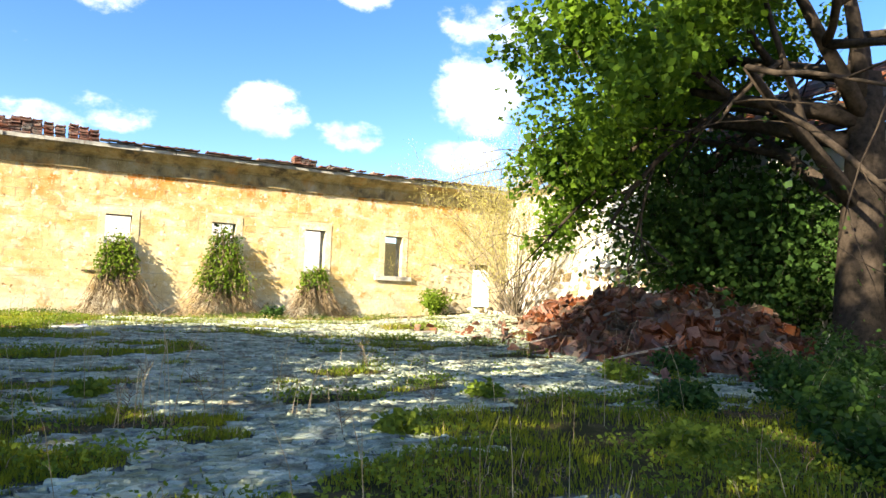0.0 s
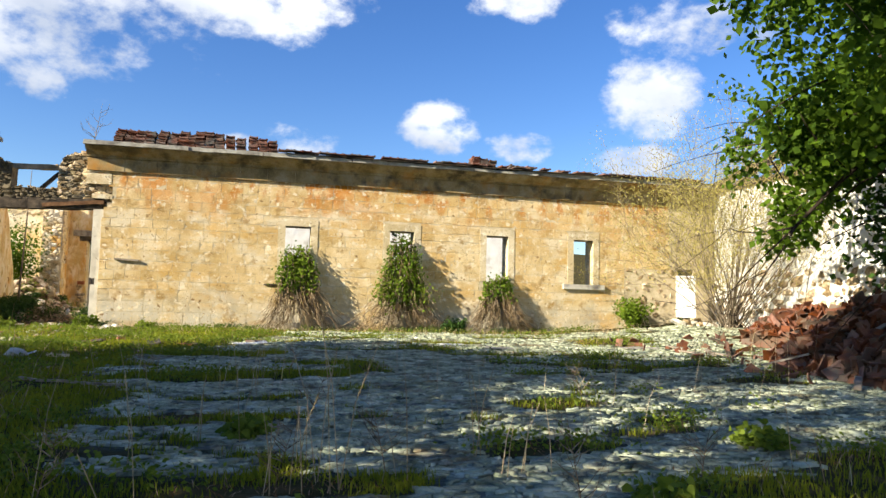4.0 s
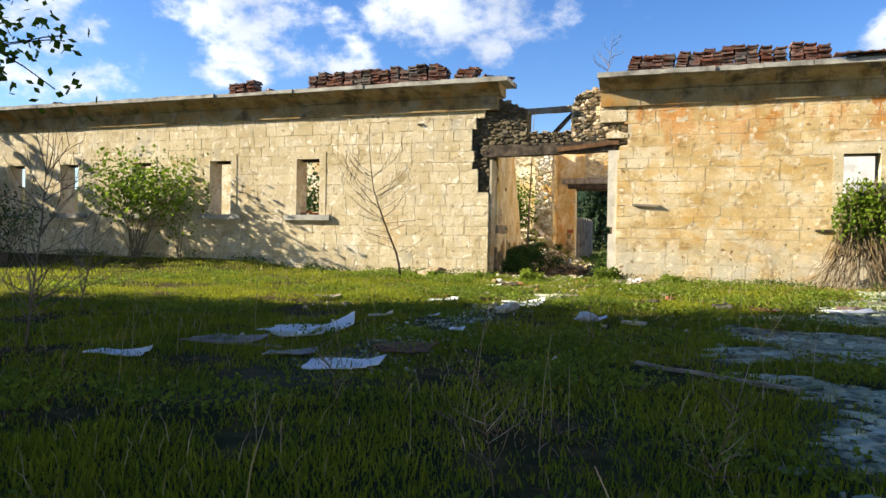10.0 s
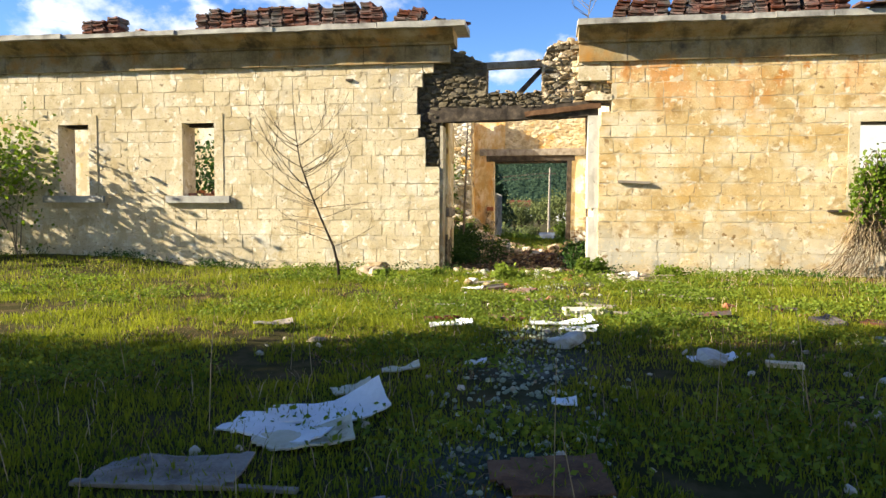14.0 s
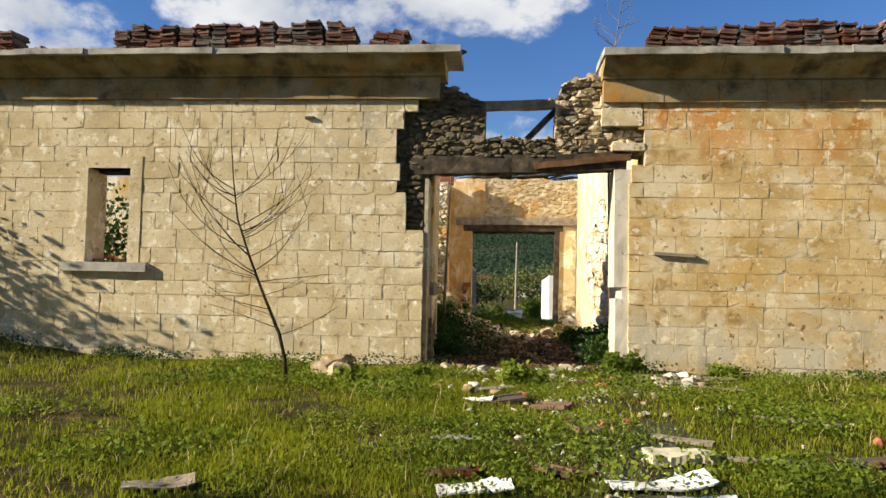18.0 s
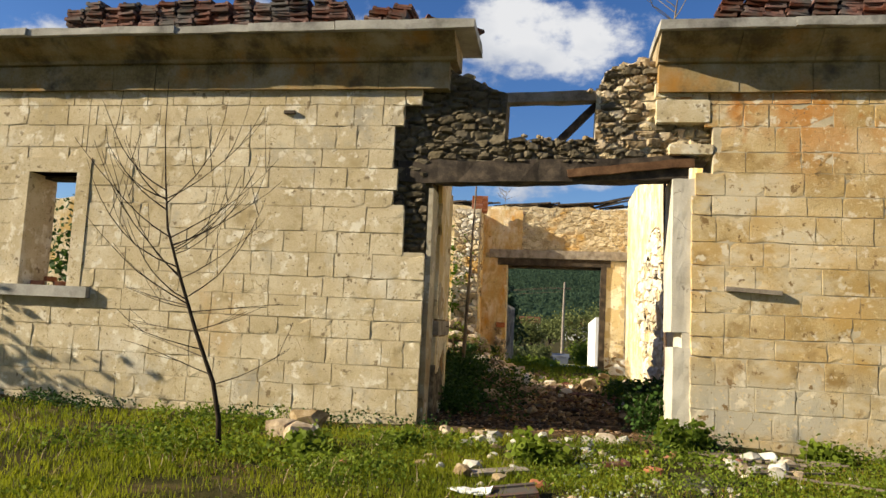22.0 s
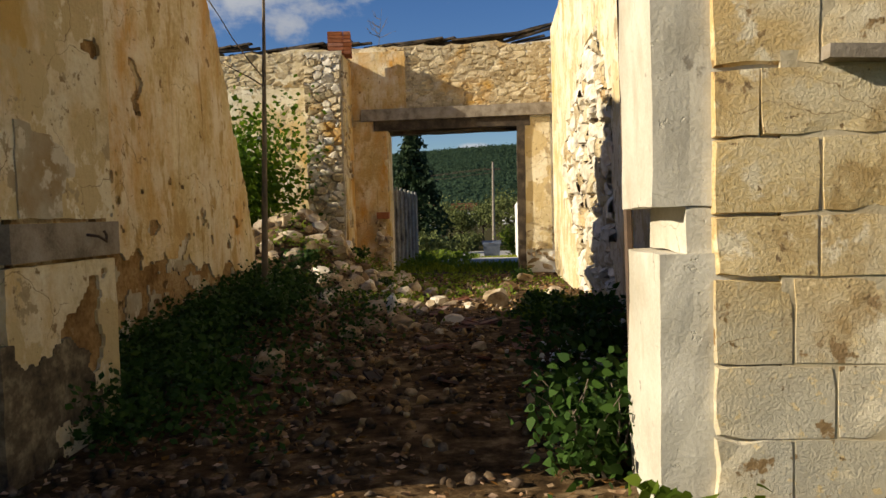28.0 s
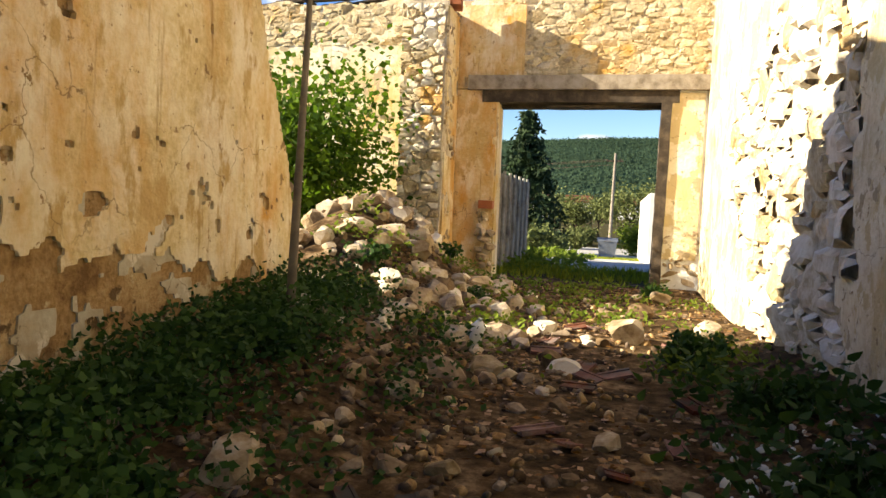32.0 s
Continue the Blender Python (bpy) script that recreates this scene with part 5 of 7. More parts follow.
# ---- tiles on the cornices ----
bm = bmesh.new()
box(bm, -0.12, 0.12, -0.2, 0.2, -0.014, 0.014)
box(bm, -0.115, -0.075, -0.2, 0.2, 0.0145, 0.03)
box(bm, 0.075, 0.115, -0.2, 0.2, 0.0145, 0.03)
tile_me = bpy.data.meshes.new("tile")
bm.to_mesh(tile_me)
bm.free()
tile_me.materials.append(M_TILE)


def tile_at(parent, p, rot):
    ob = new("tile", tile_me)
    ob.matrix_world = Matrix.LocRotScale(Vector(p), Euler(rot), None)
    ob.parent = parent
    ob.matrix_parent_inverse = Matrix.Translation(-Vector(parent.location))
    return ob


def tile_row(x0, x1, z, n_high, gap=0.0, lean=0.0):
    thing = empty("tile_stack", (x0 + x1) / 2, 22.95, z, label="row of stacked old red clay roof tiles on the coping", category="roof tiles", group="tile stacks on the cornice")
    x = x0 + 0.12
    while x < x1 - 0.08:
        h = max(3, n_high + random.randint(-2, 1))
        tilt = random.uniform(-0.07, 0.07) + lean
        for k in range(h):
            tile_at(thing, (x + tilt * 0.037 * k * 2 + random.uniform(-0.012, 0.012), 22.92 + random.uniform(-0.03, 0.04), z + 0.02 + k * 0.037), (random.uniform(-0.03, 0.03), tilt * 0.6 + random.uniform(-0.05, 0.05), random.uniform(-0.12, 0.12)))
        x += 0.262 + random.uniform(0.0, 0.02) + gap * (random.random() < 0.3)
    return thing


tile_row(-10.1, -5.9, 5.42, 13)
tile_row(-5.9, -5.3, 5.42, 9, lean=0.2)
tile_row(-12.7, -11.75, 5.42, 11)
tile_row(-1.55, 0.3, 5.36, 12, lean=0.12)
tile_row(0.3, 2.75, 5.36, 13, 0.04)
tile_row(8.5, 9.3, 5.36, 10)
tile_row(9.35, 10.4, 5.36, 5, lean=0.2)
tile_row(11.3, 12.05, 5.36, 4)
tile_row(14.6, 15.2, 5.36, 4)

roof = empty("roof_edge", 8.0, 23.0, 5.36, label="low remains of a tiled roof slope along the wall head", category="roof", kind="structure")
bm = bmesh.new()
for k in range(34):
    x = 3.0 + k * 0.41
    box(bm, x - 8.0, x - 7.6, -0.64 + random.uniform(-0.05, 0.04), 1.6, 0.0, 0.022, Matrix.Translation((0, 0, 0.035 + random.uniform(0, 0.01))) @ Matrix.Rotation(radians(2.0), 4, "X"))
part("roof_boards", bm, M_WOOD_DARK, roof)
for k in range(60):
    x = 2.9 + k * 0.225
    if random.random() < 0.86:
        tile_at(roof, (x, 22.55 + random.uniform(-0.04, 0.03), 5.455 + 0.012 * (k % 2) + random.uniform(0, 0.01)), (0.05, random.uniform(-0.05, 0.05), random.uniform(-0.04, 0.04)))
for k in range(20):
    x = random.uniform(-20, -10.4) if k % 2 else random.uniform(-5.2, -4.5)
    tile = new("tile_fragment", tile_me)
    tile.matrix_world = pose(x, 22.8 + random.uniform(-0.1, 0.2), 5.46 + random.uniform(0, 0.02), random.uniform(-8, 8), random.uniform(-8, 8), random.uniform(0, 180))
    tagged(tile, label="dark loose roof tile lying on the coping", category="roof tile", group="loose tiles on the cornice")

# ---- the side wing ----
wing = ragged_wall("wall_wing", "y", 17.0, 17.6, -30, 22.9, -0.2, lambda y: 5.2, M_WHITE, "long side wing with whitewashed rubble walls", cell=0.4)
stone_facing(wing, "y", 17.0, 12, 22.8, 0.8, 5.1, 0.34, lambda y, z: fractal(y, z, 0.7, 5) > -0.25, limit=150, sign=-1)
wroof = empty("wing_roof", 18.5, 15, 5.2, label="collapsing wing roof with bare rafters and a few tiles", category="roof", kind="structure")
for k in range(12):
    y = 22.4 - k * 1.05
    rise = min(2.3, 0.5 + (23.2 - y) * 0.62)
    timber("rafter", wroof, (16.75, y, 5.22), (16.75 + rise * 1.35, y, 5.22 + rise), 0.09, 0.13, M_WOOD_DARK, "", 0, k)
    if k % 2 and rise > 1:
        timber("prop", wroof, (18.0, y, 5.22), (17.5 + rise * 0.6, y, 5.2 + rise * 0.8), 0.09, 0.09, M_WOOD_DARK, "", 0, k + 40)
        timber("tie_beam", wroof, (16.9, y + 0.1, 5.35), (20.0, y + 0.1, 5.38), 0.1, 0.14, M_WOOD_DARK, "", 0, k + 60)
timber("hip_rafter", wroof, (16.7, 23.1, 5.25), (19.9, 19.4, 7.55), 0.12, 0.16, M_WOOD_DARK, "", 0, 70)
timber("wall_plate", wroof, (16.95, 23.0, 5.25), (16.95, -5, 5.25), 0.2, 0.14, M_WOOD_DARK, "", 0, 71)
for k, h in enumerate((0.45, 0.9, 1.4, 1.9)):
    timber("purlin", wroof, (16.72 + h * 1.35, 22.6 - h * 1.3, 5.32 + h), (16.72 + h * 1.35, 8, 5.32 + h), 0.06, 0.08, M_WOOD_DARK, "", 0, 80 + k)
bm = bmesh.new()
for j in range(9):
    for i in range(76):
        y = 16.0 - i * 0.25
        h = 0.05 + j * 0.26
        if noise.noise((y * 0.5, h * 1.3, 2)) + (15 - y) * 0.1 > 0.15:
            box(bm, -0.12, 0.12, -0.2, 0.2, -0.015, 0.02, Matrix.Translation((16.7 + h * 1.35 - 18.5, y - 15, 5.36 + h - 5.2)) @ Matrix.Rotation(radians(-36), 4, "Y") @ Matrix.Rotation(radians(90), 4, "Z"))
ob = part("tiles", bm, M_TILE_HEAP, wroof)
tagged(ob, kind="stuff")

# ---- vegetation ----


def leaf_cloud(centers, normals_jitter, size, aspect=1.7, droop=0.0, seed=0, fine=False):
    """Arrays of small pointed leaves at the centres given; fine ones are bent ovals with a drawn-out tip."""
    rng = np.random.default_rng(seed)
    c = np.asarray(centers, dtype=np.float32)
    n = len(c)
    s = size * rng.uniform(0.6, 1.25, (n, 1))
    a = rng.uniform(0, 2 * np.pi, n)
    el = rng.uniform(-0.9, 0.5, n) - droop
    d = np.stack([np.cos(a) * np.cos(el), np.sin(a) * np.cos(el), np.sin(el)], 1)
    ref = rng.normal(size=(n, 3))
    w = np.cross(d, ref)
    w /= np.linalg.norm(w, axis=1, keepdims=True) + 1e-6
    half = s / aspect / 1.6
    if fine:
        up = np.cross(w, d)
        pts = [c, c + d * s * 0.25 + w * half * 0.9 + up * s * 0.06, c + d * s * 0.6 + w * half * 0.75 + up * s * 0.04, c + d * s * 1.05 - up * s * 0.12, c + d * s * 0.6 - w * half * 0.75 + up * s * 0.04, c + d * s * 0.25 - w * half * 0.9 + up * s * 0.06]
        return np.concatenate(pts, 1).reshape(-1, 3), np.arange(n)[:, None] * 6 + np.array([[0, 1, 2, 3, 4, 5]])
    v = np.concatenate([c, c + d * s * 0.5 + w * half, c + d * s, c + d * s * 0.5 - w * half], 1).reshape(-1, 3)
    f = np.arange(n)[:, None] * 4 + np.array([[0, 1, 2, 3]])
    return v, f


def grow(bm, p, d, length, radius, depth, ends, spread=0.55, lift=0.1, split=3, rng=random, min_r=0.006):
    """A limb that bends and forks; ends collects points along the outer twigs."""
    n = 4
    pts, radii = [Vector(p)], [radius]
    d = Vector(d).normalized()
    for i in range(n):
        d = (d + Vector((rng.uniform(-1, 1), rng.uniform(-1, 1), rng.uniform(-1, 1))) * 0.16 + Vector((0, 0, lift * 0.2))).normalized()
        pts.append(pts[-1] + d * length / n)
        radii.append(max(min_r, radius * (1 - 0.55 * (i + 1) / n)))
    tube(bm, pts, radii, 6 if radius > 0.05 else 4)
    if depth <= 1:
        ends += [(q, d) for q in pts[1:]]
    if depth <= 0:
        return
    for k in range(split):
        i = rng.randint(2, n) if k else n
        side = Vector((rng.uniform(-1, 1), rng.uniform(-1, 1), rng.uniform(-0.6, 0.9))).normalized()
        nd = (d * (1 - spread) + side * spread + Vector((0, 0, lift))).normalized()
        grow(bm, pts[i], nd, length * rng.uniform(0.6, 0.85), max(min_r, radii[i] * 0.75), depth - 1, ends, spread, lift, split, rng, min_r)


def broad_tree(name, x, y, z, trunk_r, trunk_h, limbs, reach, leaf_n, leaf_size, label, group="", seed=0, depth=3, mat=None, crown=None, puff=0.45, lift=0.08, lean=(0, 0), keep=None, masses=()):
    """A tree: tapered trunk with limbs, and a crown of many single leaves round the twigs."""
    rng = random.Random(seed)
    thing = empty(name, x, y, z, label=label, category="tree", group=group)
    bm = bmesh.new()
    pts = [(lean[0] * t * t + 0.12 * math.sin(t * 4 + seed) * (t > 0), lean[1] * t * t, trunk_h * t - 0.15) for t in (0, 0.12, 0.3, 0.5, 0.75, 1)]
    tube(bm, pts, [trunk_r * k for k in (1.35, 1.08, 0.95, 0.88, 0.78, 0.6)], 12)
    ends = []
    for k in range(limbs):
        a = 2 * math.pi * k / limbs + rng.uniform(-0.4, 0.4)
        t = rng.uniform(0.5, 1.0) if k < limbs - 1 else 1.0
        base = Vector((lean[0] * t * t, lean[1] * t * t, trunk_h * t - 0.15))
        dr = Vector((math.cos(a), math.sin(a), rng.uniform(0.15, 0.9)))
        if crown:
            dr = (Vector(crown) - base).normalized() * 0.8 + dr * 0.8
        grow(bm, base, dr, reach * rng.uniform(0.8, 1.15), trunk_r * 0.42, depth, ends, 0.6, lift, 3, rng)
    for v in bm.verts:
        v.co += noise.noise_vector(v.co * 5) * 0.02
    part("trunk", bm, M_BARK, thing, smooth=True)
    cs = []
    nrng = np.random.default_rng(seed)
    for q, d in ends:
        m = max(1, int(leaf_n / max(1, len(ends))))
        cs.append(np.array(q)[None, :] + nrng.normal(size=(m, 3)) * puff * np.array([[1, 1, 0.7]]))
    for mx, my, mz, rx, ry, rz, count in masses:       # dense boughs: offset, half sizes, number of sprays
        q = nrng.normal(size=(count, 3)) * np.array([[rx, ry, rz]]) * 0.55 + np.array([[mx, my, mz]])
        cs.append(np.repeat(q, 45, 0) + nrng.normal(size=(count * 45, 3)) * puff * 0.8)
    cs = np.concatenate(cs)
    if keep:
        cs = cs[keep(cs[:, 0] + x, cs[:, 1] + y, cs[:, 2] + z)]
    v, f = leaf_cloud(cs, 0, leaf_size, 1.6, 0.3, seed)
    mesh_from("crown", v, f, mat or M_LEAF, thing)
    return thing




def bough_room(x, y, z):
    """Where the big tree bears leaves: hanging boughs towards the yard, a clear stem and a high crown over the heap."""
    side = np.degrees(np.arctan2(x - 2.0, y))                    # bearing from the yard's near end
    edge = 31.5 + 1.0 * (7.5 - z) + 1.3 * np.sin(z * 2.3 + x) + 0.9 * np.sin(z * 5.1 + y * 2)
    hang = 2.5 + 0.30 * np.maximum(0, side - 37) + 0.35 * np.sin(y * 2.1) + 0.25 * np.sin(x * 5.0)
    gaps = np.sin(x * 2.1 + 1.0) * np.sin(y * 1.9) * np.sin(z * 2.3 + 0.6) + 0.5 * np.sin(x * 4.7 + z * 3.9) * np.sin(y * 5.3 - z)
    return (side > edge) & (z > hang) & (gaps > np.where(side > 46, -0.6, -0.25)) & ((side < 54) | (z > 4.2))


broad_tree("tree", 15.4, 8.2, gz(15.4, 8.2), 0.44, 6.0, 10, 3.9, 76000, 0.17, "big broad-leaved tree with a thick dark trunk and hanging green boughs", seed=4, crown=(-1.4, 5.4, 7.8), puff=0.32, lift=-0.12, mat=M_DEEP, keep=bough_room, masses=((-3.4, 0.8, 5.6, 2.4, 2.4, 1.6, 190), (1.0, 3.0, 6.2, 3.2, 2.6, 3.0, 260), (-1.8, -0.9, 6.6, 1.6, 1.4, 1.3, 110)))
# Unseen trees added out of view to shade the yard and big tree.
for k, (x, y, h, r) in enumerate(((-24, 4.2, 4.6, 3.0), (-13.2, 6.5, 5.2, 2.3), (-18, 6.2, 10.5, 2.8), (-20, 3, 5.0, 3.0), (-11, 3.6, 5.0, 3.0), (-6.2, 4.2, 8.0, 3.2), (-14, -2, 5.0, 3.0), (-6, -0.8, 5.0, 3.0), (-9.5, 0.3, 14.5, 3.8), (-27.6, 19.3, 3.6, 2.3))):
    broad_tree("tree", x, y, gz(x, y), 0.3, h, 7, r, {0: 16000, 1: 17000, 2: 17000, 3: 16000, 4: 2200, 5: 1200, 6: 4000, 7: 2500, 9: 5000}.get(k, 9000), 0.36, "unseen tall leafy tree added to shade the yard", "shade trees", seed=20 + k, depth=2, puff=0.65)


def bare_sapling(name, x, y, h, lean, label, seed, branches=16, r0=0.035, mat=None):
    thing = empty(name, x, y, gz(x, y), label=label, category="sapling")
    rng = random.Random(seed)
    bm = bmesh.new()
    pts = [Vector((lean * (t ** 1.2), 0.05 * math.sin(3 * t), h * t - 0.05)) for t in (0, 0.15, 0.3, 0.45, 0.6, 0.8, 1)]
    tube(bm, pts, [r0 * (1 - 0.8 * i / 6) for i in range(7)], 6)
    part("stem", bm, mat or M_TWIG, thing, smooth=True)
    bm = bmesh.new()
    for k in range(branches):
        t = rng.uniform(0.15, 0.85)
        i = int(t * 6)
        base = pts[i].lerp(pts[i + 1], t * 6 - i)
        a = rng.choice((0, math.pi)) + rng.uniform(-0.7, 0.7)
        d = Vector((math.cos(a), math.sin(a) * 0.8, rng.uniform(0.3, 1.3)))
        grow(bm, base, d, h * 0.26 * (1.25 - t * 0.6), 0.008, 1, [], 0.4, 0.12, 2, rng, 0.0028)
    part("twig_crown", bm, mat or M_TWIG, thing)
    return thing




def crooked_sapling(x, y):
    """A kinked stem that fans out into long upswept switches, with a few drooping twigs low down."""
    thing = empty("sapling", x, y, gz(x, y), label="leafless crooked sapling growing before the pale wall", category="sapling")
    rng = random.Random(3)
    pts = [Vector(p) for p in ((0, 0, -0.05), (-0.03, 0, 0.3), (-0.12, 0.02, 0.62), (-0.33, 0.0, 1.1), (-0.55, 0.03, 1.6), (-0.72, 0.0, 2.1), (-0.80, 0.02, 2.6), (-0.84, 0.0, 3.1), (-0.85, 0.0, 3.6))]
    bm = bmesh.new()
    tube(bm, pts, [0.030, 0.025, 0.022, 0.019, 0.016, 0.012, 0.008, 0.005, 0.003], 7)
    part("stem", bm, M_BARK, thing, smooth=True)

    def switch(bm, p, d, length, r, rise, fork):
        line = [Vector(p)]
        d = Vector(d).normalized()
        n = 7
        for i in range(n):
            d = (d + Vector((rng.uniform(-0.1, 0.1), rng.uniform(-0.1, 0.1), rise)) + Vector((0, -d.y * 0.2, 0))).normalized()
            line.append(line[-1] + d * length / n)
        tube(bm, line, [max(0.0022, r * (1 - 0.11 * i)) for i in range(n + 1)], 4)
        for k in range(fork):
            i = rng.randint(2, n - 1)
            switch(bm, line[i], d + Vector((rng.uniform(-0.9, 0.9), rng.uniform(-0.4, 0.4), rng.uniform(-0.2, 0.5))), length * rng.uniform(0.3, 0.55), r * 0.55, rise, 0)
    for k in range(20):
        t = rng.uniform(3.4, 6.0)
        i = int(t)
        base = pts[i].lerp(pts[i + 1], t - i)
        side = -1 if k % 2 else 1
        bm = bmesh.new()
        switch(bm, base, (side * rng.uniform(0.6, 1.1), rng.uniform(-0.35, 0.2), rng.uniform(0.05, 0.55)), rng.uniform(0.7, 1.6) * (1.1 if side < 0 else 0.85), 0.0075, rng.uniform(0.07, 0.20), rng.choice((1, 1, 2, 3)))
        part("branch", bm, M_BARK, thing)
    for k in range(9):
        t = rng.uniform(1.8, 3.6)
        i = int(t)
        base = pts[i].lerp(pts[i + 1], t - i)
        side = -1 if k % 4 else 1
        bm = bmesh.new()
        switch(bm, base, (side, rng.uniform(-0.3, 0.1), rng.uniform(0.0, 0.4)), rng.uniform(0.5, 1.0), 0.006, rng.uniform(-0.03, 0.06), 2)
        part("branch", bm, M_TWIG if k % 2 else M_BARK, thing)
    return thing


crooked_sapling(-6.40, 20.68)

# yellowish bare shrub at the yard's corner
bush = empty("shrub", 15.9, 20.6, gz(15.9, 20.6), label="large bare spreading shrub with yellowish catkins", category="shrub")
bm, ends = bmesh.new(), []
rngb = random.Random(8)
for k in range(48):
    a = rngb.uniform(0, 6.28)
    grow(bm, (rngb.uniform(-0.3, 0.3), rngb.uniform(-0.3, 0.3), -0.05), (math.cos(a) * 0.8 - 0.1, math.sin(a) * 0.8, rngb.uniform(0.6, 1.6)), rngb.uniform(2.2, 3.3), 0.022, 2, ends, 0.4, 0.05, 3, rngb, 0.005)
part("twig_crown", bm, M_TWIG, bush)
v, f = leaf_cloud(np.concatenate([np.array(q)[None] + np.random.default_rng(3).normal(size=(26, 3)) * 0.22 for q, d in ends]), 0, 0.055, 3.0, 0.6, 5)
mesh_from("catkin", v, f, M_CATKIN, bush)


def window_climber(x0, x1, top, z_leaf, leaf_n, width, label, seed):
    """A climber that pours out of a window hole: leafy strands above, bare dry stems that fall to the ground below."""
    rng = random.Random(seed)
    xm = (x0 + x1) / 2
    z0 = gz(xm, 22.6)
    thing = empty("climber", xm, FY, z0, label=label, category="climbing plant", group="climbers in the windows")
    high, low = top - z0, z_leaf - z0
    bm, spots = bmesh.new(), []
    for k in range(190):
        a = rng.gauss(0, 0.5)
        start = rng.uniform(low * 0.75, high)
        t0 = (high - start) / high
        x = max(-0.33, min(0.33, a * 0.6)) * (0.5 + 0.5 * min(1.0, t0 * 3 + 0.3))
        y = -0.02 - rng.random() * 0.12
        z = start
        drift = a * width * 0.75 + (0.12 if a > 0 else 0.0)
        run = rng.random() ** 2 * (1.1 if a > 0 else 0.5) * math.copysign(1, a)
        pts = []
        steps = 9
        for i in range(steps + 1):
            f = i / steps
            px = x + drift * f ** 1.3 + run * f ** 4 + rng.uniform(-0.075, 0.075)
            py = y - (0.18 + 0.25 * rng.random()) * math.sin(f * 2.2) * (1 - 0.3 * f)
            pz = max(0.03, start * (1 - f ** 1.15) + rng.uniform(-0.03, 0.03))
            pts.append((px, py, pz))
        tube(bm, pts, [0.009] * 3 + [0.0075] * 4 + [0.005] * 3, 3)
        for p, q in zip(pts, pts[1:]):
            for m in range(3):
                f = rng.random()
                pp = [u + (v - u) * f for u, v in zip(p, q)]
                if pp[2] > low + rng.gauss(0, 0.16):
                    spots.append(pp)
    ob = part("dry_stem", bm, M_SKIRT, thing, "tangle of dry brown stems")
    tagged(ob, kind="stuff")
    nr = np.random.default_rng(seed)
    base = np.array(spots)
    c = base[nr.integers(0, len(base), leaf_n)] + nr.normal(size=(leaf_n, 3)) * np.array([[0.085, 0.07, 0.09]])
    c[:, 1] = np.minimum(c[:, 1], -0.02)
    v, f = leaf_cloud(c, 0, 0.075, 1.4, 0.5, seed, True)
    mesh_from("leaves", v, f, M_IVY, thing)
    return thing


window_climber(3.08, 3.79, 2.85, 1.8, 2900, 0.8, "climber with a green head and dry stems pouring from a window", 1)
window_climber(6.08, 6.81, 3.25, 1.4, 4600, 1.15, "tall green climber with a skirt of dry stems in a window", 2)
window_climber(9.06, 9.76, 2.15, 1.7, 1300, 0.95, "low climber with mostly dry brown stems under a window", 3)


def leaf_bush(name, x, y, w, h, n, leaf, mat, label, seed, z=None, stems=12, category="bush", group="", bare=0.12):
    rng = random.Random(seed)
    z0 = gz(x, y) if z is None else z
    thing = empty(name, x, y, z0, label=label, category=category, group=group)
    bm, ends = bmesh.new(), []
    for k in range(stems):
        a = rng.uniform(0, 6.28)
        grow(bm, (rng.uniform(-0.15, 0.15) * w, rng.uniform(-0.15, 0.15) * w, -0.04), (math.cos(a) * w / h, math.sin(a) * w / h, 1.0), h * rng.uniform(0.45, 0.62), 0.014, 1, ends, 0.5, 0.1, 3, rng, 0.003)
    part("stem", bm, M_TWIG, thing)
    nr = np.random.default_rng(seed)
    qs = np.array([q for q, d in ends])
    qs = qs[qs[:, 2] > bare * h]
    c = qs[nr.integers(0, len(qs), n)] + nr.normal(size=(n, 3)) * 0.11 * max(w, h)
    c[:, 2] = np.maximum(c[:, 2], 0.03)
    v, f = leaf_cloud(c, 0, leaf, 1.5, 0.2, seed, leaf < 0.1)
    mesh_from("leaves", v, f, mat, thing)
    return thing


leaf_bush("bush", 13.75, 22.3, 0.55, 0.95, 1500, 0.10, M_IVY, "low dark green bush at the wall's foot", 11)
leaf_bush("bush", 8.0, 22.4, 0.5, 0.5, 900, 0.09, M_NETTLE, "small green bush at the wall's foot", 12)
leaf_bush("bush", -15.4, 22.0, 1.05, 3.1, 2300, 0.12, M_IVY, "spreading young green shrub before the facade windows", 13, bare=0.55, stems=26)
leaf_bush("bush", -14.0, 22.2, 0.55, 3.0, 420, 0.10, M_IVY, "slender young shrub with fresh leaves", 14, stems=4)
leaf_bush("bush", -19.2, 20.8, 1.4, 2.4, 700, 0.09, M_NETTLE, "half-bare dark shrub near the facade", 15, stems=20)
leaf_bush("bush", -7.2, 32.9, 0.9, 3.2, 9000, 0.11, M_DEEP, "fresh green elder bush growing in the roofless room", 16)
leaf_bush("bush", -12.9, 27.8, 0.9, 3.6, 2200, 0.14, M_NETTLE, "green bush growing behind the window holes", 17)
leaf_bush("bush", 6.45, 25.0, 0.9, 3.3, 1500, 0.12, M_NETTLE, "dark bush growing inside the roofless room", 18)
# Two bushes fill the dark area by the wing; leaf colour carries its shade.
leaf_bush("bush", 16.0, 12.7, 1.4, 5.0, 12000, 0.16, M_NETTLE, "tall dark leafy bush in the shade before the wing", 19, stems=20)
leaf_bush("bush", 16.2, 10.4, 1.4, 4.6, 10000, 0.16, M_NETTLE, "tall leafy bush behind the big tree, coloured dark for its shade", 20, stems=20)
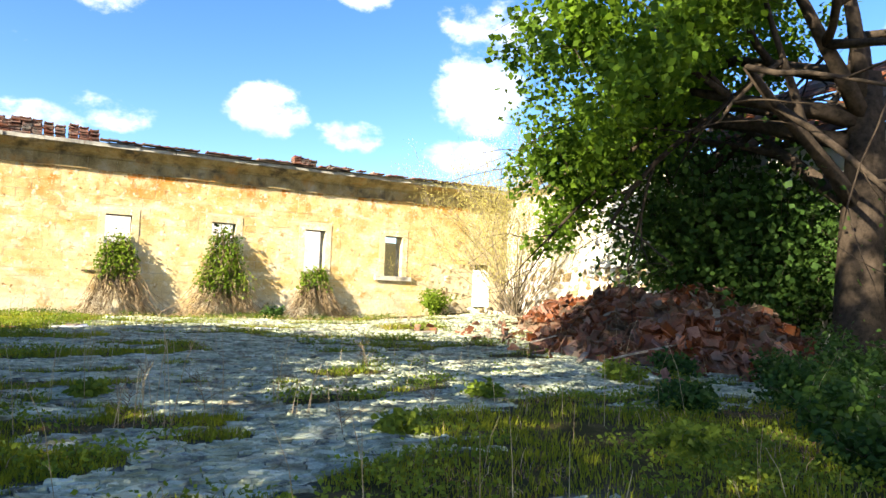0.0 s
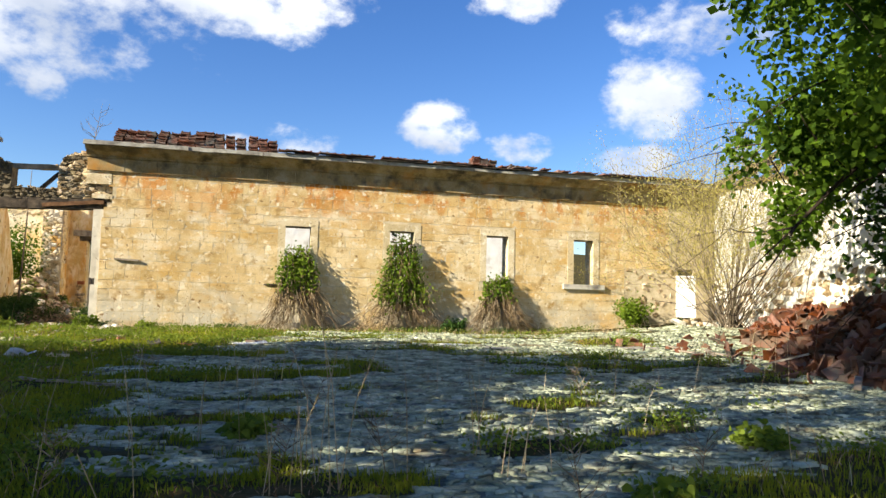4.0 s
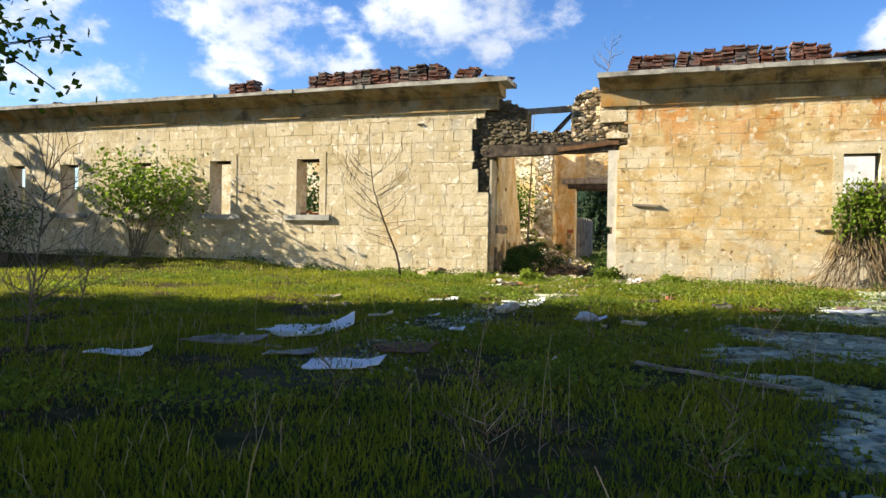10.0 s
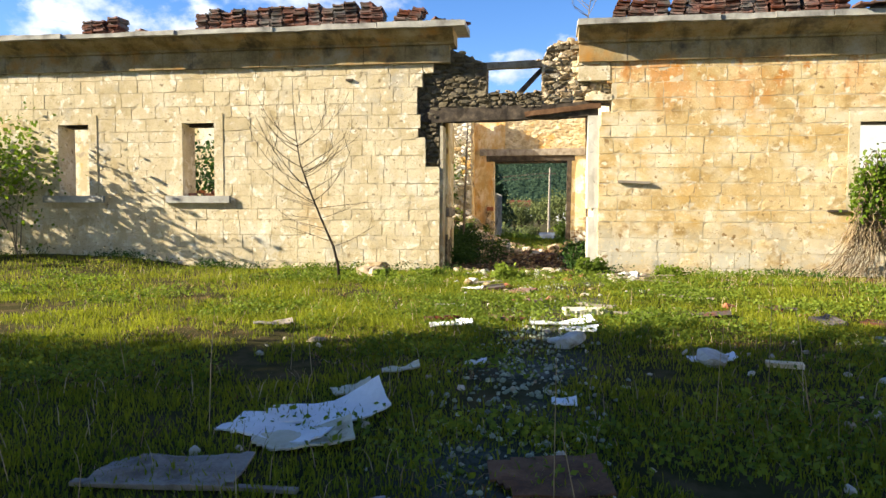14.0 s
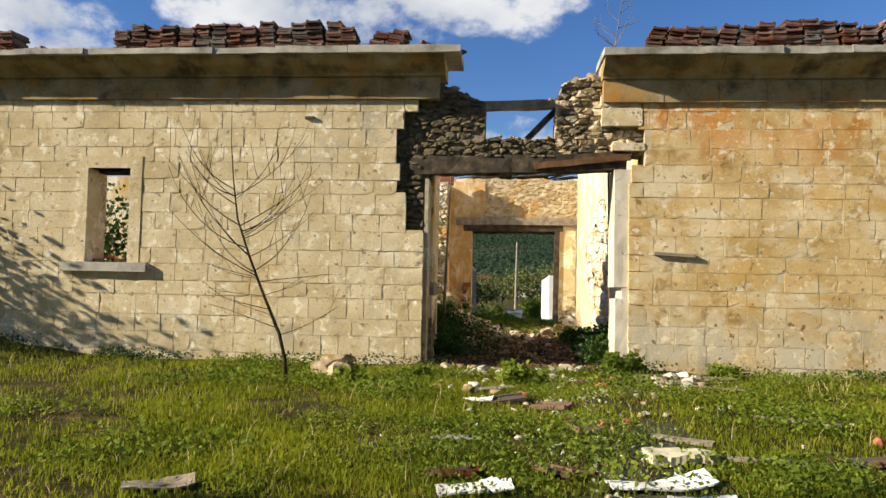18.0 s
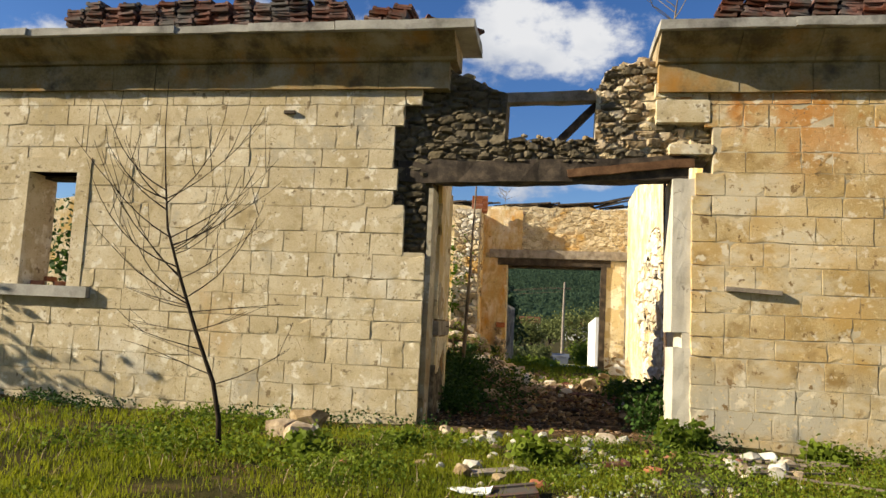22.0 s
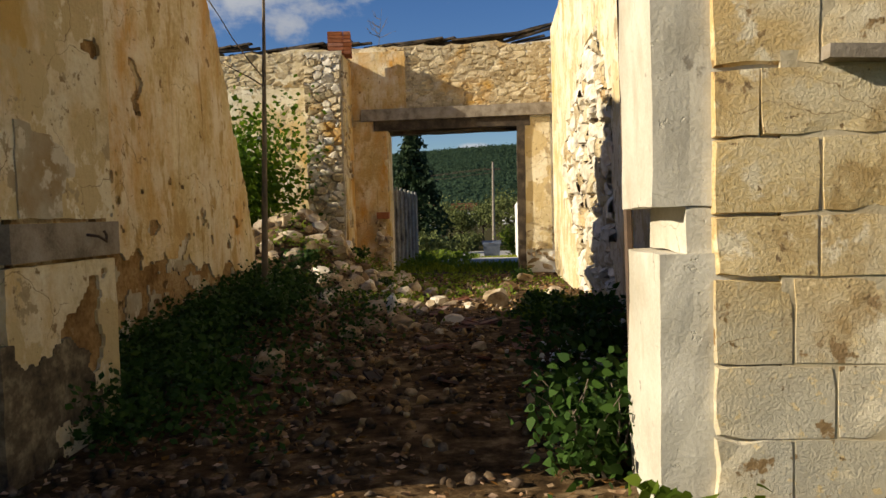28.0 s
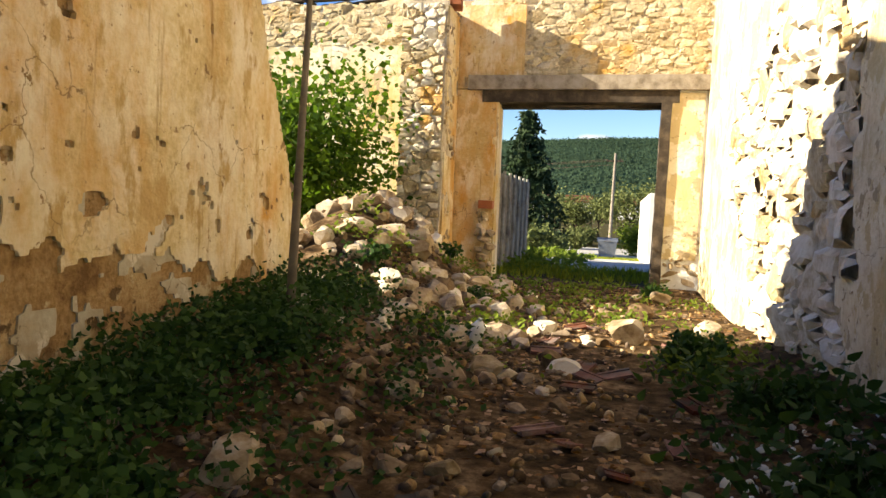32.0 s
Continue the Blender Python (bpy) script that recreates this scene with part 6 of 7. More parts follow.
bare_sapling("sapling", -4.98, 27.6, 4.6, 0.15, "thin bare stem leaning against the passage wall", 5, 3, 0.04)
bare_sapling("dry_shrub", -2.0, 22.75, 1.1, 0.15, "dead twiggy weed growing on the broken cornice", 6, 9, 0.012).location.z = 5.38
bare_sapling("dry_shrub", -4.9, 35.4, 0.9, 0.1, "dead twiggy weed on the rear wall head", 7, 8, 0.008).location.z = 5.3
for k, (x, y, h) in enumerate(((2.6, 7.2, 0.5), (3.4, 7.5, 0.6), (1.2, 7.1, 0.55), (4.4, 6.3, 0.7), (0.2, 9.2, 0.6), (-0.8, 8.7, 0.75), (5.6, 6.9, 0.6), (-2.3, 9.9, 0.6), (3.0, 9.6, 0.45), (1.0, 12.6, 0.5), (2.9, 12.8, 0.5), (6.2, 10.1, 0.5))):
    bare_sapling("dead_weed", x, y, h * 2.2, 0.3 * (-1) ** k, "dead brown branching weed standing in the yard", 300 + k, 14, 0.010, M_SKIRT).scale = (0.45, 0.45, 0.45)
bare_sapling("dry_shrub", -8.2, 13.2, 1.5, 0.3, "leafless thorny weed in the grass", 9, 14, 0.012)
bare_sapling("dry_shrub", -6.5, 10.9, 2.3, 0.3, "leafless thorny bush in the shaded grass", 10, 34, 0.016)
broad_tree("tree", -8.2, 9.5, gz(-8.2, 9.5), 0.10, 3.4, 8, 1.3, 2400, 0.11, "slender young tree with hanging leafy twigs", "shade trees", seed=51, depth=2, puff=0.2, crown=(2.6, 1.0, 4.2), lift=-0.08, mat=M_DEEP)
# Taller clumps on the shaded right get the dark leaf as painted shade.
for k, (x, y, w, h, n) in enumerate(((9.4, 4.6, 0.9, 0.7, 2600), (10.8, 6.2, 1.0, 0.8, 2600), (8.2, 3.6, 0.8, 0.6, 2200), (12.2, 7.4, 0.9, 0.7, 2200), (9.0, 6.6, 0.7, 0.45, 1500), (-3.39, 21.25, 0.4, 0.34, 900), (-4.9, 21.6, 0.35, 0.22, 500), (-1.9, 22.5, 0.4, 0.4, 800), (-0.4, 22.4, 0.5, 0.25, 700), (-5.6, 21.0, 0.5, 0.2, 700), (13.4, 7.0, 1.0, 1.1, 2600), (7.2, 4.8, 0.5, 0.35, 1000), (11.6, 9.2, 0.6, 0.5, 1200), (9.9, 8.6, 0.5, 0.4, 900), (6.9, 7.9, 0.5, 0.2, 500), (5.0, 6.4, 0.6, 0.2, 600), (2.4, 8.9, 0.5, 0.16, 500), (16.6, 8.6, 1.0, 3.6, 7000), (16.4, 6.8, 1.0, 2.6, 5000))):
    leaf_bush("weed_clump", x, y, w, h, n, 0.075, M_NETTLE if h > 0.4 and x > 0 else M_WEED, "leafy green undergrowth on the uneven ground", 700 + k, category="weeds", group="weed clumps in the yard")

# ---- the tile heap ----


def heap_z(x, y):
    a = ((x - 14.3) / 2.8) ** 2 + ((y - 12.0) / 3.6) ** 2
    b = ((x - 15.3) / 1.6) ** 2 + ((y - 16.6) / 1.6) ** 2
    z = 1.3 * max(0.0, 1 - a) ** 0.9 + 0.8 * max(0.0, 1 - b) ** 0.8
    return z * (1 + 0.45 * noise.noise((x * 0.9, y * 0.9, 4)) + 0.25 * noise.noise((x * 2.6, y * 2.6, 7)))


heap = empty("tile_heap", 13.6, 12.4, gz(13.6, 12.4), label="big heap of broken red clay roof tiles and splintered boards", category="tile heap")
hp = Vector(heap.location)
n = 46
vs = [(x - hp.x, y - hp.y, gz(x, y) + heap_z(x, y) - 0.04 - (0.3 if heap_z(x, y) <= 0 else 0) - hp.z) for y in np.linspace(7.9, 18.6, n) for x in np.linspace(10.6, 16.95, n)]
mesh_from("mound", vs, [(j * n + i, j * n + i + 1, (j + 1) * n + i + 1, (j + 1) * n + i) for j in range(n - 1) for i in range(n - 1)], M_TILE_HEAP, heap)
rngh = random.Random(5)
bm = bmesh.new()
for k in range(5200):
    x, y = rngh.uniform(10.6, 17.0), rngh.uniform(8.0, 18.6)
    h = heap_z(x, y)
    if h < 0.03 and rngh.random() > 0.04:
        continue
    sc = rngh.uniform(0.25, 0.95)
    m = Matrix.Translation((x - hp.x, y - hp.y, gz(x, y) + h + rngh.uniform(-0.02, 0.12) - hp.z)) @ Euler((rngh.gauss(0, 0.95), rngh.gauss(0, 0.95), rngh.uniform(0, 6.3))).to_matrix().to_4x4() @ Matrix.Scale(sc, 4)
    if k < 260 and h > 0.03:
        ob = new("tile", tile_me)
        ob.matrix_world = Matrix.Translation(hp) @ m
        ob.parent = heap
        ob.matrix_parent_inverse = Matrix.Translation(-hp)
    else:
        box(bm, -0.12, 0.12, -0.2, 0.2, -0.014, 0.014, m)
tagged(part("far_tiles", bm, M_TILE_HEAP, heap), kind="stuff")
for k in range(60):
    x, y = rngh.uniform(11, 16.5), rngh.uniform(9.5, 17)
    a = rngh.uniform(0, 6.3)
    ln = rngh.uniform(0.6, 1.8)
    z = gz(x, y) + heap_z(x, y) + 0.06
    x2, y2 = x + ln * math.cos(a), y + ln * math.sin(a)
    timber("board", heap, (x, y, z), (x2, y2, gz(x2, y2) + heap_z(x2, y2) + 0.08), 0.1, 0.03, M_WOOD if k % 3 else M_WOOD_DARK, "", 0, k)

# ---- loose things in the yard ----


def sheet(x, y, w, d, rz, mat, label, seed, name="board", curl=0.0, t=0.012, lift=0.008):
    """A broken board or sheet lying on the ground: ragged outline, uneven, with one end curled up."""
    rng = random.Random(seed)
    nu, nv = 18, 12
    bm = bmesh.new()
    cut = [(rng.uniform(0.74, 0.95), rng.uniform(0, 6.28)) for k in range(3)]
    vs = {}

    def inside(a, b):
        edge = 0.98 + 0.03 * noise.noise((a * 5.0, b * 5.0, seed * 1.7))
        if max(abs(a), abs(b)) > edge:
            return False
        return all(a * math.cos(q) + b * math.sin(q) < c * 1.25 for c, q in cut)
    turn = pose(0, 0, 0, 0, 0, rz)
    for i in range(nu):
        for j in range(nv):
            if not inside(-1 + (2 * i + 1) / nu, -1 + (2 * j + 1) / nv):
                continue
            quad = []
            for p, q in ((i, j), (i + 1, j), (i + 1, j + 1), (i, j + 1)):
                if (p, q) not in vs:
                    a, b = -1 + 2 * p / nu, -1 + 2 * q / nv
                    px = a * w / 2 + 0.02 * noise.noise((a * 6, b * 6, seed))
                    py = b * d / 2 + 0.02 * noise.noise((a * 6, b * 6, seed + 3.0))
                    up = curl * max(0.0, a + 0.25 * b) ** 2 + 0.02 * noise.noise((a * 1.5, b * 1.5, seed + 6.0))
                    at = turn @ Vector((px, py, 0))
                    vs[p, q] = bm.verts.new((at.x, at.y, gz(x + at.x, y + at.y) - gz(x, y) + up + 0.02))
                quad.append(vs[p, q])
            bm.faces.new(quad)
    out = bmesh.ops.extrude_face_region(bm, geom=bm.faces[:])
    for v in out["geom"]:
        if isinstance(v, bmesh.types.BMVert):
            v.co.z += t
    bmesh.ops.recalc_face_normals(bm, faces=bm.faces)
    ob = part(name, bm, mat)
    ob.location = (x, y, gz(x, y) + lift)
    return tagged(ob, label=label, category="board")


M_CARD = material("yellowed_board", [(0.46, 0.42, 0.28), (0.62, 0.58, 0.42)], 4, 0.85, 0.3, 30, [((0.30, 0.25, 0.15), 3.0, 0.56, 0.66)])
for k, (x, y, w, d, rz, mt, lb, curl) in enumerate((
        (-4.25, 13.1, 0.85, 0.42, 25, M_PAPER, "dirty white broken board curling up in the grass", 0.10),
        (-4.45, 12.72, 0.75, 0.42, -8, M_PAPER, "pale broken board lying in the grass", 0.03),
        (-4.22, 12.56, 0.62, 0.34, 20, M_CARD, "yellowed board lying on paler boards", 0.06),
        (-4.20, 13.62, 0.30, 0.20, 30, M_CARD, "yellowed cardboard sheet on the grass", 0.05),
        (-3.95, 14.25, 0.32, 0.16, 15, M_CARD, "pale torn sheet on the grass", 0.03),
        (-4.75, 11.95, 0.8, 0.40, 5, M_WOOD, "grey weathered plank end in the grass", 0.02),
        (-3.7, 11.55, 0.5, 0.3, 12, M_SLAB, "grey crumbling board in the grass", 0.02),
        (-2.72, 12.15, 0.62, 0.50, 8, M_WOOD_BROWN, "rusty brown board half sunk in the grass", 0.02),
        (-2.92, 11.22, 0.70, 0.42, 12, M_PAPER, "white board lying on the path", 0.05),
        (-5.25, 10.9, 0.62, 0.22, 20, M_PAPER, "dirty white sheet in the shaded grass", 0.04),
        (-8.9, 11.6, 0.8, 0.35, -10, M_PAPER, "pale sheet in the shaded grass", 0.03),
        (-2.55, 16.75, 0.72, 0.22, 12, M_PAPER, "pale chalky board beside the path", 0.05),
        (-2.38, 16.35, 0.42, 0.26, -10, M_PAPER, "chalky white slab beside the path", 0.03),
        (-1.23, 15.1, 0.42, 0.22, 0, M_PAPER, "pale flat slab in the grass", 0.02),
        (-3.82, 16.45, 0.50, 0.20, 10, M_PAPER, "white splinter of board in the grass", 0.05),
        (-3.36, 14.7, 0.20, 0.13, 10, M_PAPER, "small white scrap in the grass", 0.03),
        (-2.60, 13.5, 0.18, 0.12, 0, M_PAPER, "small white scrap on the path", 0.02),
        (-2.26, 17.45, 0.52, 0.26, 8, M_CARD, "thick yellowed slab in the grass", 0.0),
        (-4.05, 17.9, 0.42, 0.16, 15, M_SLAB, "flat pale stone slab in the grass", 0.0),
        (-5.9, 16.3, 0.45, 0.22, 25, M_WOOD, "tan scrap of board in the grass", 0.03),
        (-3.92, 19.9, 0.34, 0.14, -8, M_PAPER, "white splinter of board before the gateway", 0.03),
        (2.3, 17.5, 0.7, 0.3, 20, M_PAPER, "pale slab on the cracked paving", 0.02),
        (7.5, 16.9, 0.6, 0.35, -10, M_SLAB, "flat broken slab on the paving", 0.0),
        (6.6, 17.6, 0.5, 0.22, 12, M_PAPER, "pale slab on the cracked paving", 0.02),
        (11.0, 17.2, 0.9, 0.5, 0, M_SLAB, "flat grey slab near the heap", 0.0))):
    sheet(x, y, w, d, rz, mt, lb, 100 + k, curl=curl, t=0.07 if k == 17 else 0.012)

for k, (x, y, rz) in enumerate(((-3.28, 17.1, 20), (-3.16, 17.02, 35), (0.5, 17.15, 10), (1.13, 17.25, 50), (-0.67, 17.6, 80), (2.4, 17.9, 30), (-3.97, 16.85, 70), (-2.9, 18.4, 15), (-2.7, 21.4, 5), (-3.1, 19.6, 60), (0.3, 18.2, 30), (-3.6, 19.9, 100))):
    ob = new("tile", tile_me)
    ob.matrix_world = pose(x, y, gz(x, y) + 0.03, random.uniform(-8, 8), random.uniform(-8, 8), rz)
    tagged(ob, label="broken red clay tile lying in the grass", category="roof tile", group="loose tiles in the yard")
for k, (a, b, w, h) in enumerate((((-2.3, 18.25), (-1.85, 18.0), 0.1, 0.03), ((-0.8, 15.0), (-0.5, 14.95), 0.14, 0.04), ((-0.4, 12.2), (0.9, 11.6), 0.05, 0.03), ((-0.35, 19.0), (-1.1, 19.3), 0.1, 0.03), ((-4.0, 20.5), (-3.5, 20.75), 0.14, 0.03), ((-5.2, 11.75), (-4.0, 11.85), 0.06, 0.02), ((-2.1, 17.6), (-1.3, 17.4), 0.06, 0.03))):
    ob = timber("plank", None, (a[0], a[1], gz(*a) + h * 0.5 + 0.02), (b[0], b[1], gz(*b) + h * 0.5 + 0.02), w, h, M_WOOD if k != 1 else M_PLASTER_W, "", 0, 200 + k)
    tagged(ob, label="split weathered plank lying in the grass", category="plank", group="planks in the yard")


def stone_group(name, spots, label, group, category="stone", flat=0.75):
    for x, y, s in spots:
        ob = stone_at(None, (x, y, gz(x, y) + s * 0.18), s, flat=flat, name=name)
        if rs.random() < 0.55:
            ob.data = rs.choice(STONES_GREY)
        tagged(ob, label=label, category=category, group=group)


rs = random.Random(12)
STONES_GREY = []
for me in STONES:
    dk = me.copy()
    dk.materials[0] = M_CHALK
    STONES_GREY.append(dk)
stone_group("stone", [(-2.49, 15.55, 0.36), (-2.64, 15.66, 0.24), (-1.25, 15.0, 0.34), (-5.08, 15.4, 0.2), (-4.0, 20.73, 0.24), (-3.31, 21.95, 0.28), (-3.15, 22.0, 0.16)], "large pale chalky stone lying in the grass", "pale stones in the yard", flat=0.42)
stone_group("stone", [(-6.14, 22.35, 0.5), (-5.9, 21.5, 0.42), (-6.2, 21.7, 0.36)], "lump of fallen render at the wall's foot", "fallen lumps by the wall")
for k in range(16):
    x, y, a = rs.uniform(-1.9, -0.9), rs.uniform(21.2, 22.4), rs.uniform(-0.7, 0.7)
    ln = rs.uniform(0.3, 0.9)
    x2, y2 = x + ln * math.cos(a), y + ln * math.sin(a)
    ob = timber("stick", None, (x, y, gz(x, y) + 0.05), (x2, y2, gz(x2, y2) + 0.07), 0.02, 0.02, M_TWIG, "", 0, 400 + k, 0.02)
    tagged(ob, label="dry broken stick in the grass by the wall", category="stick", group="sticks by the right wall")
STONES_BRICK = []
for me in STONES[:6]:
    dk = me.copy()
    dk.materials[0] = M_BRICK
    STONES_BRICK.append(dk)
stone_group("stone", [(-4.6 + 1.9 * rs.random(), 21.8 + 0.9 * rs.random(), rs.uniform(0.05, 0.16)) for k in range(30)] + [(-2.70, 22.65, 0.24), (-2.52, 22.6, 0.2), (-4.05, 20.5, 0.22), (-4.5, 22.45, 0.24), (-4.3, 22.55, 0.2), (-4.1, 22.5, 0.22), (-3.95, 22.4, 0.16), (-4.2, 21.9, 0.15), (-3.7, 22.2, 0.14)],
            "pale broken limestone lying before the gateway", "stones before the gateway")
stone_group("stone", [(-1.65 + 0.75 * rs.random(), 21.3 + 0.8 * rs.random(), rs.uniform(0.08, 0.26)) for k in range(18)], "broken stones and bricks in the grass by the wall", "stones by the right wall")
stone_group("stone", [(15.0 + 1.8 * rs.random(), 21.4 + 1.2 * rs.random(), rs.uniform(0.12, 0.4)) for k in range(22)], "white fallen stone below the broken wall", "fallen stones in the corner")
stone_group("stone", [(-6.35 + 0.65 * rs.random(), 21.7 + 0.5 * rs.random(), rs.uniform(0.12, 0.3)) for k in range(8)], "weathered stone at the wall's foot", "stones at the wall foot")

stone_group("stone", [(rs.gauss(-3.1, 1.0), rs.gauss(21.0, 0.9), rs.uniform(0.04, 0.13)) for k in range(70)], "pale broken stone among the debris before the gateway", "debris before the gateway")
for k in range(15):
    x, y = rs.gauss(-2.6, 1.3), rs.uniform(18.2, 22.3)
    ob = new("brick_fragment", STONES[k % 6])
    s_ = rs.uniform(0.07, 0.2)
    ob.matrix_world = Matrix.LocRotScale((x, y, gz(x, y) + s_ * 0.15), Euler((rs.uniform(-0.3, 0.3), rs.uniform(-0.3, 0.3), rs.uniform(0, 6))), (s_ * 1.3, s_ * 0.8, s_ * 0.6))
    ob.data = STONES_BRICK[k % 6]
    tagged(ob, label="broken orange brick fragment in the grass", category="brick", group="brick fragments before the gateway")

# Panel taken for a white door; its glare is put into colour and turn.
bm = bmesh.new()
box(bm, -0.29, 0.29, -0.06, 0.06, 0, 1.3)
bmesh.ops.subdivide_edges(bm, edges=bm.edges, cuts=4, use_grid_fill=True)
rough_up(bm, 0.02, 4)
slab = part("wall_slab", bm, M_ENAMEL)
slab.location = (15.45, 22.2, gz(15.45, 22.2) + 0.25)
slab.rotation_euler = (0, 0, radians(-30))
tagged(slab, label="bright white door-like panel standing in the broken wall corner", category="slab")
stone_group("stone", [(15.2, 22.2, 0.4), (15.5, 22.25, 0.42), (15.75, 22.2, 0.4)], "white fallen stone below the broken wall", "fallen stones in the corner")
bar = timber("wall_bar", None, (-1.36, FY - 0.03, 2.29), (-0.74, FY - 0.03, 2.26), 0.07, 0.05, M_WOOD, "", 0, 33, 0.004)
tagged(bar, label="short grey wooden bar fixed flat on the stone wall", category="wooden bar")
for a, b, z in ((2.55, 2.9, 1.72), (-6.9, -6.75, 4.4)):
    o = timber("wall_bar", None, (a, FY - 0.02, z), (b, FY - 0.02, z), 0.05, 0.04, M_WOOD_DARK, "", 0, 34, 0.004)
    tagged(o, label="stub of a broken wooden sill in the wall", category="wooden bar")

# ---- rubble in the passage ----
rubble = empty("rubble_heap", -5.4, 31.4, gz(-5.4, 31.4), label="heap of fallen rubble stones and mortar in the passage", category="rubble heap")
rp = random.Random(77)
M_EARTHY = material("mud_stained_stone", [(0.09, 0.06, 0.035), (0.20, 0.14, 0.085), (0.34, 0.26, 0.17)], 5, 0.95, 0.8, 30, per_piece=0.3)
STONES_EARTH = []
for me in STONES:
    dk = me.copy()
    dk.materials[0] = M_EARTHY
    STONES_EARTH.append(dk)
cnt = 0
while cnt < 300:
    x, y = rp.gauss(-5.0, 1.0), rp.gauss(30.8, 1.9)
    if not (-7.6 < x < -2.2 and 25.5 < y < 34.1) or (x < -5.3 and y < 28.8):
        continue
    s = rp.choice((0.10, 0.14, 0.18, 0.22, 0.3, 0.36)) * rp.uniform(0.8, 1.15)
    ob = stone_at(rubble, (x, y, gz(x, y) + s * 0.12), s, flat=0.8)
    if rp.random() < 0.6:
        u = rp.random()
        ob.data = rp.choice(STONES_EARTH) if u < 0.4 else rp.choice(STONES_PALE) if u < 0.6 else ob.data
    cnt += 1
for k in range(90):
    x, y = rp.gauss(-4.0, 0.7), rp.uniform(25.2, 32.5)
    s = rp.uniform(0.06, 0.2)
    ob = stone_at(None, (x, y, gz(x, y) + s * 0.14), s, flat=0.7)
    ob.data = rp.choice(STONES_EARTH) if rp.random() < 0.75 else ob.data
    tagged(ob, label="muddy broken stone on the passage floor", category="stone", group="stones on the passage floor")
for k in range(34):
    x, y = rp.gauss(-3.4, 0.8), rp.uniform(25.0, 33.0)
    ob = new("tile", tile_me)
    sc_ = rp.uniform(0.3, 0.7)
    ob.matrix_world = pose(x, y, gz(x, y) + 0.025, rp.uniform(-14, 14), rp.uniform(-14, 14), rp.uniform(0, 180)) @ Matrix.Scale(sc_, 4)
    tagged(ob, label="broken clay tile on the passage floor", category="roof tile", group="broken tiles on the passage floor")


def merged_stones(name, n, pick, sizes, mat, parent=None, label=""):
    """Small stones past counting, as one mesh."""
    base = [(np.array([v.co[:] for v in me.vertices]), np.array([p.vertices[:] for p in me.polygons])) for me in STONES[:6]]
    vs, fs, o = [], [], 0
    rng = random.Random(n)
    for k in range(n):
        x, y = pick(rng)
        s = rng.uniform(*sizes)
        bv, bf = base[k % 6]
        m = np.array(Matrix.LocRotScale((x, y, gz(x, y) + s * 0.1), Euler((rng.uniform(-1, 1), rng.uniform(-1, 1), rng.uniform(0, 6))), (s, s * rng.uniform(0.6, 1), s * rng.uniform(0.35, 0.8))))
        q = bv @ m[:3, :3].T + m[:3, 3]
        vs.append(q)
        fs.append(bf + o)
        o += len(bv)
    ob = mesh_from(name, np.concatenate(vs), np.concatenate(fs), mat, parent)
    return tagged(ob, label=label, kind="stuff", category="rubble" if label else "")


def pick_pass(rng):
    while True:
        x, y = rng.uniform(-5.4, -1.3), rng.uniform(23.2, 34.8)
        if rng.random() < (0.25 + 0.75 * smooth01((-x - 2.2) / 2)):
            return x, y


M_DUSTY = material("earthy_stone", [(0.04, 0.026, 0.016), (0.09, 0.06, 0.036), (0.22, 0.17, 0.115)], 6, 0.95, 0.5, 40, island=0.3)
merged_stones("rubble_litter", 2600, pick_pass, (0.02, 0.11), M_DUSTY, None, "litter of small broken stones and mortar on the passage floor")
merged_stones("brick_litter", 420, lambda r: (r.gauss(-3.2, 0.9), r.uniform(24, 33)), (0.03, 0.12), M_MUD, None, "crumbs of red brick and tile on the passage floor")
merged_stones("gravel", 1500, lambda r: (r.gauss(-2.9 + 0.1 * 0, 0.3) + 0.0, r.uniform(11, 22.5)), (0.02, 0.07), M_PAVE, None, "pale gravel worn bare along the path")
merged_stones("stone_litter", 150, lambda r: (r.uniform(-5.5, 0.5), r.uniform(12, 22)), (0.03, 0.11), M_RUBBLE, None, "small pale stones scattered in the grass")
merged_stones("white_litter", 160, lambda r: (r.gauss(-1.75, 0.22), r.gauss(26.2, 0.5)), (0.03, 0.10), M_PAPER, None, "scatter of white plaster crumbs")
for x, y, s in ((-2.55, 30.2, 0.42), (-2.9, 29.9, 0.2), (-3.9, 30.6, 0.34), (-4.1, 31.0, 0.3), (-4.3, 25.6, 0.3), (-3.6, 25.0, 0.2), (-2.3, 24.9, 0.16), (-2.0, 33.3, 0.3), (-1.7, 30.6, 0.26), (-2.3, 33.6, 0.2), (-3.0, 33.0, 0.16), (-2.7, 32.5, 0.16)):
    ob = stone_at(None, (x, y, gz(x, y) + s * 0.2), s, flat=0.8)
    tagged(ob, label="large fallen limestone in the passage", category="stone", group="large stones in the passage")

bottle = empty("plastic_bottle", -3.86, 28.9, gz(-3.86, 28.9), label="crushed white plastic bottle among the rubble", category="bottle")
bm = bmesh.new()
tube(bm, [(0, 0, 0.0), (0, 0, 0.02), (0.01, 0, 0.12), (0.012, 0, 0.2), (0.015, 0, 0.25)], [0.05, 0.062, 0.055, 0.062, 0.03], 12)
part("body", bm, M_PAPER, bottle, smooth=True)
bm = bmesh.new()
tube(bm, [(0.015, 0, 0.251), (0.016, 0, 0.275)], [0.02, 0.02], 10)
part("cap", bm, M_PAPER, bottle)
bottle.rotation_euler = (0.15, 0.2, 0)

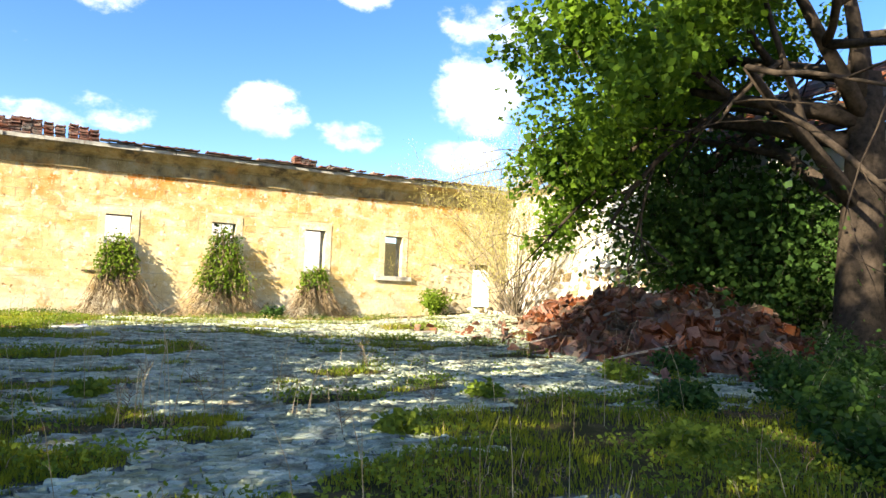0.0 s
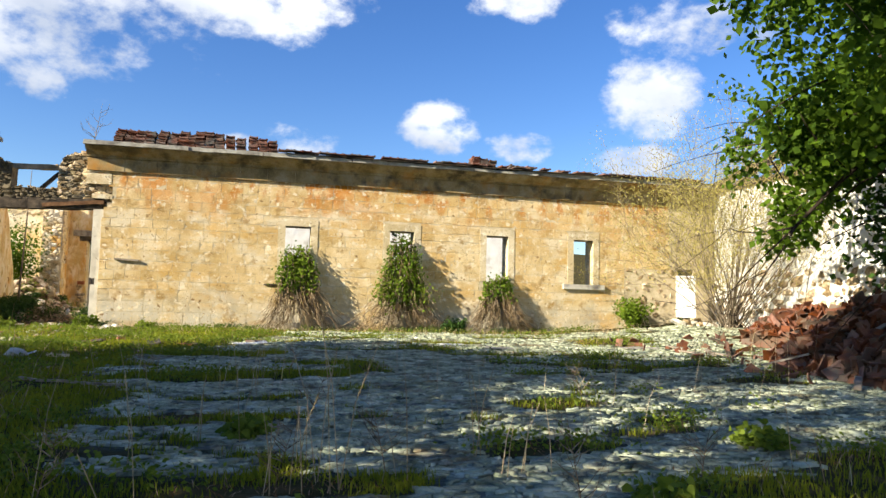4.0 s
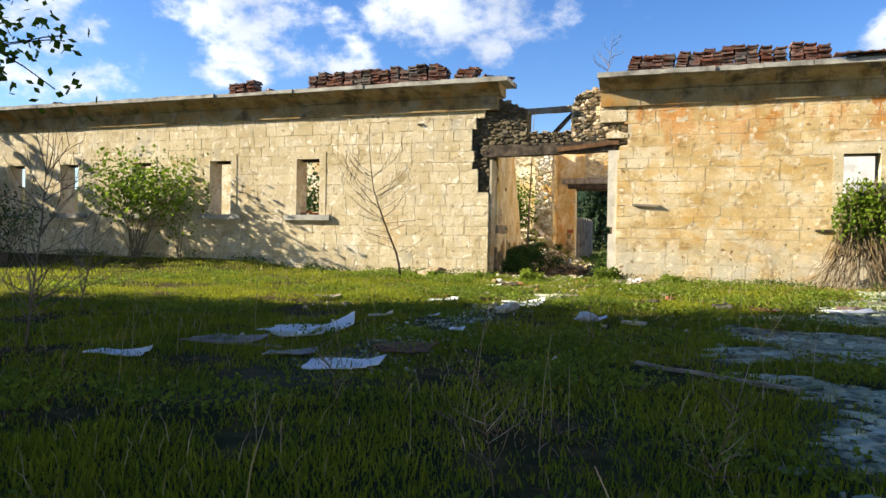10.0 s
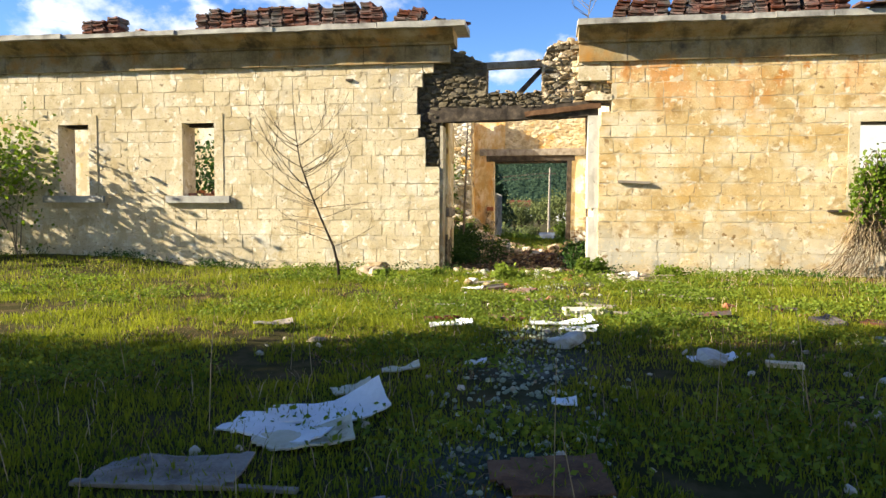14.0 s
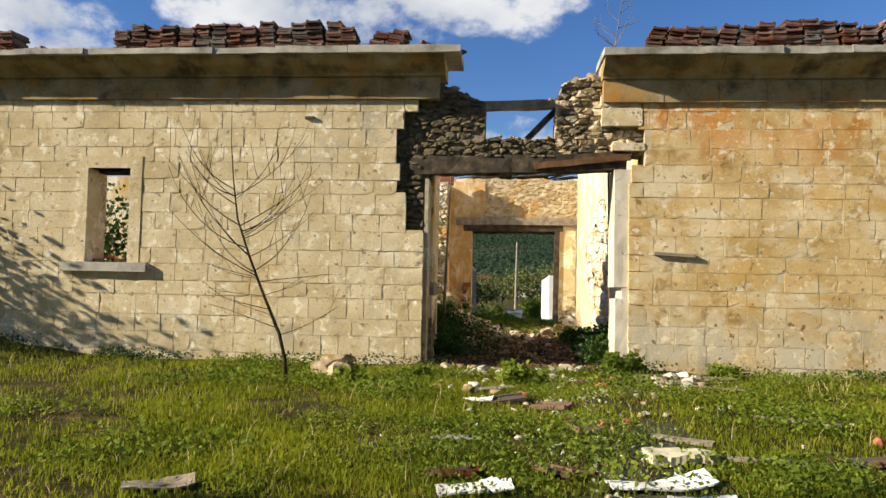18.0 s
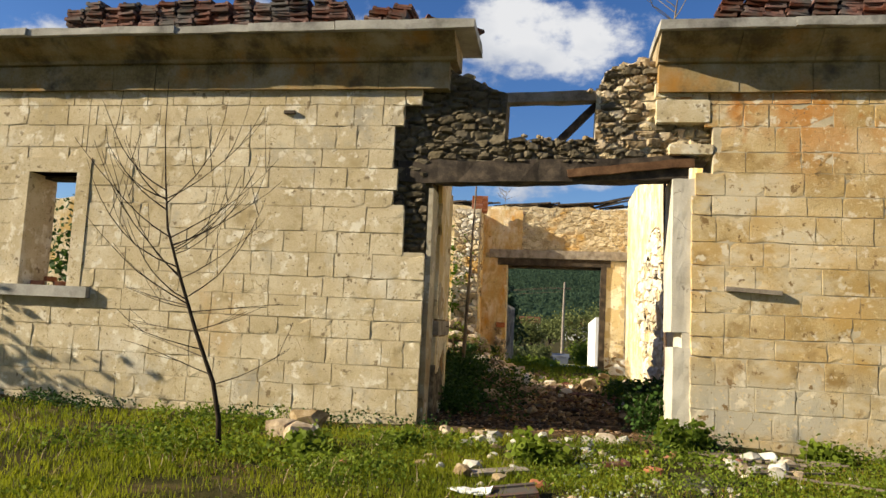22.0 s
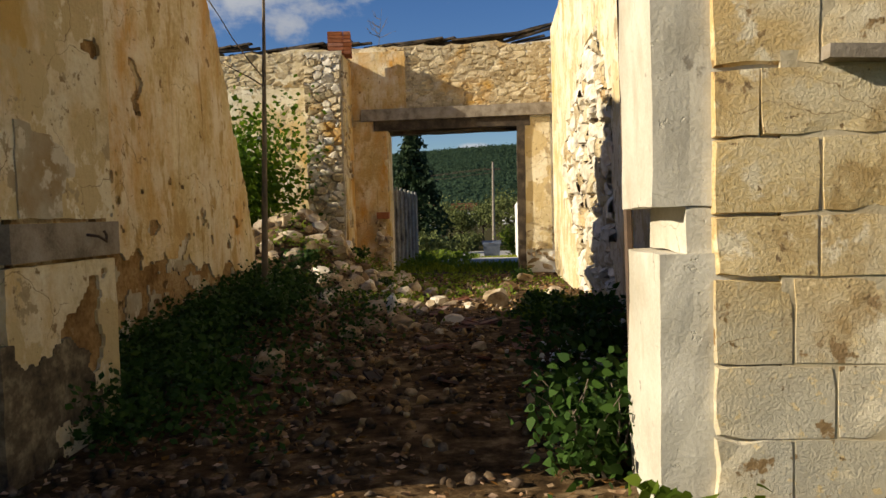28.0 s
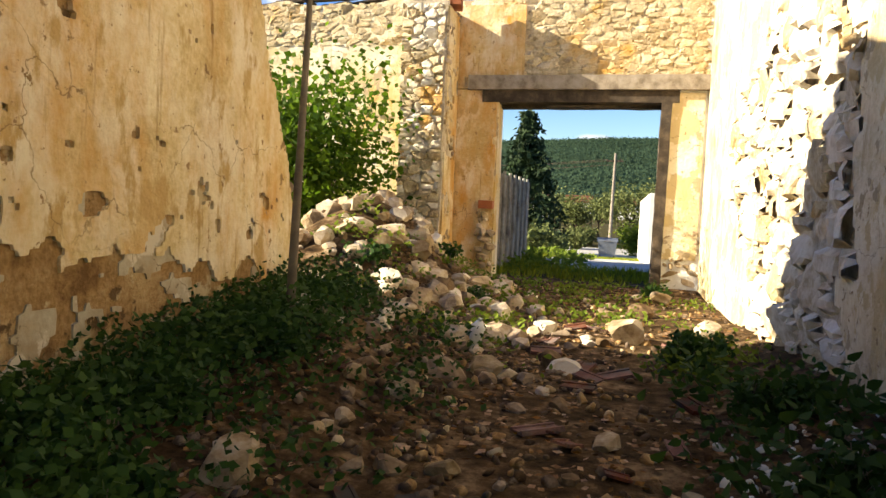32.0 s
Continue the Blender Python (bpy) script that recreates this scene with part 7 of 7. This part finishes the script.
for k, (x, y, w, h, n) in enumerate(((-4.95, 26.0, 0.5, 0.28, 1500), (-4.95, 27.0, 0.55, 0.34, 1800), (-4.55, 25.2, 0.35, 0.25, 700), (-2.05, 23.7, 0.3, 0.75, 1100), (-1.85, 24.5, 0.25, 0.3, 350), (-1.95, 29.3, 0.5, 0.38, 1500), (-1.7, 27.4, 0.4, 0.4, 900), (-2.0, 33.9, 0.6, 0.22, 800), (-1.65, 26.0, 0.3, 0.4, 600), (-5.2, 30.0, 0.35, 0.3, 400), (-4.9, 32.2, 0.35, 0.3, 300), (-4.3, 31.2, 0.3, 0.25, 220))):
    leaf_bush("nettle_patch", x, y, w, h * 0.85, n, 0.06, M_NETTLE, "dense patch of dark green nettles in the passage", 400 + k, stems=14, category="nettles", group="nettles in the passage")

# ---- grass, weeds and paving ----


def scatter(n, box4, density, seed):
    """Random places in a rectangle, thinned out by density(x, y)."""
    rng = np.random.default_rng(seed)
    xs_ = rng.uniform(box4[0], box4[1], n)
    ys_ = rng.uniform(box4[2], box4[3], n)
    keep = [i for i in range(n) if rng.random() < density(xs_[i], ys_[i])]
    return xs_[keep], ys_[keep]


def blades(name, xy, height, width, mat, seed, label, lean=0.5):
    """Grass blades: one bent strip of three triangles each, joined into one mesh."""
    rng = np.random.default_rng(seed)
    x, y = xy
    n = len(x)
    z = np.array([gz(a, b) for a, b in zip(x, y)])
    h = height * rng.uniform(0.35, 1.15, n)
    a = rng.uniform(0, 2 * np.pi, n)
    b = rng.uniform(0, 2 * np.pi, n)
    ln = lean * rng.uniform(0.2, 1.2, n) * h
    wx, wy = np.cos(a) * width / 2, np.sin(a) * width / 2
    dx, dy = np.cos(b) * ln, np.sin(b) * ln
    v = np.stack([np.stack([x - wx, y - wy, z - 0.01], 1), np.stack([x + wx, y + wy, z - 0.01], 1),
                  np.stack([x + dx * 0.35 + wx * 0.8, y + dy * 0.35 + wy * 0.8, z + h * 0.6], 1), np.stack([x + dx * 0.35 - wx * 0.8, y + dy * 0.35 - wy * 0.8, z + h * 0.6], 1),
                  np.stack([x + dx, y + dy, z + h], 1)], 1).reshape(-1, 3)
    i = np.arange(n)[:, None] * 5
    f = np.concatenate([i + np.array([[0, 1, 2]]), i + np.array([[0, 2, 3]]), i + np.array([[3, 2, 4]])])
    ob = mesh_from(name, v, f, mat)
    return tagged(ob, label=label, category="grass", kind="stuff")


def grass_density(x, y):
    p = 1 - pave_mask(x, y)
    if y > 22.6:
        p *= 0.25 if -4.8 < x < -1.9 else 0.0
    if 10.6 < x < 17 and heap_z(x, y) > 0.02:
        p = 0
    c = min(1.0, 0.5 + 1.0 * noise.noise((x * 0.8, y * 0.8, 12)) + 0.5 * noise.noise((x * 2.6, y * 2.6, 15)))
    c *= 1 - 0.8 * math.exp(-((x + 2.75 - 0.12 * (y - 15)) / 0.5) ** 2) * (y > 14)
    right = 0.9 if x > 3 and y < 12 else 1.0
    return max(0.0, p ** 2 * c * right)


near_lane = lambda x, y: grass_density(x, y) * (1.0 if math.hypot(x + 2 - max(0, 8 - y) * 0.4, 0) < 9 else 0.6)
blades("grass", scatter(420000, (-17, 12, 3, 22.9), near_lane, 1), 0.085, 0.011, M_GRASS, 2, "uneven spring grass covering much of the yard")
blades("grass_near", scatter(120000, (-6, 12, 1.0, 9), lambda x, y: 0.8 * grass_density(x, y), 3), 0.085, 0.010, M_GRASS, 4, "shaded spring grass by the path")
blades("grass_low", scatter(260000, (-10, 4, 4.0, 17), lambda x, y: min(1.0, 1.7 * grass_density(x, y)), 23), 0.045, 0.010, M_GRASS, 24, "low dense grass of the shaded yard", 0.9)
blades("grass_lane", scatter(150000, (-7.5, 1.5, 16.5, 22.9), lambda x, y: min(1.0, 1.2 * grass_density(x, y)), 13), 0.055, 0.008, M_GRASS, 14, "short dense spring grass before the gateway")
blades("dry_grass", scatter(60000, (-12, 14, 1, 22.9), lambda x, y: 0.2 * grass_density(x, y) + (0.4 if y > 20.8 and x > 0 else 0), 5), 0.18, 0.007, M_DRYSTEM, 6, "dry bleached grass stalks among the green", 0.8)
blades("outer_grass", scatter(90000, (-9, 6, 35.9, 62), lambda x, y: 0.0 if -4.7 - 0.06 * (y - 47) < x < 0.2 and 38 < y < 47 else 0.9, 7), 0.16, 0.03, M_GRASS, 8, "bright grass beyond the rear gateway")


def weeds(name, n, box4, dens, height, leaf, mat, seed, label):
    """Low leafy weeds, past counting, as one mesh."""
    xs_, ys_ = scatter(n, box4, dens, seed)
    rng = np.random.default_rng(seed)
    cs = []
    for x, y in zip(xs_, ys_):
        m = int(rng.integers(14, 34))
        r = rng.uniform(0.08, 0.2)
        c = rng.normal(size=(m, 3)) * np.array([[r, r, 0.0]]) + np.array([[x, y, gz(x, y)]])
        c[:, 2] += rng.uniform(0.01, height, m) * rng.uniform(0.5, 1.2)
        cs.append(c)
    v, f = leaf_cloud(np.concatenate(cs), 0, leaf, 1.9, -0.5, seed, n < 1000)
    return tagged(mesh_from(name, v, f, mat), label=label, category="weeds", kind="stuff")


def weed_spots(x, y):
    m = noise.noise((x * 0.5, y * 0.9, 31))
    if 10.4 < x < 17 and heap_z(x, y) > 0.02:
        return 0
    return smooth01((m - (0.05 if x < 0 else -0.08)) / 0.3) * (1 - pave_mask(x, y)) ** 2 * (1.0 if y < 22.7 else 0.2)


weeds("weeds", 14000, (-12, 13, 2.5, 22.8), weed_spots, 0.15, 0.05, M_WEED, 41, "low leafy green weeds in the yard")
weeds("wall_weeds", 1500, (-22, 16, 22.2, 22.85), lambda x, y: 0.0 if -4.6 < x < -2.2 else smooth01(0.25 + 2.2 * noise.noise((x * 0.8, 3, 8))) * (1 if y > 22.5 else 0.4), 0.17, 0.045, M_NETTLE, 42, "weeds along the foot of the facade")
weeds("path_weeds", 2000, (-5.5, 0.5, 16, 22.5), lambda x, y: smooth01((noise.noise((x * 0.9, y * 0.9, 17)) + 0.05) / 0.3), 0.12, 0.032, M_WEED, 43, "leafy weeds beside the path to the gateway")
weeds("outer_weeds", 500, (-7, 4, 36.2, 48), lambda x, y: 0.0 if -3.2 < x < 0.5 else 0.7, 0.3, 0.12, M_WEED, 44, "tall weeds beyond the rear gateway")

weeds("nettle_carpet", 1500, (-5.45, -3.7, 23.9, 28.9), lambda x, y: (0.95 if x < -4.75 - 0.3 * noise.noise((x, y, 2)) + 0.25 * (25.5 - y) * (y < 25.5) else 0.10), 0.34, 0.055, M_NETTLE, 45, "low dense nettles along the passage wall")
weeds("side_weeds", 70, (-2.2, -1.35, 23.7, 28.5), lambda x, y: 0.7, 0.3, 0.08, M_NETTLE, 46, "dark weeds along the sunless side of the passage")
weeds("rubble_weeds", 420, (-5.8, -1.5, 28.3, 34.8), lambda x, y: 0.7 if noise.noise((x * 1.4, y * 1.4, 6)) > 0.05 else 0.05, 0.16, 0.06, M_WEED, 47, "small weeds among the fallen stones")

# fallen leaves, straw and splinters on the passage floor
nl = np.random.default_rng(12)
lx, ly = nl.uniform(-5.4, -1.4, 7000), nl.uniform(23.0, 34.8, 7000)
ok = [i for i in range(7000) if noise.noise((lx[i] * 1.1, ly[i] * 1.1, 2)) > -0.15]
lc = np.array([(lx[i], ly[i], gz(lx[i], ly[i]) + 0.015 + 0.02 * nl.random()) for i in ok])
v, f = leaf_cloud(lc, 0, 0.06, 1.5, 0.2, 3)
v[:, 2] = np.repeat(lc[:, 2], 4) + (v[:, 2] - np.repeat(lc[:, 2], 4)) * 0.3
tagged(mesh_from("leaf_litter", v, f, M_LITTER), label="dry brown leaves and splinters on the passage floor", category="leaf litter", kind="stuff")

# flattened straw and dead stems in patches
sx_, sy_ = scatter(130000, (-10, 13, 2.6, 22.8), lambda x, y: smooth01((noise.noise((x * 0.55, y * 1.0, 61)) - 0.02) / 0.3) * (1 - 0.75 * pave_mask(x, y)) * (0 if 10.4 < x < 17 and heap_z(x, y) > 0.02 else 0.85), 68)
blades("straw", (sx_, sy_), 0.05, 0.008, M_LITTER, 69, "flattened brown straw and dead stems among the weeds", 3.6)

# tall dry stalks
rng = random.Random(90)
bm = bmesh.new()
for k in range(420):
    x, y = rng.uniform(-9, 12), rng.uniform(2.6, 15)
    if rng.random() > (0.35 if x > 0 else 0.1) + 0.65 * smooth01(noise.noise((x * 0.7, y * 0.7, 55)) * 3):
        continue
    h = rng.uniform(0.35, 0.95)
    a = rng.uniform(0, 6.3)
    l = rng.uniform(0.05, 0.4) * h
    z = gz(x, y)
    tube(bm, [(x, y, z - 0.02), (x + l * 0.4 * math.cos(a), y + l * 0.4 * math.sin(a), z + h * 0.6), (x + l * math.cos(a), y + l * math.sin(a), z + h)], [0.0032, 0.0027, 0.0018], 3)
for x, y, n, h in ((2.97, 7.07, 3, 1.15), (4.2, 7.77, 3, 0.85), (3.48, 7.33, 1, 1.0), (2.53, 7.03, 3, 0.5), (2.82, 7.86, 3, 0.55), (4.17, 7.18, 2, 0.5), (4.59, 7.29, 1, 0.6), (1.99, 8.64, 2, 0.6), (2.9, 7.34, 2, 0.95), (3.4, 7.37, 1, 0.45), (4.38, 7.36, 2, 0.5), (2.73, 7.05, 2, 0.6), (2.41, 11.26, 2, 0.6), (2.09, 11.2, 2, 0.55)):
    for k in range(n):
        bx, by = x + rng.uniform(-0.05, 0.05), y + rng.uniform(-0.05, 0.05)
        z, hh, l, a = gz(x, y), h * rng.uniform(0.75, 1.08), rng.uniform(0.08, 0.3) * h, rng.uniform(0, 6.3)
        tube(bm, [(bx, by, z - 0.02), (bx + l * 0.4 * math.cos(a), by + l * 0.4 * math.sin(a), z + hh * 0.6), (bx + l * math.cos(a), by + l * math.sin(a), z + hh)], [0.0042, 0.0036, 0.0022], 4)
tagged(part("dry_stalks", bm, M_DRYSTEM), label="tall thin bleached stalks standing in the yard", category="stalks", kind="stuff")

# broken slabs of the stony paving: cells of an uneven net, each with its own height and tilt
CX, CY = 0.13, 0.088
near_slabs = 0


def net(i, j):
    """A corner of the uneven net, in half cells."""
    n1 = noise.noise((i * 3.17, j * 2.71, 0.5))
    n2 = noise.noise((i * 2.39, j * 3.53, 7.5))
    return i * CX / 2 + n1 * 0.11 + (0.04 if (j // 2) % 2 else -0.04), j * CY / 2 + n2 * 0.085


rngs = random.Random(31)
sv, sf = [], []
for j in range(int(2.6 / CY), int(22.3 / CY)):
    for i in range(int(-3.4 / CX), int(16.6 / CX)):
        ring = [net(2 * i + a, 2 * j + b) for a, b in ((0, 0), (1, 0), (2, 0), (2, 1), (2, 2), (1, 2), (0, 2), (0, 1))]
        cx, cy = sum(p[0] for p in ring) / 8, sum(p[1] for p in ring) / 8
        mask = pave_mask(cx, cy)
        if cx < 0.2 or rngs.random() > mask * 1.25 - 0.2 or (cx > 10.6 and heap_z(cx, cy) > 0.02):
            continue
        shrink = rngs.uniform(0.80, 0.97)
        lift, ta, tb = rngs.uniform(0.002, 0.026), rngs.gauss(0, 0.045), rngs.gauss(0, 0.055)
        top = [((px - cx) * shrink, (py - cy) * shrink) for px, py in ring]
        pts = [(px, py, gz(cx + px, cy + py) - gz(cx, cy) + lift + px * ta + py * tb) for px, py in top]
        vs = pts + [(px * 1.05, py * 1.05, pz - 0.05) for px, py, pz in pts]
        fs = [(0, 1, 2, 3), (0, 3, 4, 7), (4, 5, 6, 7)] + [(k, k + 8, (k + 1) % 8 + 8, (k + 1) % 8) for k in range(8)]
        z0 = gz(cx, cy)
        if 0.6 < cx < 4.2 and 4.8 < cy < 7.5 and near_slabs < 280:
            near_slabs += 1
            me = bpy.data.meshes.new("paving_stone")
            me.from_pydata(vs, [], fs)
            me.materials.append(M_PAVE_PIECE)
            ob = new("paving_stone", me)
            ob.location = (cx, cy, z0)
            ob.parent = ground
        else:
            o = len(sv)
            sv += [(x + cx, y + cy, z + z0) for x, y, z in vs]
            sf += [tuple(o + q for q in f) for f in fs]
sv_ob = mesh_from("far_paving_stones", sv, sf, M_PAVE, ground)
tagged(sv_ob, kind="stuff")

# loose flakes of the stony paving
rngf = np.random.default_rng(66)
fx, fy = scatter(52000, (-2, 16.5, 2.5, 22.4), lambda x, y: pave_mask(x, y) ** 2 * (0.4 if y < 14 else 0.22), 67)
m = len(fx)
ang = rngf.uniform(0, 2 * np.pi, (m, 1)) + np.arange(5)[None] * 2 * np.pi / 5 + rngf.uniform(-0.35, 0.35, (m, 5))
rad = rngf.uniform(0.012, 0.05, (m, 1)) * rngf.uniform(0.6, 1.2, (m, 5))
zz = np.array([gz(a, b) for a, b in zip(fx, fy)])
tiltx, tilty = rngf.normal(0, 0.10, (m, 1)), rngf.normal(0, 0.10, (m, 1))
ox, oy = np.cos(ang) * rad, np.sin(ang) * rad * 0.7
top = np.stack([fx[:, None] + ox, fy[:, None] + oy, zz[:, None] + 0.018 + ox * tiltx + oy * tilty + rngf.uniform(0, 0.012, (m, 1))], 2)
bot = top.copy()
bot[:, :, 2] -= 0.03
bot[:, :, :2] += (bot[:, :, :2] - np.stack([fx, fy], 1)[:, None]) * 0.15
fv = np.concatenate([top, bot], 1).reshape(-1, 3)
i10 = np.arange(m)[:, None] * 10
tris = [i10 + np.array([[0, k, k + 1]]) for k in (1, 2, 3)]
for k in range(5):
    j = (k + 1) % 5
    tris += [i10 + np.array([[k, k + 5, j + 5]]), i10 + np.array([[k, j + 5, j]])]
tagged(mesh_from("paving_flakes", fv, np.concatenate(tris), M_PAVE), label="loose flakes of broken grey stone paving", category="paving", kind="stuff")

# ---- beyond the rear gateway ----
bm = bmesh.new()
pts = [(-4.6 - 0.06 * (y - 47) + 0.25 * math.sin(y), -0.4 + 0.04 * (y - 47), y) for y in np.arange(38, 82, 1.0)]
rows = [[bm.verts.new((a + (b - a) * k / 4, y, gz(a + (b - a) * k / 4, y) + 0.05)) for k in range(5)] for a, b, y in pts]
for r0, r1 in zip(rows, rows[1:]):
    for k in range(4):
        bm.faces.new((r0[k], r0[k + 1], r1[k + 1], r1[k]))
tagged(part("road", bm, M_ROAD), label="pale dusty lane beyond the ruin", category="road", kind="structure")

bin_ = empty("waste_container", -2.75, 70.5, gz(-2.75, 70.5), label="grey metal waste container with a rounded lid on wheels", category="waste container")
bm = bmesh.new()
v = box(bm, -0.6, 0.6, -0.45, 0.45, 0.18, 1.05)
for q in v[:4]:
    q.co.x *= 0.86
    q.co.y *= 0.84
bmesh.ops.bevel(bm, geom=bm.edges, offset=0.03, segments=2)
part("body", bm, M_ZINC, bin_)
bm = bmesh.new()
tube(bm, [(-0.66, 0, 1.06), (0.66, 0, 1.06)], [0.42, 0.42], 16)
for q in bm.verts:
    q.co.z = 1.06 + max(0.0, q.co.z - 1.06) * 0.6
lid = part("lid", bm, M_ZINC, bin_, "pale rounded lid")
bm = bmesh.new()
tube(bm, [(-0.2, -0.46, 1.1), (-0.2, -0.52, 1.12), (0.2, -0.52, 1.12), (0.2, -0.46, 1.1)], [0.015] * 4, 6)
part("handle", bm, M_IRON, lid)
for sx in (-0.45, 0.45):
    for sy in (-0.3, 0.3):
        bm = bmesh.new()
        tube(bm, [(sx - 0.03, sy, 0.1), (sx + 0.03, sy, 0.1)], [0.1, 0.1], 12)
        part("wheel", bm, M_IRON, bin_)

pole = empty("utility_pole", -2.6, 76.0, gz(-2.6, 76), label="weathered wooden utility pole with crossarm and wires", category="utility pole")
bm = bmesh.new()
tube(bm, [(0, 0, -0.2), (0.03, 0, 3.5), (0.08, 0, 7.2)], [0.14, 0.12, 0.09], 10)
part("pole", bm, M_WOOD, pole)
bm = bmesh.new()
box(bm, -0.55, 0.65, -0.05, 0.05, 6.6, 6.7)
part("crossarm", bm, M_WOOD_DARK, pole)
for k, z in enumerate((6.75, 6.75, 6.4)):
    bm = bmesh.new()
    x0 = (-0.45, 0.55, 0.1)[k]
    tube(bm, [(x0 + t * 34 * -1, t * 14, z - 3.2 * 4 * t * (1 - t) * 0.3 + t * 1.0) for t in np.linspace(0, 1, 9)], [0.012] * 9, 4)
    part("wire", bm, M_IRON, pole)

wall_out = ragged_wall("wall_outer", "y", -1.70, -1.4, 43, 49, -0.6, lambda y: 2.28 - 0.03 * (y - 43), M_WHITE, "white rendered garden wall beyond the gateway")
fence = empty("panel_fence", -4.86, 36.1, gz(-4.86, 36.1), label="grey corrugated sheet fence with posts beyond the gateway", category="fence")
for k in range(7):
    bm = bmesh.new()
    y0 = k * 0.8
    prev = None
    for j in range(17):
        y = y0 + j * 0.05
        x = 0.015 * math.cos(j * math.pi)
        cur = [bm.verts.new((x + d, y, z)) for d, z in ((0, -0.1), (0, 1.9), (0.012, 1.9), (0.012, -0.1))]
        if prev:
            for q in range(4):
                bm.faces.new((prev[q], cur[q], cur[(q + 1) % 4], prev[(q + 1) % 4]))
        prev = cur
    part("panel", bm, M_WOOD, fence)
    bm = bmesh.new()
    tube(bm, [(0.05, y0, -0.2), (0.05, y0, 1.95)], [0.04, 0.035], 8)
    part("post", bm, M_SLAB, fence)


def conifer(x, y, h, r, seed):
    rng = random.Random(seed)
    thing = empty("conifer", x, y, gz(x, y), label="tall dark green spruce beyond the ruin", category="tree", group="conifers")
    bm = bmesh.new()
    tube(bm, [(0, 0, -0.2), (0.05, 0, h * 0.5), (0, 0, h)], [0.22, 0.14, 0.03], 8)
    part("trunk", bm, M_BARK, thing)
    cs = []
    nr = np.random.default_rng(seed)
    for k in range(150):
        t = rng.random() ** 0.8
        z = h * (0.08 + 0.9 * t)
        rr = r * (1 - t) ** 0.85 * rng.uniform(0.7, 1.1) + 0.1
        a = rng.uniform(0, 6.3)
        q = np.linspace(0.15, 1, 9)[:, None]
        line = np.concatenate([np.cos(a) * rr * q, np.sin(a) * rr * q, z - 0.35 * rr * q ** 2], 1)
        cs.append(np.repeat(line, 6, 0) + nr.normal(size=(54, 3)) * 0.14)
    v, f = leaf_cloud(np.concatenate(cs), 0, 0.38, 3.0, 0.5, seed)
    mesh_from("crown", v, f, M_CONIFER, thing)


conifer(-7.6, 65, 8.6, 3.2, 1)
conifer(-10.8, 69, 8.2, 3.2, 2)
for k, (x, y, h) in enumerate(((-0.8, 84, 5.0), (2.0, 90, 5.5), (-5.8, 92, 4.2), (-8.5, 95, 4.6), (-12, 84, 4.0), (5.5, 86, 5.0), (-3.8, 104, 4.5))):
    broad_tree("tree", x, y, gz(x, y), 0.14, h * 0.5, 6, h * 0.34, 2600, 0.24, "young spring tree in thin pale leaf", "trees beyond the lane", seed=60 + k, depth=2, mat=M_SPRING, puff=0.5, lift=0.2)
for k, (x, y, w, h) in enumerate(((-6.2, 60, 1.8, 2.0), (-8.2, 66, 2.0, 2.6), (-0.9, 73.5, 0.9, 2.3), (1.8, 74, 1.6, 2.4), (-5.0, 78, 1.8, 1.8), (-4.6, 84, 1.5, 1.8))):
    leaf_bush("bush", x, y, w, h, 1800, 0.2, M_SPRING if k != 2 else M_WEED, "roadside bush in spring leaf", 500 + k, group="roadside bushes")

# wooded hillside and some houses
rngt = np.random.default_rng(8)
cs = []
for k in range(16000):
    y = 300 + 780 * rngt.random()
    x = rngt.uniform(-0.3, 0.2) * y - 3
    s = rngt.uniform(2.0, 3.4)
    c = rngt.normal(size=(22, 3)) * np.array([[s * 1.1, s * 1.1, s * 0.45]]) + np.array([[x, y, gz(x, y) + s * 1.5]])
    cs.append(c)
v, f = leaf_cloud(np.concatenate(cs), 0, 1.7, 1.2, 0.2, 9)
tagged(mesh_from("hill_forest", v, f, M_FOREST), label="dense spring woodland covering the far hillside", category="forest", kind="stuff")
for k, (x, y) in enumerate(((-22, 210), (-34, 235), (-12, 250), (-48, 225), (4, 240), (-27, 265))):
    house = empty("house", x, y, gz(x, y), label="small pale village house with a tiled roof", category="house", group="far houses")
    bm = bmesh.new()
    box(bm, -4, 4, -3, 3, -1, 4.5)
    part("wall", bm, M_WHITE, house)
    bm = bmesh.new()
    a = [bm.verts.new(p) for p in ((-4.4, -3.5, 4.5), (4.4, -3.5, 4.5), (4.4, 3.5, 4.5), (-4.4, 3.5, 4.5), (-4.2, 0, 6.8), (4.2, 0, 6.8))]
    for q in ((0, 1, 5, 4), (2, 3, 4, 5), (0, 4, 3), (1, 2, 5), (3, 2, 1, 0)):
        bm.faces.new([a[i] for i in q])
    part("roof", bm, M_TILE_HEAP, house)
    for wx in (-2.4, 0, 2.4):
        bm = bmesh.new()
        box(bm, wx - 0.5, wx + 0.5, -3.06, -3.0, 1.2, 2.6)
        part("window", bm, M_IRON, house)
